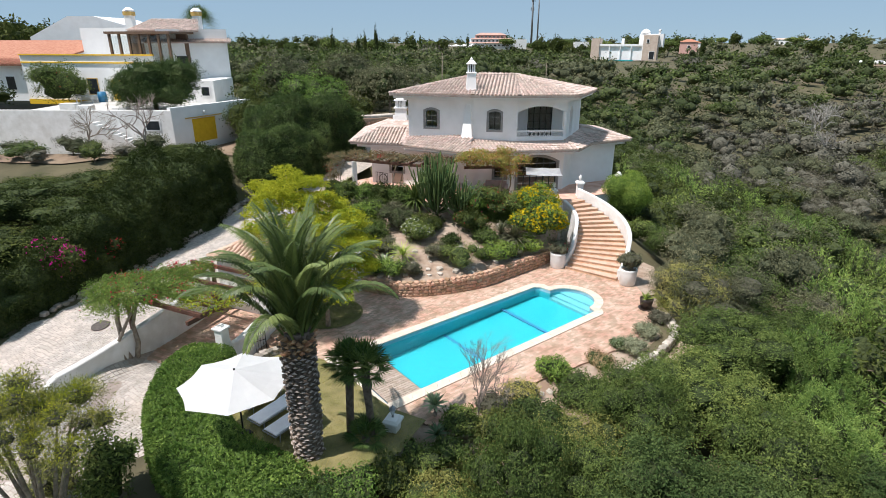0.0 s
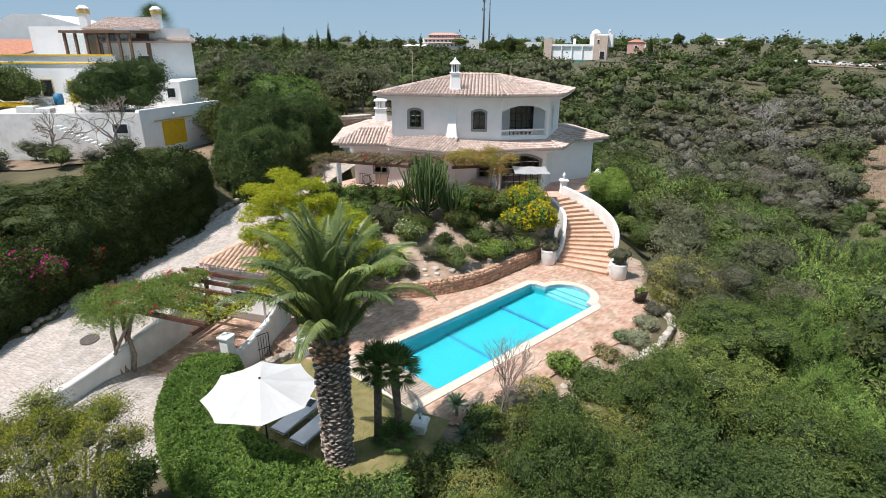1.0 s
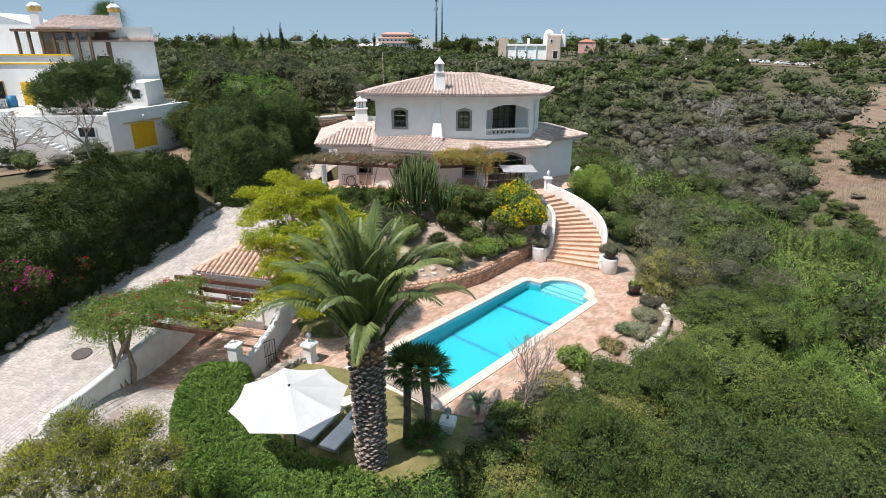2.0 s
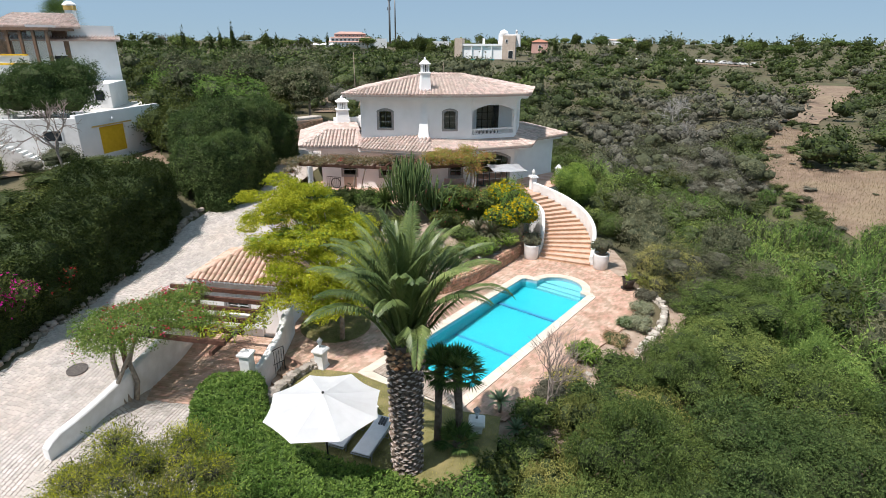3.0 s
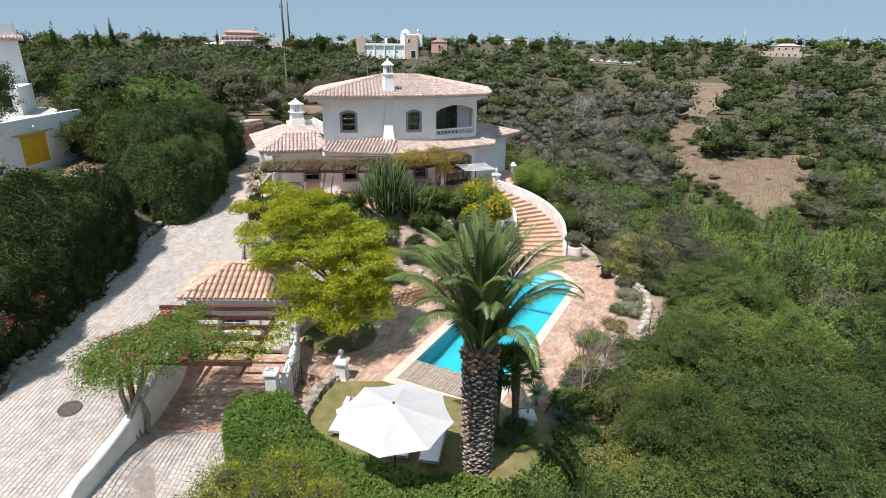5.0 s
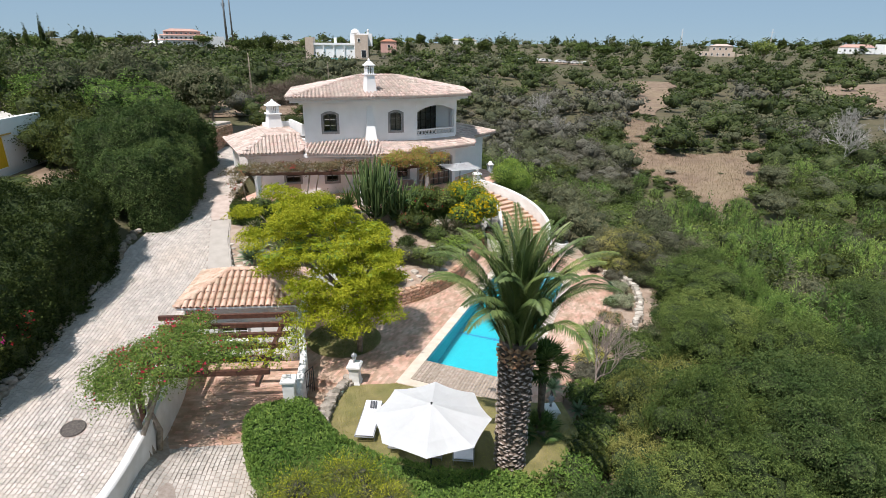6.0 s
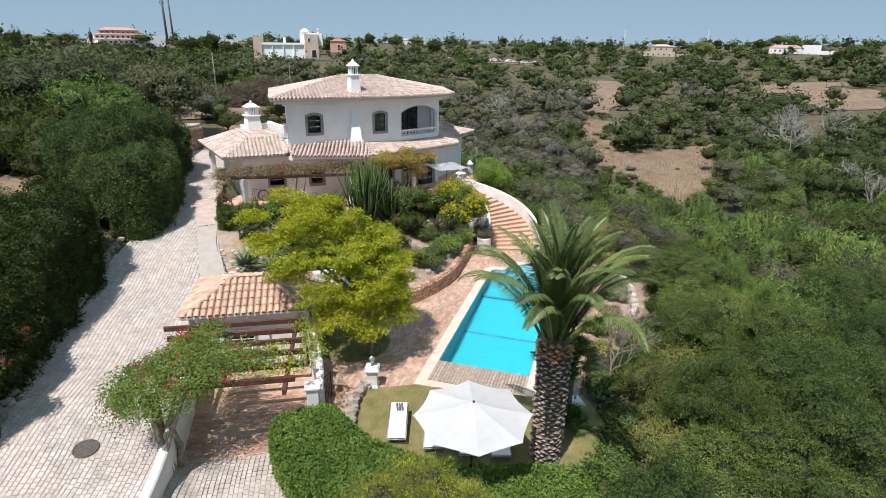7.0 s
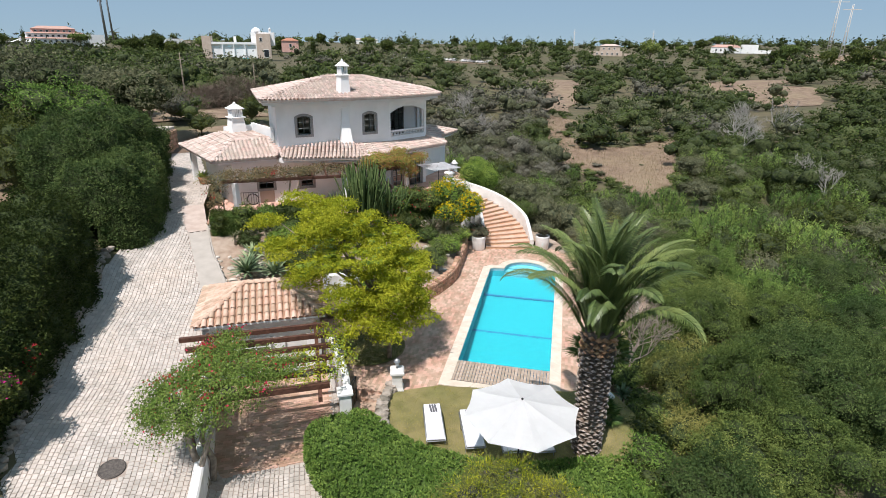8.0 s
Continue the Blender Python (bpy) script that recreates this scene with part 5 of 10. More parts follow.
def limbs(rng, base_r, h, spread, n=4, lean=(0, 0)):
    bm = bmesh.new()
    top = (lean[0], lean[1], h * 0.45)
    add_tube(bm, [(0, 0, -0.3), (lean[0] * 0.4, lean[1] * 0.4, h * 0.2), top], [base_r, base_r * 0.85, base_r * 0.7], 8)
    for k in range(n):
        a = 2 * math.pi * k / n + rng.uniform(-0.4, 0.4)
        r = spread * rng.uniform(0.6, 1.0)
        add_tube(bm, [top, (top[0] + r * 0.4 * math.cos(a), top[1] + r * 0.4 * math.sin(a), h * 0.56), (top[0] + r * math.cos(a), top[1] + r * math.sin(a), h * rng.uniform(0.58, 0.74))],
                 [base_r * 0.6, base_r * 0.4, base_r * 0.12], 6)
    return bm


class Kind:
    """A kind of bush or tree: a few shapes built once and copied."""

    every = []

    def __init__(self, name, label, category, leaf, R, H, shapes=2, density=110, length=0.13, width=0.07, seed=1, core=None, base=0.0, trunk=0.0, lobes=9, bark=None, flat=0.75, form=lobes_round, **kw):
        self.made, self.used = [], 0
        Kind.every.append(self)
        self.R, self.H = R, H
        for s in range(shapes):
            rng = np.random.default_rng(seed * 31 + s)
            th = thing(name, label, category)
            if trunk:
                part("trunk", limbs(rng, trunk, H, R * 0.6), bark or BARK, th)
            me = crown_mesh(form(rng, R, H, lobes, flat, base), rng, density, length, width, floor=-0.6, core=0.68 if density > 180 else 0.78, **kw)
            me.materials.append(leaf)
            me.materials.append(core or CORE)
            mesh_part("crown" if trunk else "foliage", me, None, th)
            self.made.append([th, False])

    def put(self, x, y, z, r=1.0, h=None, turn=None, label=""):
        slot = self.made[self.used % len(self.made)]
        turn = (self.used * 137.5) % 360 if turn is None else turn
        self.used += 1
        m = pose(x, y, z, 0, 0, turn)
        if not slot[1]:
            slot[1] = True
            ob = slot[0]
            ob.matrix_basis = m
        else:
            ob = copy_thing(slot[0], m)
        ob.scale = (r, r, h if h else r)
        if label:
            ob["label"] = label
        return ob


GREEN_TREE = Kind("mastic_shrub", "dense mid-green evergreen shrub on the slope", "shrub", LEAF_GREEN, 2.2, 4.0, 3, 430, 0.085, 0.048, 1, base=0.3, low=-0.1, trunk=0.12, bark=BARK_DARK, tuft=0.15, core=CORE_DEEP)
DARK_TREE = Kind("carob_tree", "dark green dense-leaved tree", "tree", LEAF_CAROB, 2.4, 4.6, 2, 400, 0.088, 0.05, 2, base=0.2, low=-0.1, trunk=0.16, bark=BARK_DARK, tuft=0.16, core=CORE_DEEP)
OLIVE = Kind("olive_tree", "grey-green olive tree on the hillside", "tree", LEAF_OLIVE, 2.2, 4.2, 2, 190, 0.14, 0.045, 3, base=0.5, trunk=0.16, tuft=0.18, core=CORE_GREY)
GREY = Kind("grey_scrub", "grey twiggy half-dry scrub bush", "shrub", LEAF_GREY, 2.0, 3.2, 2, 190, 0.30, 0.014, 4, core=CORE_GREY, base=0.2, rand=1.6, shell=(0.6, 1.15))
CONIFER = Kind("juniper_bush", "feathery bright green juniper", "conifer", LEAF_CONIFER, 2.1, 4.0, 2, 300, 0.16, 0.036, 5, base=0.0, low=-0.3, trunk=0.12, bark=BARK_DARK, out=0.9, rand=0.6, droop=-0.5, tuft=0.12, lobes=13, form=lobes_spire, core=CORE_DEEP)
BROWNISH = Kind("dry_shrub", "olive-brown wild shrub on the slope", "shrub", LEAF_BROOM, 1.5, 2.4, 2, 300, 0.11, 0.036, 6, base=0.1, tuft=0.14)

MID = [Kind(n, l, c, leaf, R, H, 2, d, ln, w, sd, core=core, base=b, trunk=t, bark=BARK_DARK, low=-0.05, **kw) for n, l, c, leaf, R, H, d, ln, w, sd, core, b, t, kw in (
    ("mastic_shrub", "dense mid-green evergreen shrub in the valley", "shrub", LEAF_GREEN, 2.2, 3.6, 34, 0.20, 0.12, 61, CORE_FAR, 0.2, 0.10, {"tuft": 0.2}),
    ("carob_tree", "dark green dense-leaved tree in the valley", "tree", LEAF_DARK, 2.4, 4.2, 34, 0.20, 0.12, 62, CORE_FAR_DARK, 0.2, 0.14, {"tuft": 0.22}),
    ("olive_tree", "grey-green olive tree in the valley", "tree", LEAF_OLIVE, 2.2, 4.0, 46, 0.22, 0.08, 63, CORE_FAR_OLIVE, 0.4, 0.14, {"rand": 1.2, "tuft": 0.22}),
    ("grey_scrub", "grey twiggy half-dry scrub in the valley", "shrub", LEAF_GREY, 2.0, 3.2, 54, 0.40, 0.026, 64, CORE_FAR_GREY, 0.2, 0.0, {"rand": 1.6, "shell": (0.6, 1.2), "tuft": 0.26}),
    ("juniper_bush", "feathery green juniper in the valley", "conifer", LEAF_CONIFER, 1.9, 4.6, 40, 0.30, 0.07, 65, CORE_FAR, 0.0, 0.12, {"out": 0.9, "rand": 0.6, "droop": -0.5, "tuft": 0.16, "form": lobes_spire, "lobes": 8}))]
veg = np.random.default_rng(11)
KINDS = (GREEN_TREE, DARK_TREE, OLIVE, GREY, CONIFER, BROWNISH)
# evergreen slope below the pool terrace
NEAR = [(-3.2, 10.6, 1, 0.95), (-0.3, 10.9, 0, 1.0), (2.2, 12.4, 0, 0.95), (4.6, 12.6, 0, 1.0), (6.4, 12.2, 1, 1.0), (8.0, 10.6, 1, 1.05), (1.6, 9.6, 0, 0.95), (4.4, 9.6, 1, 1.0),
        (10.6, 13.6, 0, 1.05), (13.2, 15.6, 4, 1.0), (9.6, 17.2, 0, 1.15), (12.2, 20.2, 0, 1.25), (7.2, 16.4, 0, 0.95), (14.8, 19.2, 4, 1.0), (16.0, 22.4, 0, 1.15), (4.6, 15.6, 5, 1.2),
        (2.2, 15.0, 5, 1.1), (13.2, 24.4, 2, 1.15), (12.4, 26.6, 2, 0.8), (15.6, 27.0, 0, 1.1), (18.8, 25.4, 2, 1.1),  (19.0, 22.6, 4, 1.05), 
        (14.8, 31.2, 2, 0.95), (17.4, 30.6, 0, 1.1), (20.2, 29.6, 2, 1.1), (17.0, 35.0, 2, 1.0), (20.0, 34.6, 0, 1.1), (23.4, 32.2, 4, 1.1), (13.0, 11.6, 1, 1.1), (4.8, 8.8, 1, 0.9),
        (10.6, 8.8, 1, 1.05), (16.6, 12.2, 4, 1.15), (20.2, 14.6, 1, 1.15), (7.2, 7.6, 1, 0.9), (-6.4, 10.6, 0, 0.8), (0.2, 13.2, 5, 0.95), (24.6, 16.8, 0, 1.2), (16.2, 40.0, 1, 0.95), (18.4, 43.2, 0, 1.1)]
for x, y, k, r in NEAR:
    top = {0: 2.9, 1: 2.9, 2: 2.8, 3: 2.2, 4: 2.3, 5: 1.6}[k]
    g = float(land(x, y))
    tall = min(1.35, max(0.6, (top - g) / KINDS[k].H)) if y < 24 else r
    (MID[k] if y > 28 and k < 5 else KINDS[k]).put(x, y, g - 0.1, r * veg.uniform(0.84, 0.98), tall * veg.uniform(0.72, 1.12))
# wooded valley side
AVOID = [FIELD_A, FIELD_C]
# stretches of knee-high scrub before the open fields
LOW_SCRUB = [[(57, 42), (47.5, 41), (49, 47), (55.5, 63), (62, 70), (50, 60), (36, 44), (35, 34), (40, 30)], [(92, 98), (98, 93), (80, 75), (73, 81)], [(145, 63), (158, 57), (122, 43), (112, 50)]]
# stands of grey half-dry olive and almond (x, y, reach)
GREY_STANDS = [(66, 98, 22), (80, 112, 20), (45, 67, 11), (50, 84, 12), (97, 62, 9), (142, 101, 12)]


def grey_here(x, y):
    return any(math.hypot(x - a, y - b) < r for a, b, r in GREY_STANDS)


placed = [(x, y) for x, y, k, r in NEAR]
for x, y, h in ((33.1, 37.3, 1.15), (35.6, 37.4, 1.1), (37.3, 36.8, 1.2), (34.0, 32.2, 1.0), (36.6, 31.4, 1.15), (34.9, 28.4, 1.1), (31.3, 40.8, 1.05), (30.4, 37.2, 1.0), (39.8, 35.0, 1.1), (38.6, 29.4, 1.1), (33.0, 25.4, 1.0), (27.6, 25.6, 1.05)):
    placed.append((x, y))
    MID[4].put(x, y, float(land(x, y)) - 0.1, 0.8, h)
for k in range(3600):
    x, y = veg.uniform(14, 66), veg.uniform(4, 78)
    if x < 17.5 + max(0, y - 44) * 0.0 or (y > 38 and x < 15) or any(inside(p, x, y) for p in AVOID) or x - 0.75 * y > 40:
        continue
    gap = 1.9 + 0.012 * math.hypot(x, y)
    if any((x - a) ** 2 + (y - b) ** 2 < gap * gap for a, b in placed):
        continue
    placed.append((x, y))
    if len(placed) > 400:
        break
    kind = veg.choice([0, 1, 2, 0, 4, 0, 2, 1, 4, 0] if y > 30 else [0, 4, 0, 2, 1, 4])
    if grey_here(x, y):
        kind = (3, 2, 3)[k % 3]
    r = veg.uniform(0.75, 1.2)
    low = 0.42 if any(inside(p, x, y) for p in LOW_SCRUB) else 1.0
    MID[kind].put(x, y, float(land(x, y)) - 0.1, r * (0.5 + 0.5 * low), r * low * veg.uniform(0.8, 1.05))

# low scrub along the edges of the fields
for k, (x, y) in enumerate(FIELD_A + FIELD_C):
    if k % 2 == 0:
        r = veg.uniform(0.3, 0.62)
        MID[(0, 1, 2, 0, 3)[k // 2 % 5]].put(x + veg.uniform(-0.6, 0.6), y + veg.uniform(-0.6, 0.6), float(land(x, y)) - 0.1, r, r * veg.uniform(0.6, 0.9), None, "low scrub bush at the edge of the bare field")

# dry tufts scattered over the open field
tufts = 0
for k in range(600):
    x, y = veg.uniform(46, 80), veg.uniform(38, 82)
    if inside(FIELD_A, x, y) and tufts < 9:
        tufts += 1
        r = veg.uniform(0.15, 0.6)
        (MID[3] if k % 3 else MID[2]).put(x, y, float(land(x, y)) + 0.02, r, r * veg.uniform(0.2, 0.4), None, "low dry tuft of scrub on the bare field")

# hedge and trees on the far side of the drive
def hedge_body(line, half, z0, z1, rough, seed, square=0.5, cols=26):
    """Corners of a rounded hedge along a plan line: half width and top are functions of the part along it."""
    n = len(line)
    V = []
    for i, p in enumerate(line):
        t = i / (n - 1)
        d = (Vector(line[min(n - 1, i + 1)]) - Vector(line[max(0, i - 1)])).normalized()
        end = max(0.02, 1 - abs(2 * t - 1) ** 7) ** 0.5
        for k in range(cols + 1):
            a = math.pi * k / cols
            c, w = math.cos(a), max(0.0, math.sin(a))
            off = half(t) * end * math.copysign(abs(c) ** square, c)
            x, y, z = p[0] - d.y * off, p[1] + d.x * off, z0(t) + (z1(t) - z0(t)) * (0.35 + 0.65 * end) * w ** square
            q = Vector((x * 0.55, y * 0.55, z * 0.55 + seed))
            g = 1 + rough * (noise.noise(q) + 0.6 * noise.noise(q * 2.3) + 0.3 * noise.noise(q * 5.1))
            V.append((p[0] + (x - p[0]) * g, p[1] + (y - p[1]) * g, z0(t) + (z - z0(t)) * g))
    F = [(i * (cols + 1) + k, i * (cols + 1) + k + 1, (i + 1) * (cols + 1) + k + 1, (i + 1) * (cols + 1) + k) for i in range(n - 1) for k in range(cols)]
    return np.array(V), np.array(F)


def hedge_mass(line, half, z0, z1, name, label, leaf, core, seed, density=300, length=0.13, width=0.075, rough=0.26, square=0.5, sprig=0.12):
    """A dense hedge: an inner mass coloured dark as the shade between leaves, under a coat of small leaves set in
    sprigs.
    """
    th = thing(name, label, "hedge")
    rng = np.random.default_rng(seed)
    V, F = hedge_body(line, half, z0, z1, rough, seed, square)
    tri = np.concatenate([V[F[:, :3]], V[F[:, [0, 2, 3]]]])
    nrm = np.cross(tri[:, 1] - tri[:, 0], tri[:, 2] - tri[:, 0])
    area = np.maximum(1e-9, np.linalg.norm(nrm, axis=1)) / 2
    nrm = nrm / area[:, None] / 2
    if nrm[np.argmax(tri[:, 0, 2])][2] < 0:
        nrm = -nrm

    def scatter(n):
        pick = rng.choice(len(tri), n, p=area / area.sum())
        u, v = rng.random((n, 1)), rng.random((n, 1))
        fl = (u + v) > 1
        u, v = np.where(fl, 1 - u, u), np.where(fl, 1 - v, v)
        return tri[pick, 0] + (tri[pick, 1] - tri[pick, 0]) * u + (tri[pick, 2] - tri[pick, 0]) * v, nrm[pick]

    total = int(area.sum() * density)
    heads, hn = scatter(int(total / 9))
    heads = heads + hn * rng.uniform(-0.4, 1.0, (len(heads), 1)) * sprig
    pick = rng.integers(len(heads), size=total)
    p = heads[pick] + rng.normal(size=(total, 3)) * sprig * 0.75
    LV, LF = leaf_quads(p, unit(hn[pick] + rng.normal(size=(total, 3)) * 0.35), length, width, rng, 0.6, 1.3)
    mesh_part("leaves", grown(LV, LF), leaf, th)
    centre = np.repeat(np.array([(p[0], p[1], z0(0.5)) for p in line]), len(V) // len(line), axis=0)
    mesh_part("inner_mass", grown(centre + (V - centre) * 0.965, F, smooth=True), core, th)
    return th


DRIVE_HEDGE = spline([(-24.4, 17.6), (-23.1, 21.2), (-21.5, 25.4), (-20.3, 28.4), (-18.8, 31.7), (-17.2, 35.0), (-15.6, 38.4)], 44)
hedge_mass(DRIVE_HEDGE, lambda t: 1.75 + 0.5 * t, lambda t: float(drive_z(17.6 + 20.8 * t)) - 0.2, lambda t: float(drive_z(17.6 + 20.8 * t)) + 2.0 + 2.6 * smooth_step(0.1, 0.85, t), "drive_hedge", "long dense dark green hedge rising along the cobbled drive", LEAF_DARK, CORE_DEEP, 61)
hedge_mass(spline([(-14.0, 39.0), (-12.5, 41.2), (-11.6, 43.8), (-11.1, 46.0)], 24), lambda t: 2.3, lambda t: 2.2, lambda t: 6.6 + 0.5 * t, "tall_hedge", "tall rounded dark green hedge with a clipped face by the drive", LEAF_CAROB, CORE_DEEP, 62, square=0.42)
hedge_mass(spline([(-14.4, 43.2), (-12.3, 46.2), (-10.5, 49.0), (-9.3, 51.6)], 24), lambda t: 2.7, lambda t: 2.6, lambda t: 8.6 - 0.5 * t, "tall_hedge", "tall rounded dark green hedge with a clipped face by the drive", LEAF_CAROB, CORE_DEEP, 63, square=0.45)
HEDGE_TREE = Kind("hedge_shrub", "tall dark green hedge shrub beside the cobbled drive", "hedge", LEAF_DARK, 2.3, 4.4, 2, 105, 0.145, 0.085, 7, base=-0.4, lobes=12, trunk=0.14, bark=BARK_DARK, tuft=0.2)
for x, y, r, h in ((-16.0, 48.0, 1.0, 1.2), (-18.0, 38.6, 1.15, 0.5), (-19.8, 34.6, 1.2, 0.62), (-21.6, 31.0, 1.2, 0.62), (-23.2, 27.0, 1.2, 0.5), (-25.0, 22.6, 1.2, 0.45), (-24.8, 31.0, 1.2, 0.55),
                   (-22.6, 35.0, 1.1, 0.36), (-27.0, 26.4, 1.2, 0.5), (-28.6, 31.0, 1.2, 0.5), (-20.0, 41.0, 1.0, 0.25), (-21.2, 38.0, 0.8, 0.36),
                   (-10.8, 56.0, 1.1, 1.0), (-9.6, 60.0, 1.0, 0.9), (-17.6, 52.6, 1.2, 0.9), (-32.0, 32.0, 1.2, 0.4), (-26.2, 34.6, 1.0, 0.3), (-35.0, 35.0, 1.2, 0.35)):
    HEDGE_TREE.put(x, y, float(land(x, y)) - 0.3, r, h)

# far woods, masses of bushes out to the horizon
CLEARINGS = [[(255, 420), (240, 330), (300, 300), (330, 390)], [(150, 285), (168, 262), (215, 232), (230, 250), (180, 300)], [(168, 88), (197, 91), (209, 77), (158, 57), (145, 63), (156, 80)],
             [(185, 105), (170, 92), (215, 88), (250, 100)], [(372, 150), (360, 110), (430, 100), (430, 160)], [(-6, 62), (-6, 55), (4, 54), (6, 64)], [(-5, 67), (22, 65), (25, 80), (10, 84), (-3, 82)]]


def far_woods():
    rng = np.random.default_rng(21)
    protos = {}
    for ring, (density, length, width, tuft) in enumerate(((14.0, 0.20, 0.115, 0.18), (7.0, 0.32, 0.18, 0.26), (3.0, 0.52, 0.29, 0.45), (1.5, 0.92, 0.52, 0.75))):
        for s in range(5):
            lob = lobes_round(rng, 2.4, 3.4, min(7, 8 - ring), 0.85, 0.0)
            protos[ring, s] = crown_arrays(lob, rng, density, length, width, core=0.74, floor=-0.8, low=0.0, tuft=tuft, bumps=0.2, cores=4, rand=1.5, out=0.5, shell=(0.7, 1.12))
    kinds = ((FAR_GREEN, CORE_FAR, "distant green scrub and trees over the hills"), (FAR_DARK, CORE_FAR_DARK, "distant dark evergreen scrub over the hills"),
             (FAR_OLIVE, CORE_FAR_OLIVE, "distant grey-green olive scrub over the hills"), (FAR_GREY, CORE_FAR_GREY, "distant grey half-dry scrub on the valley side"))
    sets = [[] for k in kinds]
    for k in range(4200):
        r = 52 * math.exp(2.68 * rng.uniform(0, 1) ** 1.1)
        a = radians(rng.uniform(-42, 82))
        x, y = r * math.sin(a), r * math.cos(a)
        if (y < 56 and x < 50) or r < 66 or any(inside(p, x, y) for p in (FIELD_A, FIELD_B)) or any(inside(p, x, y) for p in CLEARINGS) and not (x > 100 and k % 3 == 0):
            continue
        if (x < -8 and y < 92) or (60 < x < 120 and 268 < y < 292) or (380 < x < 410 and 268 < y < 310):
            continue
        if 0.22 < x / y < 0.40 and 185 < r < 300 or 1.28 < x / y < 1.42 and 330 < r < 490:
            continue
        dry = noise.noise(Vector((x / 45, y / 45, 9.0))) + (0.25 if 30 < x < 160 and 40 < y < 160 else -0.1)
        kind = int(rng.choice([0, 1, 2, 3], p=[0.28, 0.30, 0.34, 0.08] if dry > 0.2 else [0.32, 0.50, 0.16, 0.02]))
        if x > 0.9 * y and kind != 1 and rng.random() < 0.5:
            kind = 1
        if grey_here(x, y):
            kind = 3 if rng.random() < 0.6 else 2
        V, F, C = protos[0 if r < 92 else 1 if r < 135 else 2 if r < 290 else 3, int(rng.integers(5))]
        s = (0.55 + 1.0 * rng.random() ** 1.5) * (1 + r / 600)
        b = rng.uniform(0, 6.28)
        s *= 0.4 if any(inside(p, x, y) for p in LOW_SCRUB) else 1.0
        R = np.array([[math.cos(b), -math.sin(b), 0], [math.sin(b), math.cos(b), 0], [0, 0, rng.uniform(0.65, 1.0)]])
        sets[kind].append((V @ R.T * s + np.array([x, y, float(land(x, y)) - 0.2]), F, C))
    for (leaf, core, label), items in zip(kinds, sets):
        Vs, Fs, Cs, n = [], [], [], 0
        for V, F, C in items:
            Vs.append(V), Fs.append(F + n), Cs.append(C + n)
            n += len(V)
        Fs, Cs = np.concatenate(Fs), np.concatenate(Cs)
        me = grown(np.concatenate(Vs), [Fs, Cs], True, mat_index=[0] * len(Fs) + [1] * len(Cs))
        me.materials.append(leaf)
        me.materials.append(core)
        tagged(mesh_part("far_woods", me, None), label, "woodland", kind="stuff")


far_woods()

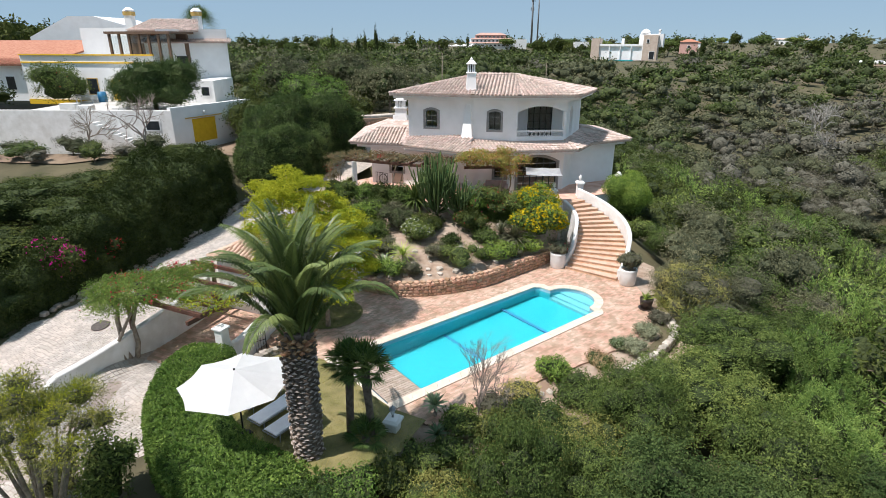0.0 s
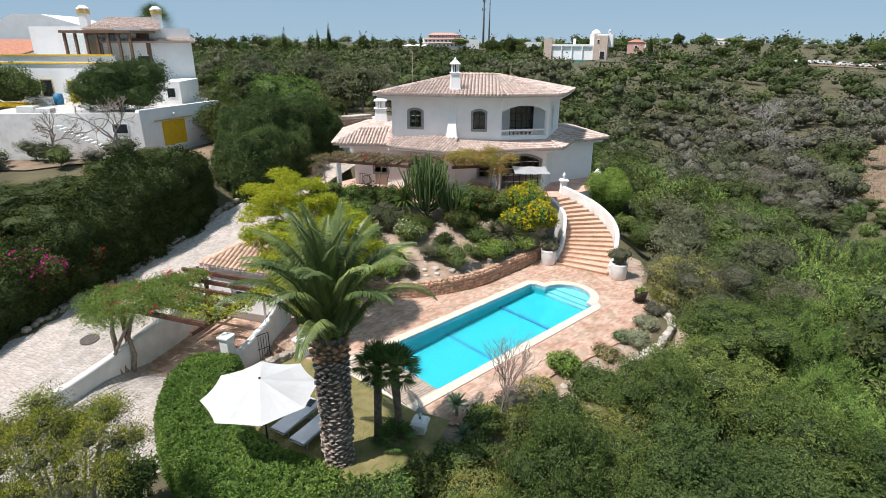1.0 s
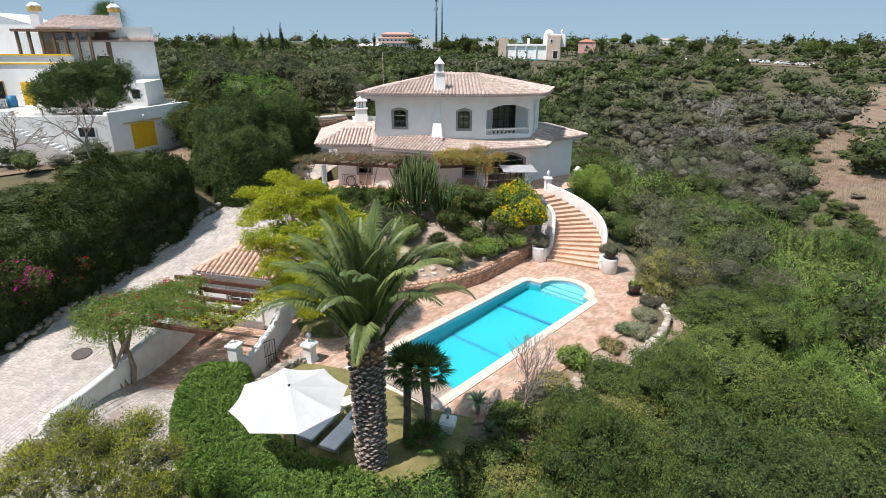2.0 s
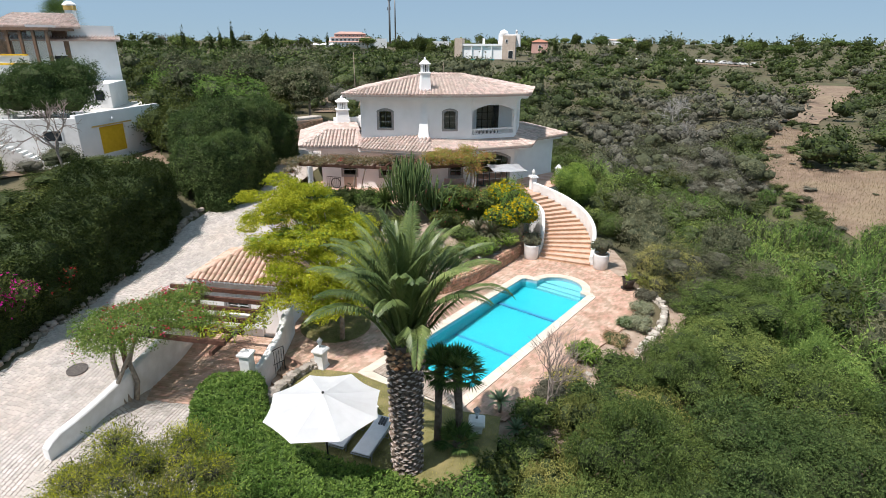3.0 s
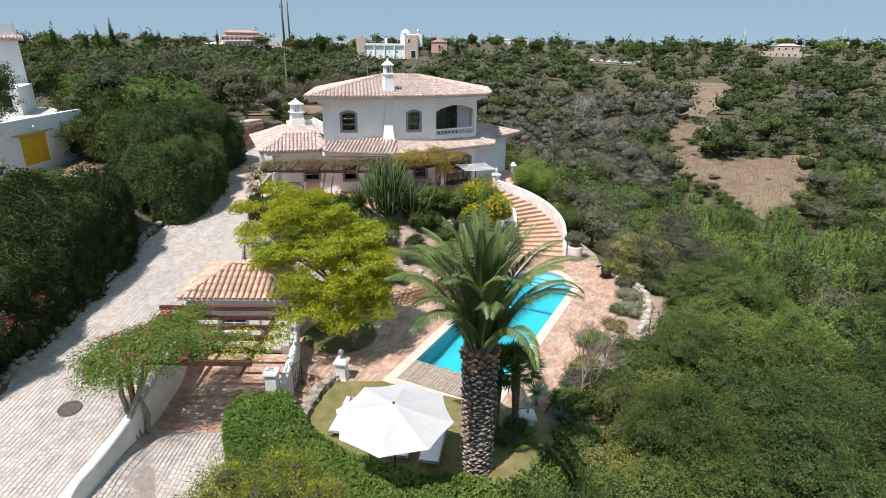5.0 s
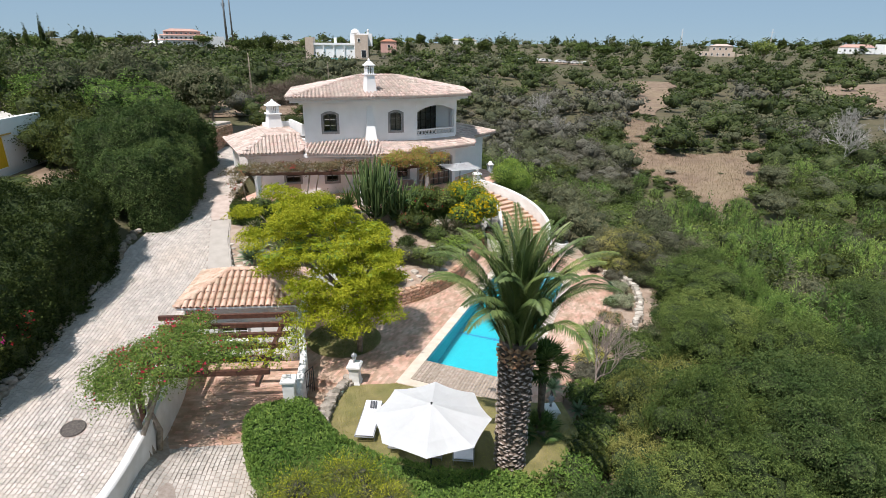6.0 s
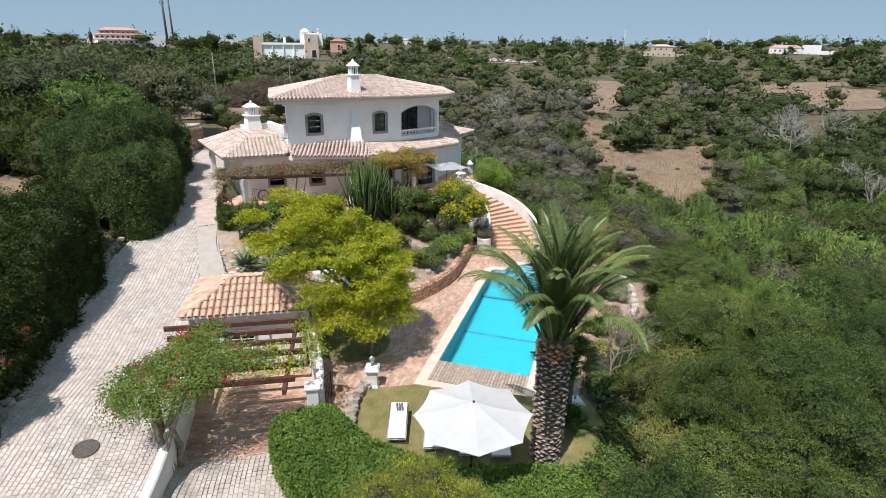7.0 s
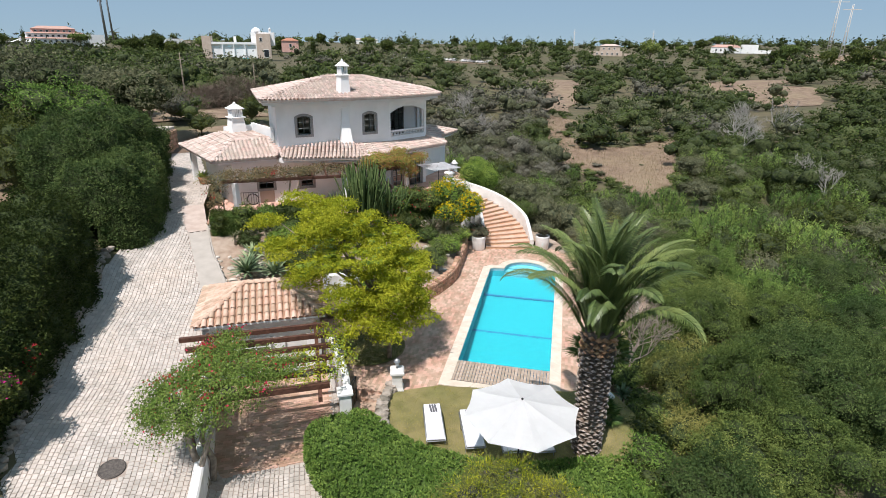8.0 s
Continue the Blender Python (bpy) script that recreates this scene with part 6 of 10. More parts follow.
# ---- date palm ----
def date_palm(at, trunk_h, label):
    th = thing("date_palm", label, "palm tree", at=at)
    rng = np.random.default_rng(4)
    bm = bmesh.new()
    add_tube(bm, [(0, 0, -0.6), (0.02, 0, trunk_h * 0.4), (0.0, 0.05, trunk_h)], [0.38, 0.43, 0.42], 14)
    part("trunk", bm, PALM_BOOT, th)
    vs, tri, mat = [], [], []
    step = 0.105
    for i in range(int(trunk_h / step)):
        z = i * step
        rad = 0.39 + 0.05 * min(1.0, 1.6 * z / trunk_h)
        grow = 0.085 + 0.06 * smooth_step(trunk_h - 1.2, trunk_h, z)
        fresh = z > trunk_h - 0.7
        for k in range(12):
            a = 2 * math.pi * (k + 0.5 * (i % 2)) / 12 + rng.uniform(-0.09, 0.09)
            z = i * step + rng.uniform(-0.03, 0.03)
            o, t = np.array([math.cos(a), math.sin(a), 0.0]), np.array([-math.sin(a), math.cos(a), 0.0])
            up = np.array([0, 0, 1.0])
            w, h = 0.094 * rng.uniform(0.7, 1.15), 0.046 * rng.uniform(0.5, 1.3)
            tip = rad + grow * rng.uniform(0.45, 1.35)
            c = o * tip + up * z
            b = len(vs)
            vs += [c - t * w, c + up * h - o * 0.02, c + t * w, c - up * h - o * 0.03, o * (rad - 0.05) - t * w * 1.1 + up * (z - 0.05), o * (rad - 0.05) + t * w * 1.1 + up * (z - 0.05),
                   o * (rad - 0.05) + up * (z - 0.16), o * (rad - 0.05) + up * (z + 0.06), c + o * 0.012]
            tri += [(b, b + 8, b + 1), (b + 1, b + 8, b + 2), (b + 2, b + 8, b + 3), (b + 3, b + 8, b), (b, b + 3, b + 4), (b + 3, b + 6, b + 4), (b + 3, b + 2, b + 5), (b + 3, b + 5, b + 6), (b, b + 4, b + 7), (b, b + 7, b + 1), (b + 1, b + 7, b + 2), (b + 2, b + 7, b + 5)]
            mat += [2 if fresh else 1] * 4 + [2 if fresh and rng.random() < 0.6 else 0] * 8
    me = grown(np.array(vs), np.array(tri), mat_index=mat)
    for mt in (PALM_BOOT, PALM_CUT, PALM_BOOT_FRESH):
        me.materials.append(mt)
    tagged(mesh_part("bark_crust", me, None, th, "rough diamond pattern of cut frond bases"), kind="stuff")
    top = np.array([0, 0.05, trunk_h])
    nf = 38
    for i in range(nf):
        a = i * 2.39996 + rng.uniform(-0.15, 0.15)
        u = (i + 0.5) / nf
        el0 = radians(88 - 30 * u ** 1.4 + rng.uniform(-5, 5))
        ln = (3.75 + 0.3 * u) * rng.uniform(0.88, 1.06)
        bend = radians(34 + 88 * u ** 1.1 + rng.uniform(-14, 14))
        sway = rng.uniform(-0.4, 0.4)
        pts = [top + np.array([math.cos(a), math.sin(a), 0]) * (0.12 + 0.20 * u) - np.array([0, 0, 0.30 * u])]
        n = 26
        dirs = []
        for k in range(n):
            e = el0 - bend * (k / n) ** 2.5
            b = a + sway * (k / n) ** 2
            d = np.array([math.cos(b) * math.cos(e), math.sin(b) * math.cos(e), math.sin(e)])
            dirs.append(d)
            pts.append(pts[-1] + d * ln / n)
        bm = bmesh.new()
        rad = [0.055 * (1 - 0.9 * k / n) for k in range(0, n + 1, 5)]
        add_tube(bm, [tuple(p) for p in pts[::5]], rad[:len(pts[::5])], 4)
        bm.verts.index_update()
        rv = np.array([v.co[:] for v in bm.verts])
        rf = np.array([[v.index for v in f.verts] for f in bm.faces if len(f.verts) == 4])
        bm.free()
        side0 = np.array([-math.sin(a), math.cos(a), 0.0])
        fine = 5
        ks = np.arange(int(fine * 3.2), n * fine)
        t = ks / fine
        i0 = t.astype(int)
        P = np.array(pts)
        D = np.array(dirs)[np.minimum(i0, n - 1)]
        base = P[i0] + (P[np.minimum(i0 + 1, n)] - P[i0]) * (t - i0)[:, None]
        upv = unit(np.cross(D, side0))
        upv = np.where((np.cross(side0, D)[:, 2:] > 0), unit(np.cross(side0, D)), upv)
        x = ks / (n * fine)
        ll = (0.57 * np.sin(math.pi * np.minimum(1.0, 0.14 + 0.84 * x ** 0.85)) ** 0.75 + 0.05)[:, None]
        V, F = [rv], [rf]
        cnt = len(rv)
        for s in (-1, 1):
            m = len(ks)
            jit = rng.normal(size=(m, 3)) * 0.05
            ld_ = unit(D * 0.85 + side0 * s * 0.66 + upv * 0.30 + jit)
            tipd = unit(ld_ + np.array([0, 0, -0.85]) - upv * 0.1)
            wv = unit(np.cross(ld_, upv + side0 * s * -0.5)) * 0.019
            midp = base + ld_ * ll * 0.5
            tip = midp + tipd * ll * 0.55
            quad = np.stack([base - wv * 0.6, midp - wv, tip, midp + wv], 1).reshape(-1, 3)
            V.append(quad)
            F.append(np.arange(m * 4).reshape(-1, 4) + cnt)
            cnt += m * 4
        mesh_part("frond", grown(np.concatenate(V), np.concatenate(F)), LEAF_PALM, th)
    return th


date_palm((-4.32, 14.45, -0.1), 5.15, "tall date palm with a rough trunk and arching fronds")

# yellow-green tree on the pool terrace
def lime_tree():
    th = thing("albizia_tree", "yellow-green feathery tree in a round lawn bed", "tree", at=(-5.6, 23.95, 0.0))
    rng = np.random.default_rng(8)
    bm = bmesh.new()
    add_tube(bm, [(0, 0, -0.2), (0.05, 0.05, 1.2), (-0.1, 0.3, 2.6)], [0.13, 0.11, 0.10], 8)
    lob = []
    for dx, dy, z, r, rz in ((-0.4, 1.6, 5.9, 1.3, 0.5), (-1.9, 1.8, 5.7, 1.2, 0.5), (0.6, 0.9, 5.2, 1.1, 0.5), (-1.2, 0.4, 5.1, 1.3, 0.5), (-2.6, 0.8, 4.8, 1.0, 0.45), (0.3, -0.4, 4.4, 1.1, 0.45),
                           (-1.0, -0.7, 4.2, 1.1, 0.45), (1.2, 0.2, 4.4, 0.9, 0.4), (-0.2, 2.6, 5.3, 1.2, 0.5), (-3.2, 2.4, 5.2, 0.9, 0.4), (0.2, -0.6, 3.4, 0.9, 0.45), (-3.5, 3.3, 6.2, 0.5, 0.3),
                           (-2.2, 1.4, 6.3, 0.9, 0.4), (-1.0, 2.4, 6.6, 0.8, 0.35), (-2.4, 3.2, 7.0, 0.35, 0.25), (-1.9, 2.9, 6.8, 0.4, 0.25), (1.4, 1.2, 3.9, 0.9, 0.4), (1.5, 0.2, 3.2, 0.8, 0.4), (0.9, -0.9, 2.2, 0.6, 0.35), (-0.6, -1.3, 2.0, 0.6, 0.35), (1.6, 0.9, 2.7, 0.6, 0.35), (-1.9, -0.9, 2.6, 0.7, 0.35),
                           (-0.9, -0.9, 3.3, 0.8, 0.4), (1.0, 1.8, 4.7, 0.8, 0.35), (-1.6, -0.5, 2.9, 0.7, 0.4), (-0.2, -1.1, 2.6, 0.6, 0.35), (-2.3, -0.2, 3.7, 0.9, 0.4), (0.7, -0.8, 2.9, 0.6, 0.35), (-2.9, 1.6, 4.0, 0.8, 0.4)):
        lob.append((dx, dy, z, r, r, rz))
        add_tube(bm, [(-0.1, 0.3, 2.6), (dx * 0.5, 0.15 + dy * 0.5, (2.6 + z) * 0.52), (dx * 0.9, dy * 0.9, z - 0.1)], [0.08, 0.05, 0.015], 5)
    part("trunk", bm, BARK, th)
    sprays = []
    for cx, cy, cz, rx, ry, rz in lob:
        for k in range(int(6 + 10 * rx)):
            a, q = rng.uniform(0, 2 * math.pi), rng.uniform(0.1, 1.05) ** 0.6
            w = rng.uniform(0.30, 0.56)
            sprays.append((cx + rx * q * math.cos(a), cy + ry * q * math.sin(a), cz + rz * (1.0 - q * q) * rng.uniform(0.2, 1.2) + rng.uniform(-0.18, 0.12), w, w * rng.uniform(0.7, 1.0), w * 0.34))
    me = crown_mesh(sprays, rng, 200, 0.125, 0.056, core=0.5, ico_mesh=ICO1, shell=(0.35, 1.1), droop=0.2, rand=1.1, low=-1.0)
    me.materials.append(LEAF_LIME)
    me.materials.append(LEAF_BRIGHT)
    mesh_part("crown", me, None, th)


lime_tree()

# clipped hedge round the sun lawn
def clipped_hedge(line, w, z0, z1, name, label, leaf=None, density=760, length=0.10, width=0.06):
    th = thing(name, label, "hedge")
    rng = np.random.default_rng(9)
    bm = ribbon_wall(line, w * 0.94, z0, lambda t: z1(t) - 0.03, None, 0.34)
    bmesh.ops.triangulate(bm, faces=bm.faces[:])
    tri = np.array([[v.co[:] for v in f.verts] for f in bm.faces])
    nrm = np.array([f.normal[:] for f in bm.faces])
    area = np.array([f.calc_area() for f in bm.faces])
    n = int(area.sum() * density)
    pick = rng.choice(len(tri), n, p=area / area.sum())
    u, v = rng.random((n, 1)), rng.random((n, 1))
    fl = (u + v) > 1
    u, v = np.where(fl, 1 - u, u), np.where(fl, 1 - v, v)
    p = tri[pick, 0] + (tri[pick, 1] - tri[pick, 0]) * u + (tri[pick, 2] - tri[pick, 0]) * v
    wob = 0.12 * np.abs(np.sin(p[:, :1] * 3.1) * np.sin(p[:, 1:2] * 2.7 + 1)) + 0.03 * np.sin(p[:, :1] * 9 + p[:, 2:] * 7)
    p = p + nrm[pick] * (wob + rng.uniform(-0.01, 0.05, (n, 1)))
    # inner body in the darkened colour, painted shade behind the leaves
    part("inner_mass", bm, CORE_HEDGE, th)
    V, F = leaf_quads(p, nrm[pick], length, width, rng, 0.6, 1.3)
    me = grown(V, F)
    mesh_part("leaves", me, leaf or LEAF_HEDGE, th)
    return th


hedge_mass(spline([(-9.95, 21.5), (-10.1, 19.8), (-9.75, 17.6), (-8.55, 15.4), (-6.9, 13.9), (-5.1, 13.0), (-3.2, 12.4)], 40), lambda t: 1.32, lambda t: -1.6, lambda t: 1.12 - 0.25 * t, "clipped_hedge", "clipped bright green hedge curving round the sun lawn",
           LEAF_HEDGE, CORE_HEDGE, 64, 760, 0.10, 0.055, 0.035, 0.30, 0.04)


# ---- sun lawn, gate and steps ----
patch("lawn", LAWN_POLY, 0.0, LAWN, "small dry lawn for sunbathing", "lawn", 8, lawn_z)


def ellipse(cx, cy, rx, ry, rz, n=20):
    c, s = math.cos(radians(rz)), math.sin(radians(rz))
    return [(cx + rx * math.cos(a) * c - ry * math.sin(a) * s, cy + rx * math.cos(a) * s + ry * math.sin(a) * c) for a in np.linspace(0, 2 * math.pi, n, endpoint=False)]


patch("tree_bed", ellipse(-5.8, 25.4, 1.7, 1.75, 30), 0.03, LAWN, "round grass bed in the paving under a tree", "lawn", 5, lambda x, y: 0.0)
garden_steps = thing("garden_steps", "worn brick steps between the white wall and the lawn", "steps", kind="structure")
wall_side, lawn_side = (Vector((-8.1, 24.0)), Vector((-9.35, 21.9))), (Vector((-6.7, 22.35)), Vector((-8.5, 20.55)))
for k in range(5):
    quad = [tuple(e[0].lerp(e[1], u)) for e, u in ((wall_side, k / 5), (lawn_side, k / 5), (lawn_side, (k + 1) / 5), (wall_side, (k + 1) / 5))]
    part("step", prism(quad, -1.2, -0.02 - 0.13 * k), TERRACOTTA, garden_steps)


def lumpy_stone(rng, sx, sy, sz):
    v, f = ICO1
    q = np.sign(v) * np.abs(v) ** 0.6
    q = q * np.array([sx, sy, sz]) * 0.62 * rng.uniform(0.86, 1.12, (len(v), 1))
    return grown(q, f)


stone_rng = np.random.default_rng(31)
ROCKS = [lumpy_stone(stone_rng, 0.34, 0.28, 0.24) for k in range(6)]
for me in ROCKS:
    me.materials.append(PALE_STONE)
KERB_ROCKS = [lumpy_stone(stone_rng, 0.36, 0.30, 0.22) for k in range(6)]
for me in KERB_ROCKS:
    me.materials.append(KERB_ROCK)


def stone_line(parent, line, rows, z, scale=1.0, jitter=0.05, step=0.30, material=None):
    """Loose stones laid along a plan line."""
    pts, acc = walk_line(line, False)
    s = 0.0
    while s < acc[-1]:
        p = at_length(pts, acc, s)
        for k in range(rows):
            ob = new("stone", (material or ROCKS)[int(stone_rng.integers(6))])
            ob.parent = parent
            r = scale * stone_rng.uniform(0.75, 1.2)
            ob.matrix_basis = pose(p.x + stone_rng.uniform(-jitter, jitter), p.y + stone_rng.uniform(-jitter, jitter), z(p.x, p.y) + k * 0.2 * scale + 0.06, 0, 0, stone_rng.uniform(0, 360)) @ Matrix.Diagonal((r, r, r, 1))
        s += step * scale * stone_rng.uniform(0.85, 1.15)


edging = thing("stone_edging", "low dry-stone wall of pale field stones along the lawn", "stone wall", kind="structure")
for off in (0.0, 0.2):
    stone_line(edging, spline([(-6.75 - off, 22.0), (-7.5 - off, 21.4), (-8.15 - off, 20.6), (-8.65 - off, 19.5)], 12), 3, lambda x, y: lawn_z(x, y) - 0.16, 0.75, 0.06, 0.30, KERB_ROCKS)
edging2 = thing("stone_edging", "low dry-stone wall of pale field stones below the palm", "stone wall", kind="structure")
stone_line(edging2, spline([(-1.2, 15.0), (-2.2, 14.2), (-3.2, 13.6)], 8), 2, lambda x, y: 0.15)
bed_edge = thing("stone_edging", "curved border of pale stones round a planted bed", "stone wall", kind="structure")
stone_line(bed_edge, spline([(10.95, 25.4), (11.2, 24.4), (11.0, 23.3), (10.4, 22.3), (9.3, 21.2), (8.3, 20.4), (7.3, 19.8)], 20), 2, lambda x, y: -0.15)
stone_line(bed_edge, spline([(7.0, 19.6), (5.8, 19.2), (4.4, 18.7), (2.4, 17.4)], 14), 1, lambda x, y: -0.2, 0.8, 0.2, 0.5)
bank_rocks = thing("rockery_stones", "pale boulders set into the planted bank", "rocks", kind="structure")
for k in range(70):
    x = stone_rng.uniform(-4.0, 6.0)
    ya = np.interp(x, [p[0] for p in WALL_LINE], [p[1] for p in WALL_LINE])
    y = ya + stone_rng.uniform(0.3, 3.6)
    ob = new("stone", ROCKS[int(stone_rng.integers(6))])
    ob.parent = bank_rocks
    r = stone_rng.uniform(0.5, 1.25)
    ob.matrix_basis = pose(x, y, slope_z(x, y) + 0.02, 0, 0, stone_rng.uniform(0, 360)) @ Matrix.Diagonal((r, r, r * 0.8, 1))
for k in range(46):
    x, y = stone_rng.uniform(-9.0, -6.4), stone_rng.uniform(31.6, 36.0)
    ob = new("stone", ROCKS[int(stone_rng.integers(6))])
    ob.parent = bank_rocks
    r = stone_rng.uniform(0.5, 1.5)
    ob.matrix_basis = pose(x, y, slope_z(x, y) + 0.02, 0, 0, stone_rng.uniform(0, 360)) @ Matrix.Diagonal((r, r, r * 0.7, 1))
drive_stones = thing("stone_edging", "dry-stone kerb of pale rocks below the hedge", "stone wall", kind="structure")
stone_line(drive_stones, spline([(-19.7, 24.6), (-18.5, 27.6), (-17.0, 30.9), (-15.0, 35.2), (-13.5, 38.6)], 30), 2, lambda x, y: float(drive_z(y)) + 0.0, 0.85, 0.18, 0.30, KERB_ROCKS)

gate = thing("iron_gate", "black wrought-iron garden gate standing half open", "gate", at=(-8.95, 21.92, -0.45), rz=36)
bm = bmesh.new()
add_tube(bm, [(0, 0, 0.0), (0, 0, 1.15), (0.3, 0, 1.28), (0.6, 0, 1.32), (0.95, 0, 1.32), (0.95, 0, 0.0), (0, 0, 0.0)], 0.022, 6)
add_tube(bm, [(0, 0, 0.62), (0.95, 0, 0.62)], 0.016, 6)
part("gate_frame", bm, IRON, gate)
for k in range(1, 8):
    part("bar", tube([(0.95 * k / 8, 0, 0.0), (0.95 * k / 8, 0, 1.22)], 0.011, 5), IRON, gate)


def lantern_pedestal(at):
    th = thing("lantern_pedestal", "white masonry pedestal carrying a small lantern", "pedestal", "lantern pedestals", at=at)
    part("plinth", lathe([(0.36, 0), (0.36, 0.08), (0.30, 0.2), (0.27, 0.45), (0.29, 0.68), (0.34, 0.82)], seg=4, smooth=False), WHITE_WORN, th)
    bm = bmesh.new()
    add_lathe(bm, [(0.40, 0.82), (0.40, 0.89), (0.30, 0.98), (0.08, 1.0)], seg=4, smooth=False)
    part("cap", bm, WHITE_WORN, th)
    part("lantern_stem", lathe([(0.05, 1.0), (0.03, 1.08), (0.06, 1.12)], seg=8), FRAME_GREY, th)
    part("lantern_glass", lathe([(0.06, 1.12), (0.11, 1.30)], seg=6, smooth=False), FABRIC_GREY, th)
    part("lantern_roof", lathe([(0.14, 1.30), (0.09, 1.38), (0.03, 1.42), (0.015, 1.47)], seg=6, smooth=False), FRAME_GREY, th)
    return th


lantern_pedestal((-6.65, 21.85, -0.05)).rotation_euler = (0, 0, radians(10))
lantern_pedestal((-1.7, 15.6, 0.1)).rotation_euler = (0, 0, radians(25))


def parasol(at, r, h, top, label, fabric, sides=8, rz=0.0, sag=0.10):
    th = thing("parasol", label, "parasol", at=at, rz=rz)
    part("base", lathe([(0.30, 0), (0.30, 0.05), (0.06, 0.09), (0.05, 0.3)], seg=18), IRON, th)
    part("pole", tube([(0, 0, 0.05), (0, 0, top + 0.02)], 0.028, 10), IRON, th)
    bm = bmesh.new()
    rings = []
    levels = [0.04, 0.35, 0.7, 1.0]
    for t in levels:
        ring = []
        for k in range(sides * 4):
            a = 2 * math.pi * k / (sides * 4)
            f = (k % 4) / 4
            bow = math.cos(math.pi / sides) / math.cos((f - 0.5) * 2 * math.pi / sides) * (1 - sag * 4 * f * (1 - f) * t)
            if f == 0:
                bow = 1.0
            z = h + (top - h) * (1 - t) ** 1.0 - 0.05 * math.sin(math.pi * t) - 0.04 * 4 * f * (1 - f) * t
            ring.append(bm.verts.new((r * t * bow * math.cos(a), r * t * bow * math.sin(a), z)))
        rings.append(ring)
    n = sides * 4
    for a, b in zip(rings, rings[1:]):
        for k in range(n):
            bm.faces.new((a[k], a[(k + 1) % n], b[(k + 1) % n], b[k]))
    bm.faces.new(rings[0])
    geo = bmesh.ops.solidify(bm, geom=bm.faces[:], thickness=0.012)
    can = part("canopy", bm, fabric, th)
    part("vent_cap", lathe([(0.03, top), (0.04, top + 0.02), (0.015, top + 0.04)], seg=10), IRON, can)
    for k in range(sides):
        a = 2 * math.pi * k / sides
        part("rib", tube([(0.05 * math.cos(a), 0.05 * math.sin(a), top - 0.12), (r * 0.93 * math.cos(a), r * 0.93 * math.sin(a), h - 0.10)], 0.010, 5), FRAME_GREY, th)
    return th


parasol((-6.70, 15.28, 0.55), 1.80, 2.16, 2.62, "large white octagonal parasol on the lawn", FABRIC_WHITE, 8, 12, 0.035)
parasol((6.5, 35.3, TERR_Z), 1.6, 2.25, 2.5, "pale grey square parasol on the house terrace", FABRIC_GREY, 4, 38, 0.03)


def lounger(at, rz):
    th = thing("sun_lounger", "white sling sun lounger with a rolled striped towel", "sun lounger", "loungers on the lawn", at=at, rz=rz)
    bm = bmesh.new()
    for y in (-0.32, 0.32):
        add_tube(bm, [(-0.95, y, 0.36), (0.95, y, 0.34)], 0.022, 6)
    for x in (-0.95, 0.95):
        add_tube(bm, [(x, -0.32, 0.35), (x, 0.32, 0.35)], 0.022, 6)
    part("frame", bm, FRAME_GREY, th)
    for x in (-0.6, 0.65):
        bm = bmesh.new()
        add_tube(bm, [(x - 0.16, -0.32, 0.34), (x - 0.2, -0.32, 0.02), (x - 0.2, 0.32, 0.02), (x - 0.16, 0.32, 0.34)], 0.02, 6)
        part("leg_hoop", bm, FRAME_GREY, th)
    bm = bmesh.new()
    add_box(bm, (-0.30, 0, 0.385), (1.22, 0.60, 0.05), bevel=0.015)
    part("mattress", bm, SLING, th)
    bm = bmesh.new()
    add_box(bm, (0.62, 0, 0.42), (0.66, 0.60, 0.05), ry=-6, bevel=0.015)
    part("backrest", bm, SLING, th)
    bm = bmesh.new()
    for k in range(3):
        add_tube(bm, [(0.50, -0.14 + 0.09 * k, 0.47), (0.84, -0.10 + 0.09 * k, 0.50)], 0.035, 7)
    part("towel_roll", bm, TOWEL, th, "grey striped rolled towel")
    return th


first = lounger((-7.35, 18.65, lawn_z(-7.35, 18.65)), 56)
for x, y in ((-6.65, 17.45), (-5.95, 16.45), (-5.2, 15.75)):
    copy_thing(first, pose(x, y, lawn_z(x, y), 0, 0, 56))
side = thing("side_table", "small white side table beside the loungers", "table", at=(-5.1, 17.6, lawn_z(-5.1, 17.6)), rz=20)
part("tabletop", box((0, 0, 0.42), (0.5, 0.5, 0.03), bevel=0.01), FABRIC_WHITE, side)
for sx in (-0.2, 0.2):
    for sy in (-0.2, 0.2):
        part("leg", tube([(sx, sy, 0), (sx, sy, 0.41)], 0.015, 6), FABRIC_WHITE, side)

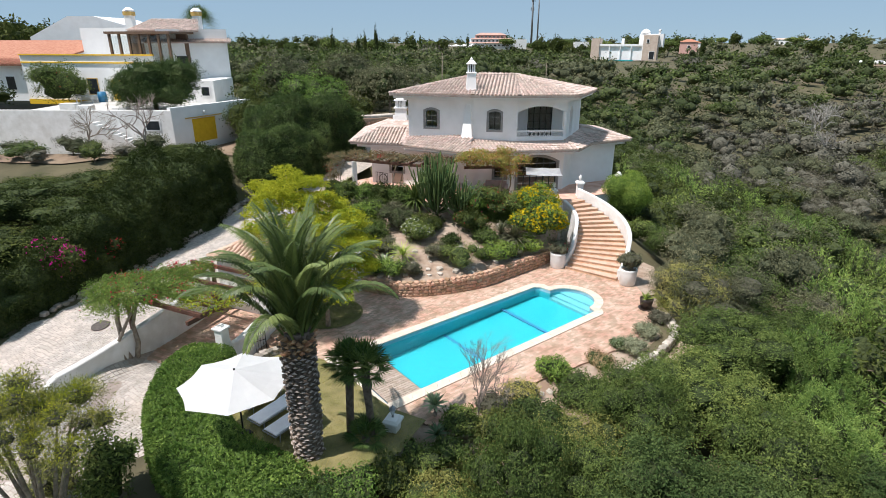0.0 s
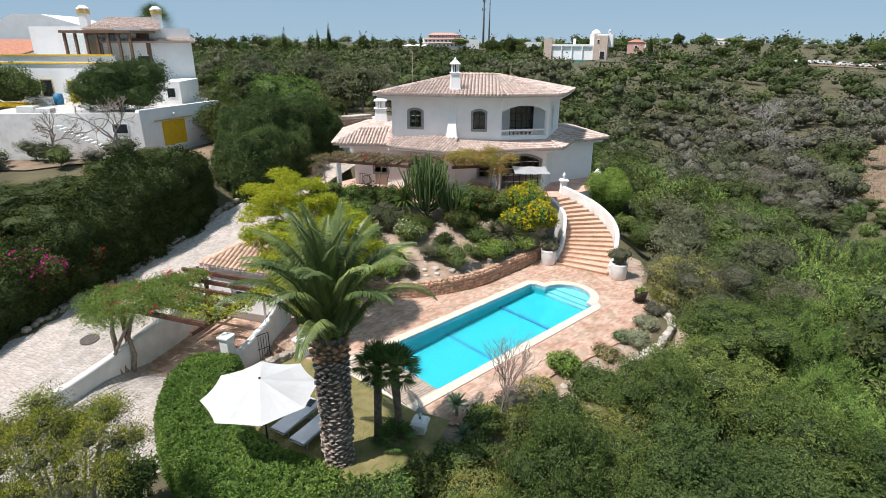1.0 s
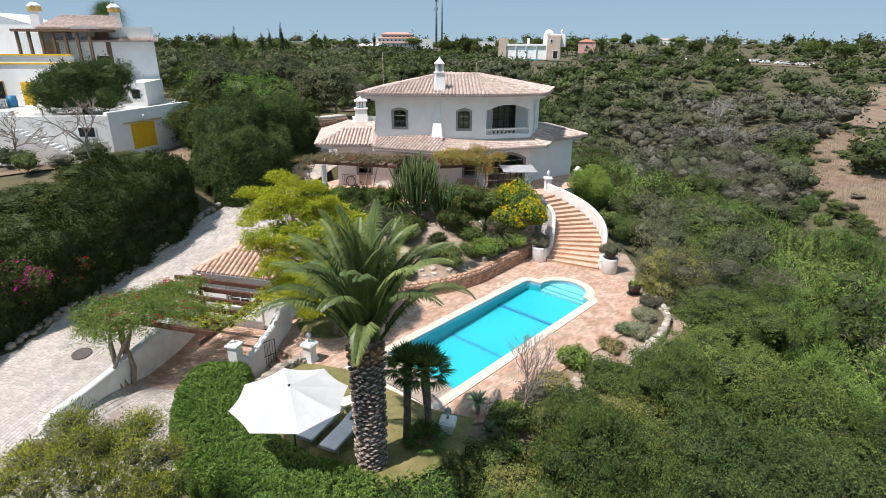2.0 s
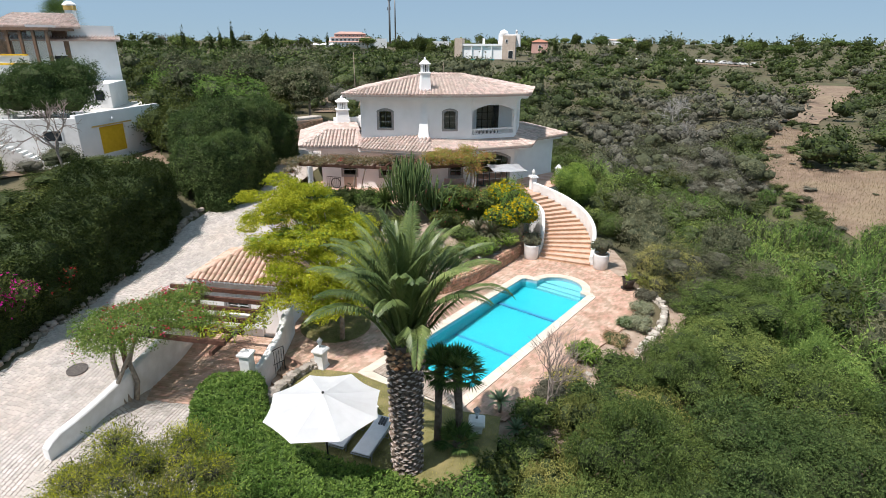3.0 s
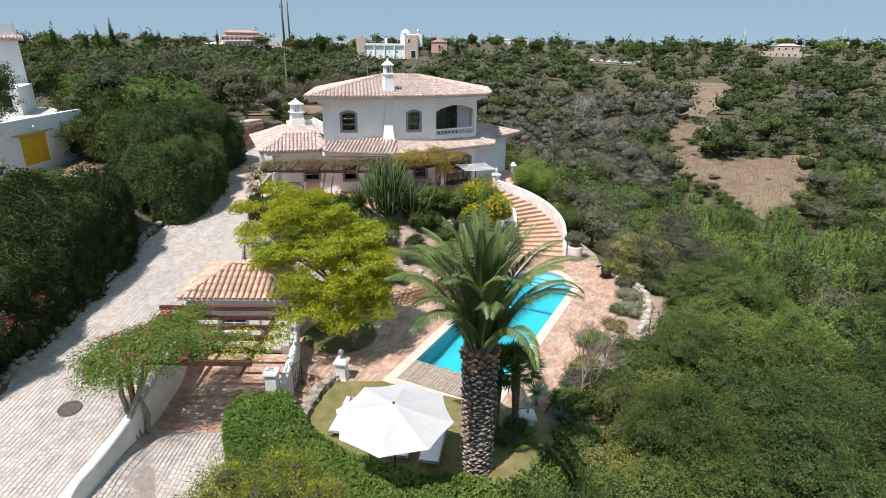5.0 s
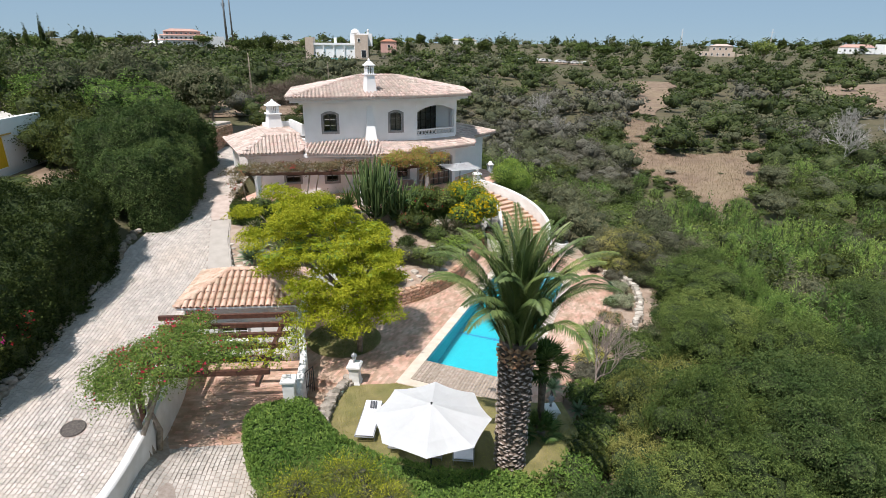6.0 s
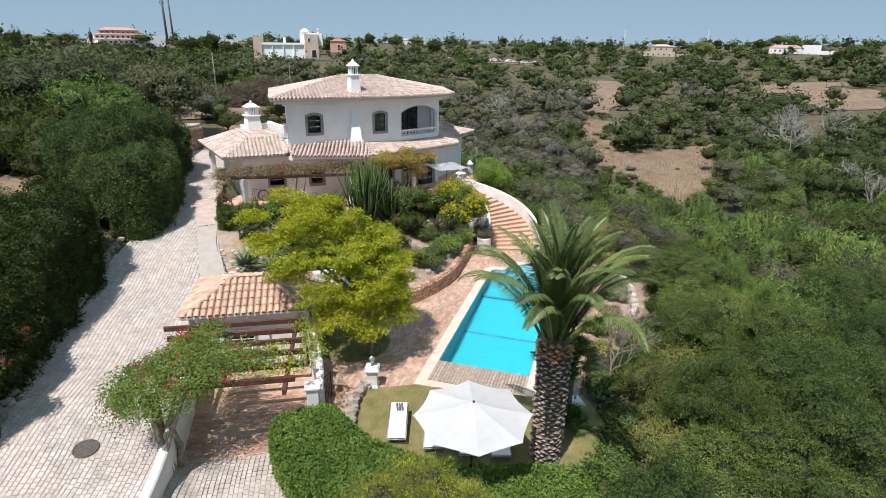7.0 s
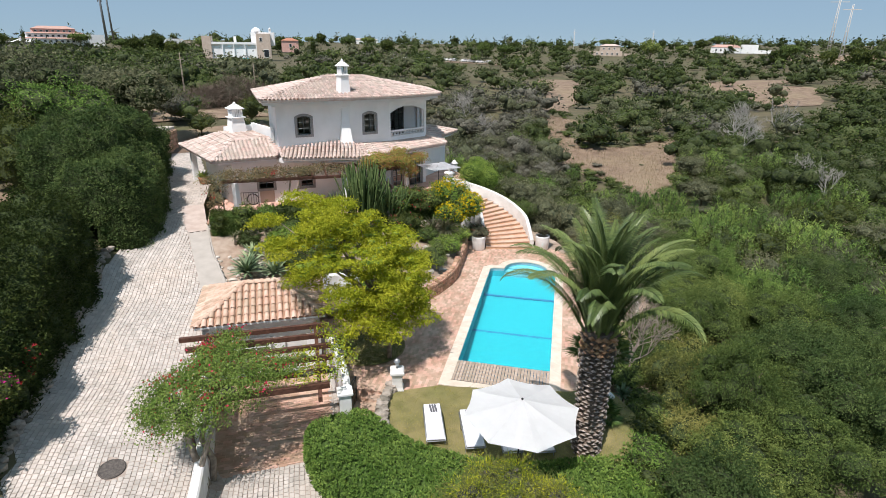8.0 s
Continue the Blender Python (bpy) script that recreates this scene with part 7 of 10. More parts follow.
# ---- palms and plants round the pool ----
def fan_palm(at, h, r, seed, label, n=26, group="fan palms by the pool"):
    th = thing("fan_palm", label, "palm tree", group, at=at)
    rng = np.random.default_rng(seed)
    lean = rng.uniform(-0.2, 0.2, 2)
    bm = bmesh.new()
    add_tube(bm, [(0, 0, -0.3), (lean[0] * 0.5, lean[1] * 0.5, h * 0.5), (lean[0], lean[1], h)], [0.14, 0.12, 0.15], 10)
    for v in bm.verts:
        v.co += Vector(rng.normal(size=3) * 0.012)
    part("trunk", bm, BARK_DARK, th)
    for i in range(n):
        a = i * 2.4
        u = (i + 0.5) / n
        e = radians(86 - 98 * u)
        d = np.array([math.cos(a) * math.cos(e), math.sin(a) * math.cos(e), math.sin(e)])
        base = np.array([lean[0], lean[1], h])
        hub = base + d * r * 0.55
        s = unit(np.cross(d, np.array([0.01, 0.02, 1.0])))
        w = np.cross(s, d)
        V = [base - s * 0.012, base + s * 0.012, hub + s * 0.012, hub - s * 0.012]
        F = [(0, 1, 2, 3)]
        for k in range(17):
            b = radians(-112 + 224 * k / 16)
            dd = unit(d * math.cos(b) + s * math.sin(b) + w * 0.12 * math.cos(2 * b))
            ll = r * 0.55 * (0.75 + 0.25 * math.cos(b)) * rng.uniform(0.9, 1.1)
            q = unit(np.cross(dd, w)) * 0.028
            tip = hub + dd * ll - np.array([0, 0, 0.10 * ll])
            b0 = len(V)
            V += [hub, hub + dd * ll * 0.55 + q, tip, hub + dd * ll * 0.55 - q]
            F.append((b0, b0 + 1, b0 + 2, b0 + 3))
        mesh_part("fan_leaf", grown(np.array(V), np.array(F)), LEAF_FAN, th)
    return th


fan_palm((-2.35, 15.35, 0.2), 3.0, 1.0, 3, "slender fan palm with dark pleated leaves by the pool", 34)
fan_palm((-3.15, 15.35, 0.2), 3.05, 0.92, 5, "slender fan palm with dark pleated leaves by the pool", 30)
fan_palm((-2.6, 14.9, 0.2), 0.5, 0.8, 7, "young fan palm growing at the foot of taller ones", 20)


def bare_tree(at, h, seed, label, spread=0.55, depth=5, r0=0.06, material=None, n0=4, rise=0.12):
    th = thing("bare_tree", label, "tree", at=at)
    rng = np.random.default_rng(seed)
    trunk, twigs = bmesh.new(), bmesh.new()

    def grow(p, d, ln, r, k):
        mid = p + d * ln * 0.5 + rng.normal(size=3) * ln * 0.05
        end = p + d * ln
        add_tube(trunk if k < 2 else twigs, [tuple(p), tuple(mid), tuple(end)], [r, r * 0.85, r * 0.7], 5 if k < 2 else 3, False)
        if k >= depth:
            return
        for j in range(n0 if k == 0 else (3 if rng.random() < 0.6 else 2)):
            nd = unit(d + rng.normal(size=3) * spread + np.array([0, 0, rise]))
            grow(end if j else mid * 0.4 + end * 0.6, nd, ln * rng.uniform(0.6, 0.85), r * 0.68, k + 1)

    grow(np.zeros(3), np.array([0, 0, 1.0]), h * 0.27, r0, 0)
    part("trunk", trunk, material or TWIG, th)
    tagged(part("twig_growth", twigs, material or TWIG, th), kind="stuff")
    return th


bare_tree((1.3, 16.4, -0.2), 4.3, 8, "leafless pinkish-grey small tree by the pool edge", 0.42, 6, 0.05, None, 5, 0.28)
bare_tree((-27.0, 42.5, 5.0), 4.4, 5, "leafless grey tree in front of the white garage", 0.55, 5, 0.08, BARK)
bare_tree((-21.6, 40.2, float(land(-21.6, 40.2)) - 0.1), 6.4, 6, "leafless reddish tree in front of the white garage", 0.55, 5, 0.09, TWIG)


def rosette(at, n, r, w, seed, name, label, leaf, e0=80, e1=5, curve=0.35, stem=0.0, group="", category="succulent"):
    """A plant of stiff pointed leaves from one centre."""
    th = thing(name, label, category, group, at=at)
    rng = np.random.default_rng(seed)
    if stem:
        part("stem", tube([(0, 0, -0.2), (0.03, 0, stem)], [0.07, 0.06], 7), BARK, th)
    V, F = [], []
    for i in range(n):
        a = i * 2.4 + rng.uniform(-0.2, 0.2)
        e = radians(e0 + (e1 - e0) * i / n + rng.uniform(-5, 5))
        ln = r * rng.uniform(0.8, 1.1)
        o = np.array([math.cos(a), math.sin(a), 0])
        s = np.array([-math.sin(a), math.cos(a), 0])
        p = np.array([0, 0, stem])
        b = len(V)
        for k, ww in ((0, 0.7), (1, 1.0), (2, 0.75), (3, 0.06)):
            ek = e - curve * k
            V += [p - s * w * ww / 2, p + s * w * ww / 2]
            p = p + (o * math.cos(ek) + np.array([0, 0, math.sin(ek)])) * ln / 3
        for k in range(3):
            F.append((b + 2 * k, b + 2 * k + 1, b + 2 * k + 3, b + 2 * k + 2))
    mesh_part("leaves", grown(np.array(V), np.array(F)), leaf, th)
    return th


def bush(at, R, H, seed, name, label, leaf, density=200, length=0.09, width=0.045, core=None, flower=None, n_flower=0, category="shrub", lobes=7, fsize=0.09, **kw):
    """A garden shrub, with flowers over it where it has them."""
    th = thing(name, label, category, at=at)
    rng = np.random.default_rng(seed)
    lob = lobes_round(rng, R * 1.2, H * 1.08, lobes, kw.pop("flat", 0.8), kw.pop("base", 0.0))
    me = crown_mesh(lob, rng, density, length * 1.2, width * 1.3, floor=-0.5, **kw)
    me.materials.append(leaf)
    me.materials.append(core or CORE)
    mesh_part("foliage", me, None, th)
    if flower:
        V, F = [], []
        lob = np.array(lob)
        pick = lob[rng.integers(len(lob), size=n_flower)]
        d = unit(rng.normal(size=(n_flower, 3)))
        d[:, 2] = np.abs(d[:, 2]) * rng.choice([1, 1, -0.5], n_flower)
        p = pick[:, :3] + d * pick[:, 3:] * rng.uniform(0.95, 1.12, (n_flower, 1))
        v1, f1 = leaf_quads(p, d, fsize, fsize * 0.8, rng, 0.5, 1.5)
        v2, f2 = leaf_quads(p, d, fsize, fsize * 0.8, rng, 0.5, 1.5)
        me = grown(np.concatenate([v1, v2]), np.concatenate([f1, f2 + len(v1)]))
        tagged(mesh_part("blossom", me, flower, th), kind="stuff")
    return th


def on_bank(x, y):
    return (x, y, slope_z(x, y) - 0.05)


# planted bank
bush(on_bank(0.95, 29.3), 1.05, 1.35, 40, "rounded_shrub", "dense rounded dark green shrub on the bank", LEAF_GREEN, 320, 0.08, 0.022, lobes=5)
bush(on_bank(-3.75, 28.75), 0.62, 0.95, 41, "rounded_shrub", "small bright green bush above the stone wall", LEAF_HEDGE, 300, 0.08, 0.045, lobes=5)
bush(on_bank(-2.75, 28.45), 0.62, 0.9, 42, "rounded_shrub", "small bright green bush above the stone wall", LEAF_HEDGE, 300, 0.08, 0.045, lobes=5)
bush(on_bank(-1.75, 28.55), 0.6, 0.7, 43, "lavender_bush", "grey-green lavender mound on the bank", LEAF_OLIVE, 320, 0.11, 0.02, core=CORE_GREY, lobes=5)
bush(on_bank(-0.3, 30.2), 0.75, 0.85, 44, "lavender_bush", "grey-green lavender mound on the bank", LEAF_OLIVE, 320, 0.11, 0.02, core=CORE_GREY, lobes=5)
bush(on_bank(3.3, 30.6), 0.85, 0.85, 45, "leafy_shrub", "fresh yellow-green leafy shrub on the bank", LEAF_BRIGHT, 260, 0.09, 0.04)
bush(on_bank(2.3, 30.3), 0.5, 0.6, 46, "leafy_shrub", "low dark green shrub on the bank", LEAF_GREEN, 300, 0.08, 0.04)
bush(on_bank(-1.5, 31.8), 0.9, 1.2, 47, "oleander_shrub", "shrub with clusters of small white flowers", LEAF_GREEN, 240, 0.10, 0.04, flower=PETAL_WHITE, n_flower=260, fsize=0.08)
bush(on_bank(-2.9, 33.4), 1.05, 1.5, 48, "rounded_shrub", "large rounded grey-green shrub on the bank", LEAF_OLIVE, 300, 0.09, 0.035, lobes=5)
bush(on_bank(-4.3, 32.2), 0.9, 1.1, 49, "leafy_shrub", "leafy mid-green shrub on the bank", LEAF_GREEN, 240, 0.10, 0.05)
bush(on_bank(-5.4, 34.4), 1.1, 1.3, 50, "leafy_shrub", "leafy mid-green shrub on the bank", LEAF_BRIGHT, 220, 0.11, 0.05)
bush(on_bank(-1.0, 33.0), 0.9, 1.0, 51, "leafy_shrub", "low dark green shrub below the cactus", LEAF_DARK, 240, 0.10, 0.05)
bush(on_bank(1.6, 32.8), 1.0, 1.3, 52, "leafy_shrub", "dark green shrub with a few red flowers", LEAF_DARK, 220, 0.10, 0.05, flower=PETAL_RED, n_flower=40)
bush(on_bank(5.2, 31.8), 0.7, 0.9, 53, "leafy_shrub", "low fresh green shrub by the stair", LEAF_BRIGHT, 220, 0.10, 0.05)
bush((6.0, 32.9, 1.1), 1.5, 3.4, 54, "trumpet_bush", "tall bush covered in bright yellow flowers", LEAF_BRIGHT, 200, 0.11, 0.045, flower=PETAL_YELLOW, n_flower=1500, lobes=12, fsize=0.15)
rosette(on_bank(4.4, 32.0), 120, 1.25, 0.075, 55, "yucca", "dense grey-green yucca with sword leaves", LEAF_OLIVE, 85, -25, 0.28, 0.5, category="shrub")
rosette(on_bank(3.6, 32.3), 80, 1.05, 0.07, 56, "yucca", "dense grey-green yucca with sword leaves", LEAF_OLIVE, 85, -25, 0.28, 0.35, category="shrub")
rosette(on_bank(-1.8, 35.0), 110, 1.5, 0.08, 57, "yucca", "tall green yucca behind the cactus", LEAF_GREEN, 85, -20, 0.2, 1.1, category="shrub")
rosette(on_bank(-3.4, 29.7), 30, 0.75, 0.13, 58, "agave", "blue-grey agave rosette on the bank", LEAF_AGAVE, 75, 10, 0.2, 0.1)
rosette(on_bank(-2.3, 29.7), 70, 1.2, 0.05, 59, "cycad", "bright green cycad with arching leaves", LEAF_BRIGHT, 70, 0, 0.35, 0.45, category="shrub")
rosette(on_bank(-8.3, 32.9), 44, 1.05, 0.17, 60, "agave", "broad-leaved blue-green agave beside the drive", LEAF_AGAVE, 80, 5, 0.2, 0.75)
rosette(on_bank(-7.9, 33.5), 40, 1.0, 0.17, 61, "agave", "broad-leaved blue-green agave beside the drive", LEAF_AGAVE, 80, 5, 0.2, 0.5)
rosette(on_bank(-7.0, 32.5), 44, 1.0, 0.16, 62, "agave", "broad-leaved blue-green agave beside the drive", LEAF_AGAVE, 80, 5, 0.2, 0.45)
rosette(on_bank(-7.2, 34.8), 36, 0.9, 0.13, 63, "agave", "green agave on the stony bank", LEAF_AGAVE, 80, 5, 0.2, 0.2)
for k in range(9):
    x = -7.5 + 0.33 * k
    y = 36.5 - 0.05 * k + 0.2 * math.sin(k * 2.1)
    rosette((x, y, slope_z(x, y) + 0.1), 22, 0.48, 0.06, 70 + k, "aloe", "spiky dark aloe below the terrace hedge", LEAF_OLIVE, 80, -10, 0.3, 0.35, "aloes below the hedge")


def candelabra(at, n, h, seed, label):
    th = thing("candelabra_cactus", label, "cactus", at=at)
    rng = np.random.default_rng(seed)
    part("trunk", tube([(0, 0, -0.3), (0, 0.02, h * 0.35)], [0.11, 0.10], 8), BARK, th)
    for k in range(n):
        a = k * 2.4
        r = 0.10 + 1.0 * math.sqrt(k / n) * rng.uniform(0.7, 1.1)
        z0 = h * rng.uniform(0.15, 0.6)
        top = max(z0 + 0.5, h * (1.0 - 0.22 * (k / n)) * rng.uniform(0.72, 1.03))
        out = rng.uniform(1.1, 1.75)
        pts = [(0, 0, z0 - 0.25), (r * 0.6 * math.cos(a), r * 0.6 * math.sin(a), z0), (r * math.cos(a), r * math.sin(a), z0 + 0.4), (r * out * math.cos(a), r * out * math.sin(a), top - 0.1), (r * out * math.cos(a), r * out * math.sin(a), top)]
        bm = bmesh.new()
        add_tube(bm, pts, [0.030, 0.038, 0.043, 0.039, 0.012], 5)
        part("stem", bm, CACTUS, th)
    return th


candelabra(on_bank(-0.4, 34.0), 150, 4.6, 5, "tall many-stemmed candelabra cactus on the bank")
candelabra(on_bank(1.1, 33.6), 40, 3.2, 6, "smaller candelabra cactus on the bank")

# hedges along the terrace edge
clipped_hedge(spline([(1.0, 34.7), (3.0, 34.2), (5.2, 33.9), (6.4, 34.3)], 12), 0.95, lambda t: 1.8, lambda t: TERR_Z + 0.75 + 0.08 * math.sin(9 * t), "terrace_hedge", "dark green hedge with red flowers along the terrace", LEAF_GREEN, 420, 0.11, 0.065)
clipped_hedge(spline([(-8.1, 38.3), (-6.4, 37.5), (-4.2, 36.7), (-1.6, 35.8)], 12), 0.8, lambda t: 1.5, lambda t: TERR_Z + 0.75 + 0.10 * math.sin(11 * t), "terrace_hedge", "leafy green hedge along the terrace edge", LEAF_GREEN, 420, 0.09, 0.05)
bush((3.0, 34.0, TERR_Z + 0.4), 0.9, 0.9, 80, "red_flowering_shrub", "low shrub with red flowers in the terrace hedge", LEAF_GREEN, 180, 0.09, 0.05, flower=PETAL_RED, n_flower=60)

# vines over the house pergola
def vine(name, label, boxes, seed, leaf, extra, flower=None, nf=0, trunk=None, dens=90, size=0.11):
    th = thing(name, label, "climber")
    rng = np.random.default_rng(seed)
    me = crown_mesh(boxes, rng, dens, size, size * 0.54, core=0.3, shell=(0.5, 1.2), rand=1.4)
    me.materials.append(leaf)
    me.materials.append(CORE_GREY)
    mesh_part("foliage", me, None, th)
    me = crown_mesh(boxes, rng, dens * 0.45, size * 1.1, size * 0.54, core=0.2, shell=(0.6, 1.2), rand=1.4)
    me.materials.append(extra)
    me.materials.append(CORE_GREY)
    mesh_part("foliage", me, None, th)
    if flower:
        b = np.array(boxes)
        pick = b[rng.integers(len(b), size=nf)]
        d = unit(rng.normal(size=(nf, 3)))
        d[:, 2] = np.abs(d[:, 2])
        p = pick[:, :3] + d * pick[:, 3:] * 1.05
        near = rng.integers(max(1, nf // 16), size=nf)
        p = p[near] + rng.normal(size=(nf, 3)) * np.array([0.22, 0.22, 0.10])
        v, f = leaf_quads(p, d, 0.10, 0.08, rng, 0.5, 1.4)
        tagged(mesh_part("blossom", grown(v, f), flower, th), kind="stuff")
    if trunk:
        for line, r in trunk:
            part("trunk", tube(line, r, 6), BARK, th)
    return th


vb = []
vr = random.Random(4)
for k in range(16):
    t = k / 15
    vb.append((-7.4 + 7.6 * t + vr.uniform(-0.2, 0.2), 39.0 - 2.0 * t + vr.uniform(-0.1, 1.0), TERR_Z + 2.55 + vr.uniform(-0.12, 0.12), 0.7, 0.65, 0.24))
vb += [(-7.5, 38.6, TERR_Z + 2.0, 0.6, 0.45, 0.5), (-7.7, 38.3, TERR_Z + 1.3, 0.5, 0.4, 0.5), (-3.4, 38.0, TERR_Z + 2.3, 0.5, 0.4, 0.3)]
vine("bougainvillea", "sparse rusty bougainvillea trained over the house pergola", vb, 6, VINE_RUST, LEAF_OLIVE, PETAL_RED, 60,
     [([(-3.3, 37.7, TERR_Z), (-3.5, 37.8, TERR_Z + 1.0), (-3.2, 37.9, TERR_Z + 2.3)], 0.05), ([(-3.1, 37.7, TERR_Z), (-2.9, 37.8, TERR_Z + 1.2), (-2.6, 37.9, TERR_Z + 2.3)], 0.04), ([(-7.2, 38.4, TERR_Z), (-7.3, 38.5, TERR_Z + 2.2)], 0.04)], 130)
vb = []
for k in range(12):
    vb.append((1.4 + 3.7 * vr.random(), 35.5 + 1.2 * vr.random(), TERR_Z + 2.75 + vr.uniform(-0.1, 0.5), 0.65, 0.55, 0.34))
vb += [(4.4, 35.9, TERR_Z + 2.1, 0.6, 0.5, 0.5)]
vine("climbing_vine", "rust and green climbing vine over the terrace pergola", vb, 9, VINE_ORANGE, LEAF_BRIGHT, None, 0,
     [([(4.0, 36.0, TERR_Z), (3.8, 36.0, TERR_Z + 1.0), (4.2, 36.0, TERR_Z + 2.4)], 0.05), ([(4.1, 36.0, TERR_Z), (4.5, 36.0, TERR_Z + 1.2), (4.4, 36.0, TERR_Z + 2.4)], 0.045)], 240)

# bougainvillea over the timber pergola
bl = [(-14.5, 22.0, 2.3, 1.1, 1.0, 0.65), (-13.9, 23.2, 2.45, 1.1, 0.95, 0.6), (-13.2, 21.9, 2.6, 1.1, 0.9, 0.55), (-12.3, 22.9, 2.65, 1.1, 0.8, 0.5), (-11.4, 22.2, 2.6, 0.9, 0.7, 0.35), (-12.6, 24.4, 2.6, 0.8, 0.7, 0.4),
      (-11.9, 25.2, 2.6, 0.6, 0.5, 0.3), (-14.7, 22.4, 2.7, 0.9, 0.9, 0.5), (-13.6, 22.4, 2.9, 0.9, 0.8, 0.45), (-12.9, 23.6, 2.8, 0.8, 0.7, 0.35), (-15.1, 22.8, 2.1, 0.5, 0.5, 0.35)]
vine("bougainvillea_tree", "twisted-trunk bougainvillea with red bracts spreading over the pergola", bl, 12, LEAF_HEDGE, LEAF_GREEN, PETAL_RED, 560,
     [([(-14.1, 21.85, -0.9), (-14.35, 21.8, 0.3), (-14.5, 22.0, 1.4), (-14.4, 22.1, 2.2)], [0.13, 0.11, 0.10, 0.05]), ([(-14.05, 22.0, -0.9), (-13.85, 22.1, 0.2), (-14.05, 22.3, 1.0), (-13.6, 22.4, 2.4)], [0.12, 0.11, 0.09, 0.05]),
      ([(-14.2, 21.7, -0.9), (-14.45, 21.5, 0.4), (-14.0, 21.7, 1.3), (-13.4, 21.9, 2.4)], [0.10, 0.09, 0.08, 0.04])], 480, 0.085)
bl = [(-10.6, 21.5, 2.45, 0.8, 0.5, 0.25), (-9.8, 21.3, 2.4, 0.7, 0.5, 0.25), (-9.0, 22.0, 2.45, 0.5, 0.7, 0.25), (-8.7, 23.0, 2.4, 0.4, 0.6, 0.25), (-10.2, 22.6, 2.5, 0.5, 0.4, 0.2), (-8.6, 24.0, 2.4, 0.35, 0.5, 0.25)]
vine("pergola_climber", "light green climber threading the pergola beams", bl, 13, LEAF_LIME, LEAF_BRIGHT, PETAL_RED, 30)

# beds at the pool's open side
def bed_z(x, y):
    return -0.10 - 0.10 * max(0.0, off_poly(DECK, x, y) - 0.6)


patch("planting_bed", [(-1.4, 16.9), (1.8, 18.3), (4.2, 19.8), (6.4, 21.1), (8.5, 22.6), (10.0, 24.3), (10.6, 25.6), (10.9, 27.3), (13.2, 28.5), (13.0, 25.0), (12.2, 22.2), (9.8, 19.6), (6.0, 17.4), (2.6, 15.4), (-0.4, 14.2)], 0.0, SOIL,
      "dry soil bed with stones along the paving edge", "garden bed", 14, bed_z)
bush((9.55, 23.1, -0.1), 0.55, 0.62, 90, "grey_bush", "silvery grey-green bush in the stone-edged bed", LEAF_SILVER, 420, 0.08, 0.026, core=CORE_SILVER)
bush((8.5, 21.7, -0.1), 0.55, 0.6, 91, "grey_bush", "silvery grey-green bush in the stone-edged bed", LEAF_SILVER, 420, 0.08, 0.026, core=CORE_SILVER)
bush((10.6, 24.4, -0.1), 0.55, 0.6, 92, "dry_bush", "dry reddish-brown low bush", LEAF_GREY, 260, 0.09, 0.025, core=CORE_GREY)
bush((7.9, 22.0, -0.1), 0.4, 0.5, 93, "euphorbia_mound", "small blue-green spiky mound", LEAF_AGAVE, 320, 0.09, 0.02)
bush((6.8, 20.9, -0.15), 0.6, 0.35, 94, "red_succulent", "low mat of red-brown succulents", VINE_RUST, 320, 0.07, 0.03)
bush((4.5, 19.7, -0.15), 0.65, 0.9, 95, "leafy_shrub", "fresh green broad-leaved bush at the paving edge", LEAF_HEDGE, 200, 0.13, 0.05)
bush((3.0, 18.2, -0.15), 0.7, 0.6, 96, "dry_bush", "dry straw-coloured low bush", LEAF_STRAW, 260, 0.10, 0.025, core=CORE_GREY)
bush((1.8, 17.3, -0.15), 0.7, 0.7, 97, "dry_bush", "dry reddish-brown low bush", LEAF_GREY, 260, 0.10, 0.025, core=CORE_GREY)
bush((0.6, 16.2, 0.0), 0.7, 0.8, 98, "leafy_shrub", "mixed green undergrowth at the paving edge", LEAF_GREEN, 240, 0.10, 0.05)
for k, (x, y, r, h) in enumerate(((3.4, 16.8, 1.0, 0.9), (5.4, 18.0, 1.05, 0.95), (7.7, 18.3, 1.0, 0.8), (9.7, 19.4, 0.95, 0.8), (11.6, 20.8, 1.0, 0.8), (12.25, 23.3, 0.9, 0.9), (6.2, 18.6, 0.6, 0.6), (2.0, 16.0, 0.8, 0.9))):
    bush((x, y, bed_z(x, y) - 0.1), r, h, 200 + k, "wild_shrub", "low wild shrub spilling over the bed edge", (LEAF_CAROB, LEAF_GREEN, LEAF_OLIVE)[k % 3], 240, 0.09, 0.04, core=CORE_DEEP)
for k, (x, y, z, r, h) in enumerate(((-0.7, 14.4, -0.15, 0.65, 0.7), (-1.7, 13.6, -0.15, 0.75, 0.75), (-2.9, 13.1, -0.1, 0.85, 0.85), (0.2, 14.9, -0.2, 0.65, 0.75), (-3.9, 12.9, -0.1, 0.7, 0.8), (-4.6, 12.9, 0.0, 0.7, 0.8))):
    bush((x, y, z), r, h, 230 + k, "wild_shrub", "low wild shrub spilling over the lawn edge", (LEAF_GREEN, LEAF_DARK, LEAF_HEDGE)[k % 3], 190, 0.10, 0.045)
rosette((-0.3, 17.1, 0.0), 30, 0.6, 0.12, 99, "agave", "pale green agave on a short stem by the pool", LEAF_AGAVE, 80, 5, 0.2, 0.45)
rosette((0.4, 16.7, 0.0), 26, 0.5, 0.10, 100, "agave", "pale green agave on a short stem by the pool", LEAF_AGAVE, 80, 5, 0.2, 0.25)
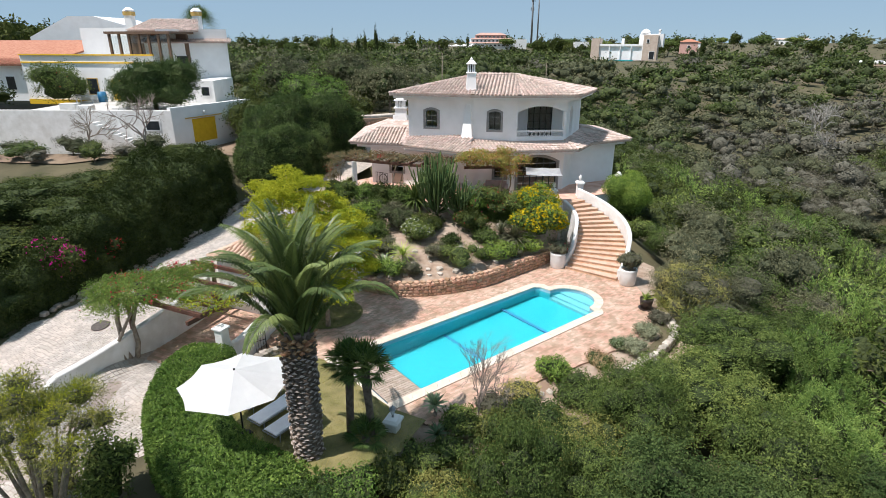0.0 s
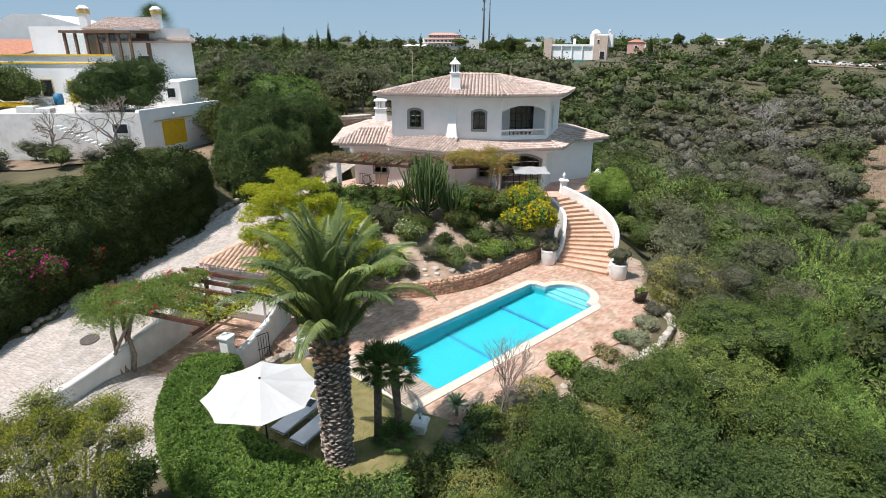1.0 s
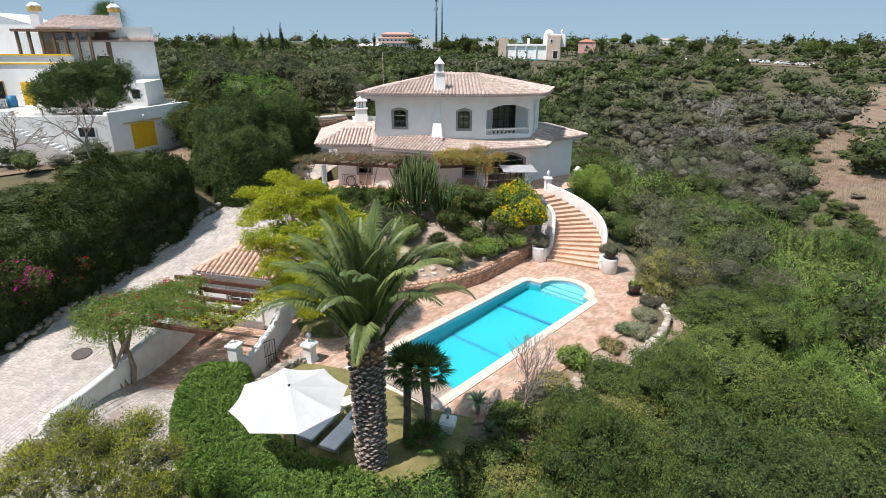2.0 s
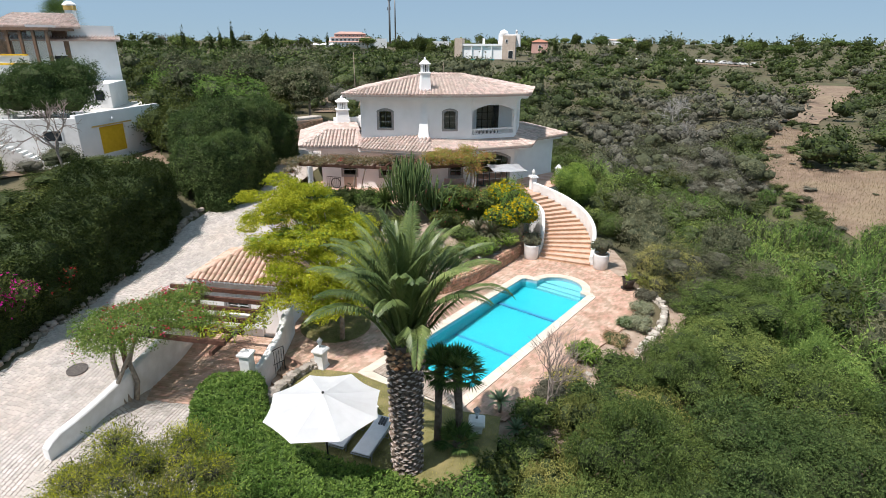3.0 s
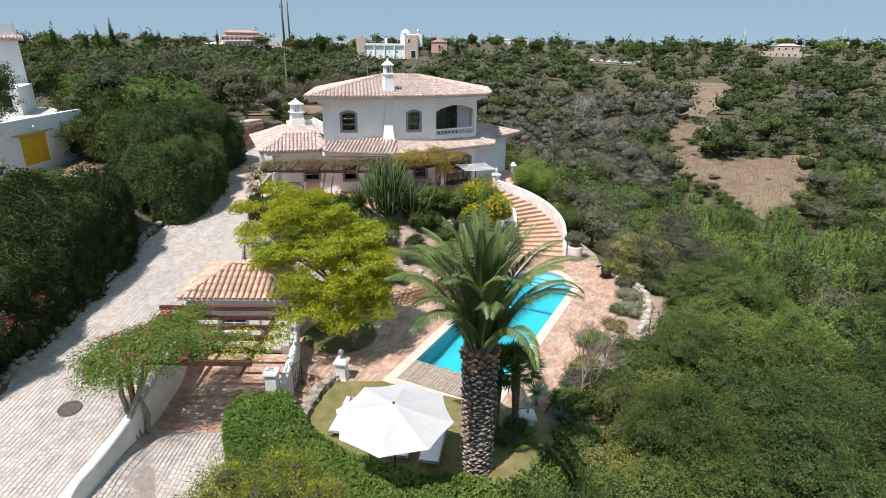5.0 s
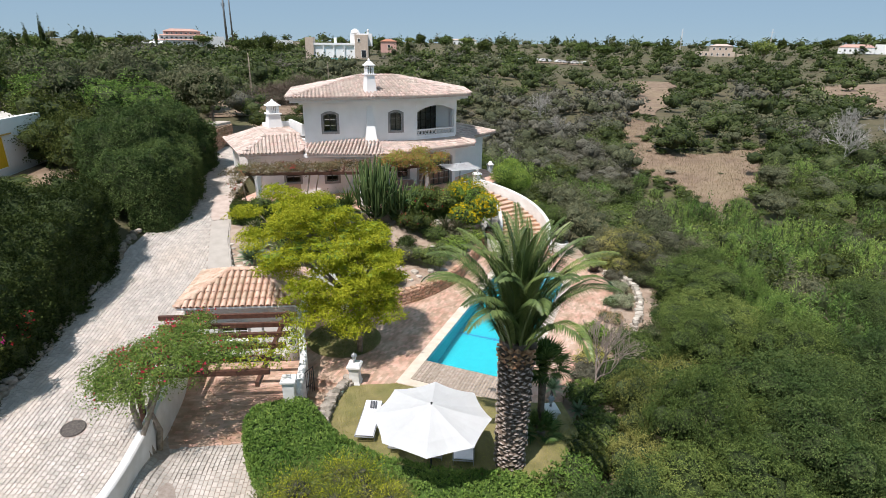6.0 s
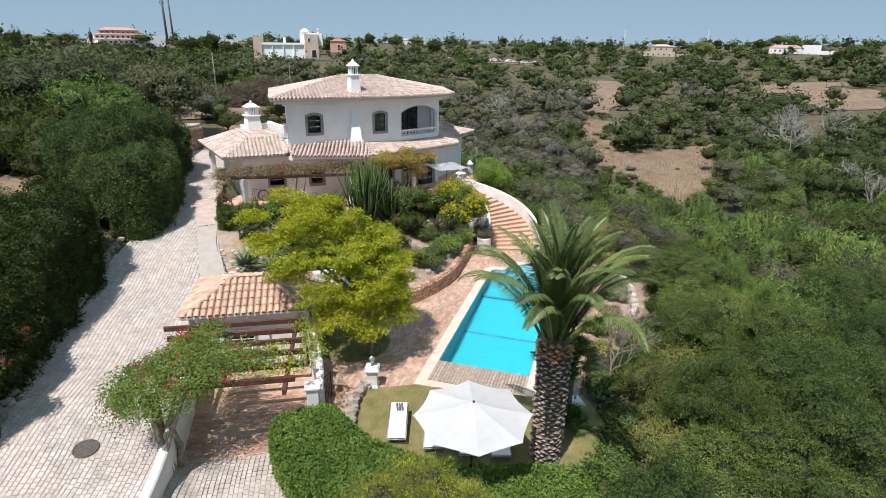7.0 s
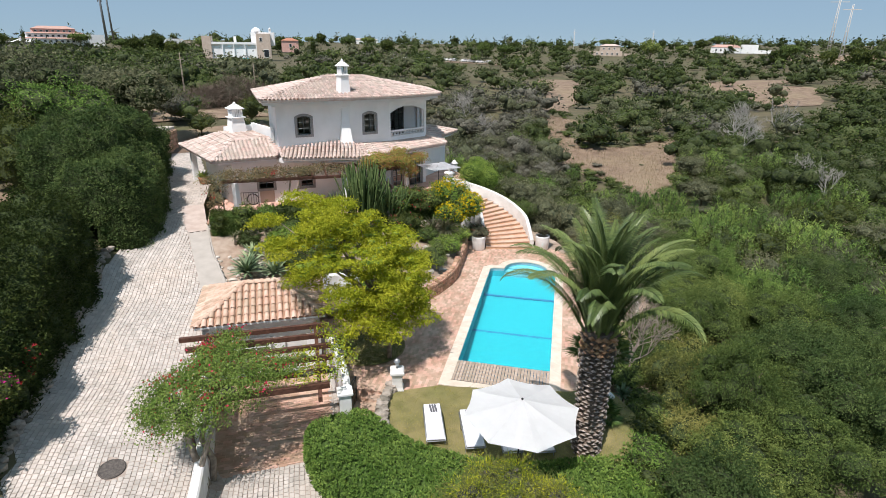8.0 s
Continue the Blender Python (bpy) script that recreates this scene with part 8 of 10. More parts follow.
rosette((-0.2, 15.7, 0.1), 26, 0.5, 0.10, 101, "agave", "pale green agave on a short stem by the pool", LEAF_AGAVE, 80, 5, 0.2, 0.15)
potted = thing("potted_plant", "dark glazed pot with a small green cycad", "potted plant", at=(10.55, 25.95, 0.0))
part("saucer", lathe([(0.36, 0), (0.38, 0.04)], seg=16), POT_DARK, potted)
part("pot", lathe([(0.26, 0.04), (0.33, 0.40), (0.35, 0.58), (0.30, 0.58), (0.29, 0.50)], seg=18), POT_DARK, potted)
V, F = leaf_quads(np.tile([[0, 0, 0.52]], (46, 1)), unit(np.random.default_rng(5).normal(size=(46, 3)) + np.array([0, 0, 0.9])), 0.45, 0.05, np.random.default_rng(6), 3.0, 0.3)
mesh_part("leaves", grown(V, F), LEAF_BRIGHT, potted)
for x, y, s in ((7.05, 31.65, 120), (10.55, 29.05, 121)):
    bush((x, y, 0.80), 0.68, 1.0, s, "planter_shrub", "grey-leaved shrub growing in a white planter", LEAF_OLIVE, 260, 0.08, 0.03, core=CORE_GREY, flower=PETAL_RED if s == 120 else None, n_flower=14, shell=(0.5, 1.1))

# right of the stair
bush((13.25, 38.3, 1.2), 1.75, 2.9, 130, "lime_topiary", "rounded lime-green clipped shrub beside the stair", LEAF_BRIGHT, 330, 0.08, 0.045, core=CORE_HEDGE, lobes=5, flat=1.0, bumps=0.06)
bush((14.6, 34.7, -0.5), 1.3, 1.9, 131, "rounded_shrub", "low rounded dark green shrub by the path", LEAF_GREEN, 320, 0.09, 0.03, lobes=5, bumps=0.08)
bush((13.2, 36.2, 0.0), 0.9, 1.5, 132, "leafy_shrub", "leafy green shrub beside the stair wall", LEAF_GREEN, 220, 0.10, 0.05)
bush((12.9, 25.4, -1.0), 1.8, 3.4, 133, "willowy_tree", "loose feathery olive-green shrub beside the terrace", LEAF_BROOM, 260, 0.15, 0.024, core=CORE_GREY, droop=0.5, lobes=12)
bush((13.4, 24.6, -1.0), 1.5, 3.0, 134, "willowy_tree", "loose feathery olive-green shrub beside the terrace", LEAF_OLIVE, 260, 0.15, 0.024, core=CORE_GREY, droop=0.5, lobes=12)
patch("gravel_path", [(11.0, 29.6), (11.5, 30.9), (12.6, 32.4), (13.0, 31.6), (12.5, 29.4), (11.6, 27.6), (11.0, 27.6)], 0.05, SOIL, "dry gravelly path beside the stair", "path", 4, lambda x, y: -0.05)
gate_post = thing("gate_pillar", "short white pillar with a cap at the terrace corner", "pillar", at=(13.4, 41.6, 2.2))
part("shaft", box((0, 0, 0.6), (0.4, 0.4, 1.2), bevel=0.02), WHITE, gate_post)
part("cap", lathe([(0.34, 1.2), (0.34, 1.28), (0.2, 1.36), (0.12, 1.5), (0.02, 1.56)], seg=8), WHITE_WORN, gate_post)

# yellow-tipped tree and laurel nearest the camera, below the drive
def broom_tree():
    th = thing("broom_tree", "multi-stemmed yellow-tipped feathery tree beside the drive", "tree", at=(-11.1, 11.8, -1.4))
    rng = np.random.default_rng(17)
    bm = bmesh.new()
    lob, tips = [], []
    for k in range(30):
        a = k * 2.4
        r = 2.05 * math.sqrt((k + 0.5) / 30)
        z = 5.7 - 0.22 * r * r + rng.uniform(-0.5, 0.35)
        x, y = r * math.cos(a), r * math.sin(a) * 0.85
        q = rng.uniform(0.42, 0.68)
        lob.append((x, y, z, q, q, q * 0.62))
        tips.append((x + rng.uniform(-0.2, 0.2), y + rng.uniform(-0.2, 0.2), z + q * 0.35, q * 0.7, q * 0.7, q * 0.35))
        if k % 2 == 0:
            add_tube(bm, [(0.12 * math.cos(a), 0.12 * math.sin(a), -0.2), (x * 0.35, y * 0.35, z * 0.45), (x * 0.75, y * 0.75, z * 0.8), (x, y, z)], [0.09, 0.06, 0.035, 0.012], 6)
    part("trunk", bm, BARK, th)
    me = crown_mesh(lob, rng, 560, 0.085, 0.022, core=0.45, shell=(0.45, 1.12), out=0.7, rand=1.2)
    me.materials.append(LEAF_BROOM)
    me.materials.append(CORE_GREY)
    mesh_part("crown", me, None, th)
    me = crown_mesh(tips, rng, 460, 0.07, 0.018, core=0.2, shell=(0.5, 1.2), out=0.9, rand=1.0)
    me.materials.append(LEAF_LIME)
    me.materials.append(CORE_GREY)
    tagged(mesh_part("shoot_growth", me, None, th, "fresh yellow-green shoot tips"), kind="stuff")


broom_tree()
bush((-12.9, 14.4, -1.3), 0.8, 1.5, 141, "broom_shrub", "low yellow-tipped olive-green shrub beside the drive", LEAF_BROOM, 260, 0.11, 0.026, core=CORE_GREY, out=0.7, shell=(0.55, 1.1), lobes=11)
bush((-10.6, 13.9, -1.3), 0.8, 3.0, 140, "laurel_bush", "glossy dark green bush beside the lower drive", LEAF_GREEN, 200, 0.14, 0.05, lobes=11)

# magenta bougainvillea in the hedge
bush((-19.6, 26.4, 0.9), 1.2, 2.7, 150, "magenta_bougainvillea", "dark hedge bush splashed with magenta bougainvillea", LEAF_DARK, 150, 0.11, 0.06, flower=PETAL_MAGENTA, n_flower=420, fsize=0.12)
bush((-18.4, 28.2, 1.6), 0.9, 1.6, 151, "red_bougainvillea", "red bougainvillea hanging over the hedge", LEAF_DARK, 150, 0.11, 0.06, flower=PETAL_RED, n_flower=120, fsize=0.12)

# drive details
cover = thing("manhole_cover", "round grey iron manhole cover in the setts", "manhole cover", at=(-16.5, 23.7, float(drive_z(23.7)) + 0.05))
cover.rotation_euler = (math.atan(0.12), 0, 0)
part("ring", lathe([(0.40, -0.05), (0.40, 0.035), (0.35, 0.035), (0.35, 0.0)], seg=28), CAST_IRON, cover)
part("lid", lathe([(0.345, -0.05), (0.345, 0.03)], seg=28), CAST_IRON, cover)
strip = [(-9.55, 32.4), (-8.9, 36.3), (-8.3, 38.6), (-9.35, 38.75), (-9.9, 36.3), (-10.6, 33.0)]
apron = [(-8.25, 38.7), (-8.0, 39.6), (-7.2, 42.5), (-8.5, 42.7), (-9.2, 39.8), (-9.32, 38.85)]
patch("drive_apron", apron, 0.085, FADED_PINK, "faded terracotta apron beside the house terrace", "paving", 6, lambda x, y: drive_z(y))
patch("drive_margin", strip, 0.085, MARGIN, "pale concrete margin along the planted bank", "paving", 8, lambda x, y: drive_z(y))
kerb = thing("bank_kerb", "low pale kerb between the drive and the bank", "kerb", kind="structure")
part("kerb_stone", ribbon_wall([(-9.5, 32.3), (-8.85, 36.3), (-8.2, 38.9)], 0.16, lambda t: 0.4, lambda t: float(np.interp(t, (0, 0.6, 1), (drive_z(32.3), drive_z(36.3), drive_z(38.9)))) + 0.14), MARGIN, kerb)

DEAD = [(84, 47, 8.5), (90, 51, 8.0), (96, 46, 8.5), (78, 44, 7.5), (101, 54, 8.0), (62, 30, 6.5), (58, 26, 6.0), (64, 96, 8.0), (58, 84, 7.5), (70, 104, 8.0)]
for k, (x, y, h) in enumerate(DEAD):
    bare_tree((x, y, float(land(x, y)) - 0.1), h, 40 + k, "dead grey leafless tree on the valley side", 0.5, 5, 0.14, DEADWOOD, 5)

# more planting on the bank beside the drive and under the yellow-green tree
for k, (x, y, r, h, leaf) in enumerate(((-6.2, 33.4, 0.7, 0.8, 0), (-5.3, 32.4, 0.8, 0.9, 1), (-6.2, 31.4, 0.6, 0.6, 2), (-4.9, 30.6, 0.8, 0.9, 0), (-6.9, 35.9, 0.6, 0.7, 1), (-4.6, 35.6, 0.8, 1.0, 0), (-3.2, 34.9, 0.7, 0.9, 2), (2.5, 31.8, 0.7, 0.8, 0),
                                        (-3.6, 30.9, 0.7, 0.8, 2), (4.3, 31.1, 0.45, 0.5, 2), (-7.8, 31.6, 0.55, 0.6, 2), (0.4, 31.4, 0.6, 0.7, 1))):
    bush(on_bank(x, y), r, h, 260 + k, ("leafy_shrub", "rounded_shrub", "lavender_bush")[leaf], ("leafy mid-green shrub on the bank", "dense dark green shrub on the bank", "grey-green lavender mound on the bank")[leaf],
         (LEAF_GREEN, LEAF_DARK, LEAF_OLIVE)[leaf], 240, 0.09, 0.04, core=CORE_GREY if leaf == 2 else None)

# porch furniture and rails
sofa = thing("outdoor_sofa", "pink-grey cushioned sofa on the shaded terrace", "sofa", at=(3.7, 38.3, TERR_Z), rz=-14)
part("seat", box((0, 0, 0.32), (1.5, 0.75, 0.24), bevel=0.04), FABRIC_PINK, sofa)
part("backrest", box((0, 0.32, 0.62), (1.5, 0.18, 0.5), bevel=0.04), FABRIC_PINK, sofa)
for sx in (-0.78, 0.78):
    part("armrest", box((sx, 0, 0.42), (0.14, 0.75, 0.46), bevel=0.03), FABRIC_PINK, sofa)
for sx in (-0.65, 0.65):
    for sy in (-0.3, 0.3):
        part("leg", box((sx, sy, 0.1), (0.06, 0.06, 0.2)), WOOD_DARK, sofa)
rack = thing("iron_railing", "low black iron railing with a hose hoop by the door", "railing", at=(-5.1, 41.5, TERR_Z), rz=-32)
for z in (0.08, 0.85):
    part("rail", tube([(0, 0, z), (1.1, 0, z)], 0.018, 6), IRON, rack)
for k in range(8):
    part("bar", tube([(1.1 * k / 7, 0, 0.0), (1.1 * k / 7, 0, 0.85)], 0.012, 5), IRON, rack)
ring = [(0.75 + 0.36 * math.cos(a), -0.06, 0.42 + 0.36 * math.sin(a)) for a in np.linspace(0, 2 * math.pi, 25)]
part("hoop", tube(ring, 0.03, 6), RUBBER, rack, "coiled black hose")
porch_pot = thing("potted_plant", "clay pot with a leafy plant beside the porch post", "potted plant", at=(-5.9, 46.4, float(drive_z(46.4)) + 0.1))
part("pot", lathe([(0.22, 0), (0.30, 0.35), (0.34, 0.45), (0.29, 0.45), (0.28, 0.4)], seg=16), POT_CLAY, porch_pot)
V, F = leaf_quads(np.tile([[0, 0, 0.42]], (60, 1)), unit(np.random.default_rng(15).normal(size=(60, 3)) + np.array([0, 0, 1.0])), 0.65, 0.07, np.random.default_rng(16), 3.0, 0.3)
mesh_part("leaves", grown(V, F), LEAF_BRIGHT, porch_pot)

# grass blades on the lawn and in the tree bed
def turf(poly, z, count, seed, label, leaf, size, width=0.012):
    rng = np.random.default_rng(seed)
    xs, ys = [p[0] for p in poly], [p[1] for p in poly]
    pts = []
    while len(pts) < count:
        x, y = rng.uniform(min(xs), max(xs)), rng.uniform(min(ys), max(ys))
        if inside(poly, x, y):
            pts.append((x, y, z(x, y)))
    pts = np.array(pts)
    V, F = leaf_quads(pts, np.tile([[0, 0, 1.0]], (count, 1)), size, width, rng, 1.2, 1.0)
    tagged(mesh_part("grass", grown(V, F), leaf), label, "grass", kind="stuff")


turf(LAWN_POLY, lambda x, y: lawn_z(x, y) - 0.005, 15000, 5, "short dry grass blades of the sun lawn", LEAF_STRAW, 0.06)
turf(ellipse(-5.8, 25.4, 1.65, 1.7, 30), lambda x, y: 0.025, 7000, 6, "short green grass of the round bed", LEAF_GREEN, 0.07)

turf(FIELD_A, lambda x, y: float(land(x, y)) + 0.10, 9000, 7, "dry straw-coloured grass over the bare field", DRY_GRASS, 0.34, 0.05)

# loose shrubs growing out of the terrace hedges
for k, (x, y, r, h) in enumerate(((1.3, 34.6, 0.7, 1.6), (2.3, 34.3, 0.75, 1.8), (3.4, 34.0, 0.8, 1.75), (4.5, 33.8, 0.75, 1.7), (5.4, 33.9, 0.7, 1.6), (-7.7, 38.1, 0.6, 1.5), (-6.5, 37.5, 0.65, 1.6), (-5.3, 37.1, 0.6, 1.5), (-4.1, 36.6, 0.65, 1.6), (-2.9, 36.2, 0.6, 1.6), (-1.9, 35.8, 0.6, 1.5))):
    bush((x, y - 0.1, TERR_Z - 0.45), r, h, 300 + k, "terrace_shrub", "leafy shrub with a few red flowers in the terrace hedge" if k < 5 else "leafy green shrub in the terrace hedge", (LEAF_GREEN, LEAF_HEDGE, LEAF_DARK)[k % 3], 200, 0.10, 0.05,
         flower=PETAL_RED if k < 5 else None, n_flower=26, lobes=8)


# ---- neighbouring houses ----
def slab_box(name, parent, x0, x1, y0, y1, z0, z1, material, rz=0.0, bevel=0.0, label=""):
    return part(name, box(((x0 + x1) / 2, (y0 + y1) / 2, (z0 + z1) / 2), (x1 - x0, y1 - y0, z1 - z0), rz, bevel), material, parent, label)


def low_wall(parent, a, b, z0, z1, thick, material, name="wall", label="", openings=()):
    bm = bmesh.new()
    wall_run(bm, a, b, z0, z1, thick, openings)
    return part(name, bm, material, parent, label)


DARK_PANE = surface("dark_window", (0.02, 0.025, 0.03), (0.035, 0.04, 0.045), 2, 0.15)


def plain_window(parent, a, b, s0, s1, z0, z1, frame=None, o=0.03):
    """A small far window: frame and pane set in the wall from a to b."""
    a, b = Vector(a), Vector(b)
    d = (b - a).normalized()
    n = Vector((d.y, -d.x))
    c = a + d * (s0 + s1) / 2
    ang = math.degrees(math.atan2(d.y, d.x))
    w = part("window", box((c.x + n.x * o * 0.3, c.y + n.y * o * 0.3, (z0 + z1) / 2), (s1 - s0 + 0.16, 0.08, z1 - z0 + 0.16), ang), frame or WHITE, parent)
    part("pane", box((c.x + n.x * (o * 0.3 + 0.03), c.y + n.y * (o * 0.3 + 0.03), (z0 + z1) / 2), (s1 - s0, 0.05, z1 - z0), ang), DARK_PANE, w)
    return w


# neighbour's garage terrace
garage = thing("garage_terrace", "white rendered garage with a yellow door under a roof terrace", "garage")
GA, GB, GC = (-37.0, 46.6), (-22.2, 46.2), (-18.3, 54.2)
low_wall(garage, GA, GB, 3.0, 7.75, 0.4, WHITE_WORN)
ang = math.degrees(math.atan2(8.0, 3.9))
low_wall(garage, GB, GC, 3.0, 7.95, 0.4, WHITE, openings=[(1.95, 4.5, 4.85, 6.85, 0.0)])
dirv = (Vector(GC) - Vector(GB)).normalized()
c = Vector(GB) + dirv * 3.22
part("garage_door", box((c.x - 0.12, c.y + 0.05, 5.85), (2.55, 0.08, 2.0), ang), YELLOW, garage, "bright yellow double garage door")
part("door_rail", box((c.x + 0.08, c.y - 0.04, 6.98), (4.0, 0.06, 0.09), ang), OCHRE, garage)
for off, lamp_z in ((0.0, 7.2),):
    part("lamp", lathe([(0.06, 0), (0.12, 0.1), (0.1, 0.25), (0.02, 0.3)], (c.x + 0.12, c.y - 0.05, lamp_z), 8), WHITE, garage)
plain_window(garage, GA, GB, 12.6, 13.7, 6.2, 6.9)
part("terrace_floor", prism([(-37, 46.9), (-22.4, 46.6), (-18.6, 54.2), (-22.0, 63.6), (-37, 62)], 6.9, 7.3), CONCRETE, garage, "sunlit pale terrace floor")
low_wall(garage, (-52.0, 45.4), GA, 3.4, 7.75, 0.4, WHITE_WORN)
for k in range(14):
    part("step", box((-28.2 + 0.35 * k, 45.6, 5.4 - 0.09 * k), (0.37, 1.0, 3.0 - 0.18 * k)), WHITE_WORN, garage)
for x, y, s, h in ((-31.2, 47.6, 1.3, 0.9), (-29.8, 47.4, 1.1, 0.75), (-27.4, 48.4, 1.2, 0.5)):
    slab_box("planter_block", garage, x - s / 2, x + s / 2, y - 0.4, y + 0.4, 7.3, 7.3 + h, WHITE_WORN)

nb = thing("neighbour_house", "white neighbouring house with red roof, glazed veranda and yellow trim", "house", at=(-32.0, 64.0, 7.0))
before = set(bpy.data.objects)
NA, NB_, NC = (-30.8, 60.9), (-23.1, 63.2), (-27.2, 73.8)
low_wall(nb, NA, NB_, 7.0, 13.0, 0.3, WHITE)
low_wall(nb, NB_, NC, 7.0, 13.0, 0.3, WHITE)
low_wall(nb, NC, (-34.5, 72.0), 7.0, 13.0, 0.3, WHITE)
low_wall(nb, (-34.5, 72.0), NA, 7.0, 13.0, 0.3, WHITE)
plain_window(nb, NA, NB_, 2.9, 4.1, 10.3, 11.6, WHITE)
tiled_roof(nb, [[(-31.1, 60.4, 13.0), (-22.6, 62.8, 13.0), (-22.9, 64.0, 13.35), (-31.0, 61.7, 13.35)]], TILE, "eave_tiles", "short run of pale eave tiles")
low_wall(nb, (-29.8, 61.6), (-23.2, 63.6), 13.0, 14.25, 0.25, WHITE, "roof_parapet")
low_wall(nb, (-23.2, 63.6), (-27.1, 73.4), 13.0, 14.25, 0.25, WHITE, "roof_parapet")
part("base_band", box((-26.9, 61.95, 7.3), (8.1, 0.12, 0.6), math.degrees(math.atan2(2.3, 7.7))), YELLOW, nb, "yellow painted plinth")
part("base_band", box((-24.95, 68.4, 7.3), (0.12, 10.6, 0.6), 21.2), YELLOW, nb, "yellow painted plinth")
slab_box("side_porch", nb, -25.4, -22.7, 57.0, 62.4, 6.9, 9.4, WHITE)
plain_window(nb, (-25.4, 57.0), (-22.7, 57.0), 1.5, 2.2, 8.0, 8.8)
# ground-floor wing with door
BA, BB = (-44.5, 61.6), (-29.0, 58.8)
low_wall(nb, BA, BB, 6.8, 10.9, 0.3, WHITE)
low_wall(nb, BB, (-28.0, 62.0), 6.8, 10.9, 0.3, WHITE)
part("wing_roof", prism([(-44.5, 61.8), (-29.0, 59.0), (-28.0, 66.0), (-43.0, 70.0)], 10.7, 10.9), CONCRETE, nb)
low_wall(nb, (-44.5, 61.55), (-29.0, 58.75), 10.9, 11.7, 0.2, WHITE, "parapet")
bd = (Vector(BB) - Vector(BA)).normalized()
bang = math.degrees(math.atan2(bd.y, bd.x))
bc = (Vector(BA) + Vector(BB)) / 2
part("trim_band", box((bc.x, bc.y - 0.06, 11.0), (15.7, 0.12, 0.14), bang), YELLOW, nb, "yellow string course")
part("trim_band", box((bc.x, bc.y - 0.06, 11.76), (15.7, 0.3, 0.12), bang), YELLOW, nb, "yellow parapet coping")
part("base_band", box((bc.x, bc.y - 0.08, 7.0), (15.7, 0.12, 0.5), bang), YELLOW, nb, "yellow painted plinth")
dc = Vector(BA) + bd * 10.9
part("door", box((dc.x, dc.y - 0.08, 8.2), (1.0, 0.12, 2.3), bang), YELLOW, nb, "yellow front door")
plain_window(nb, BA, BB, 7.6, 8.7, 7.9, 9.4, OCHRE)
# glazed veranda
VA, VB = (-33.7, 59.9), (-27.2, 58.7)
for s, (p, q) in (("veranda_roof", (VA, VB)),):
    part(s, prism([(-34.1, 59.7), (-26.9, 58.4), (-26.2, 62.4), (-33.4, 63.6)], 13.75, 13.98), BROWN_ALU, nb, "brown veranda roof frame")
for k in range(7):
    p = Vector(VA).lerp(Vector(VB), k / 6)
    part("veranda_post", box((p.x, p.y, 12.3), (0.22, 0.22, 2.9), -10), BROWN_ALU, nb)
    if k < 6:
        q = Vector(VA).lerp(Vector(VB), (k + 0.5) / 6)
        pane = part("veranda_pane", box((q.x, q.y, 12.3), (0.9, 0.03, 2.6), -10), GLASS, nb)
        pane.visible_shadow = False
part("veranda_back", box((-30.0, 62.6, 12.3), (6.6, 0.2, 2.9), -10), BROWN_ALU, nb)
tiled_roof(nb, [[(-33.5, 63.0, 14.1), (-25.5, 62.0, 14.1), (-27.5, 67.0, 15.4), (-33.0, 68.0, 15.4)]], TILE, "veranda_tiles", "pale tile roof behind the veranda")
# red roofed wing and tall gable
low_wall(nb, (-66.0, 66.0), (-44.5, 64.0), 6.8, 10.7, 0.3, WHITE)
tiled_roof(nb, [[(-66.5, 65.2, 10.7), (-43.5, 63.2, 10.7), (-40.0, 72.0, 13.2), (-62.0, 76.0, 13.2)]], TILE_RED, "red_roof", "weathered red clay tile roof")
for s0 in (6.0, 12.5, 17.5):
    plain_window(nb, (-66.0, 66.0), (-44.5, 64.0), s0, s0 + 1.0, 8.0, 9.4)
bm = bmesh.new()
pr = [(-55.0, 11.0), (-41.0, 11.0), (-41.0, 14.6), (-46.5, 16.2), (-49.8, 16.2), (-55.0, 13.6)]
f0 = [bm.verts.new((x, 80.0 + 0.1 * (x + 45), z)) for x, z in pr]
f1 = [bm.verts.new((x, 90.0, z)) for x, z in pr]
bm.faces.new(f0)
bm.faces.new(f1[::-1])
for i in range(6):
    j = (i + 1) % 6
    bm.faces.new((f0[j], f0[i], f1[i], f1[j]))
bmesh.ops.recalc_face_normals(bm, faces=bm.faces[:])
part("gable_block", bm, WHITE, nb)
part("link_block", box((-37.0, 72.0, 11.5), (9.0, 8.0, 6.0)), WHITE, nb)


def square_chimney(parent, x, y, z0, z1, w):
    ch = part("chimney", box((x, y, (z0 + z1) / 2), (w, w, z1 - z0)), WHITE, parent, "white chimney with ochre band and pyramid cap")
    part("chimney_band", box((x, y, z1 - 0.25), (w + 0.12, w + 0.12, 0.4)), OCHRE, ch)
    part("chimney_cap", lathe([(w * 0.85, z1), (w * 0.85, z1 + 0.08), (w * 0.3, z1 + 0.4)], (x, y, 0), 4, False), WHITE, ch)


square_chimney(nb, -35.0, 67.0, 13.5, 16.2, 0.82)
square_chimney(nb, -28.0, 68.2, 13.5, 16.2, 0.78)
for ob in bpy.data.objects:
    if ob not in before and ob.parent == nb:
        ob.matrix_parent_inverse = Matrix.Translation(-nb.matrix_basis.translation)
slab = thing("garden_table", "white plastic garden table on the neighbour's terrace", "table", at=(-35.8, 57.4, 7.3))
part("tabletop", box((0, 0, 0.65), (2.0, 1.0, 0.06), bevel=0.02), WHITE, slab)
for sx in (-0.8, 0.8):
    for sy in (-0.35, 0.35):
        part("leg", box((sx, sy, 0.32), (0.08, 0.08, 0.64)), WHITE, slab)
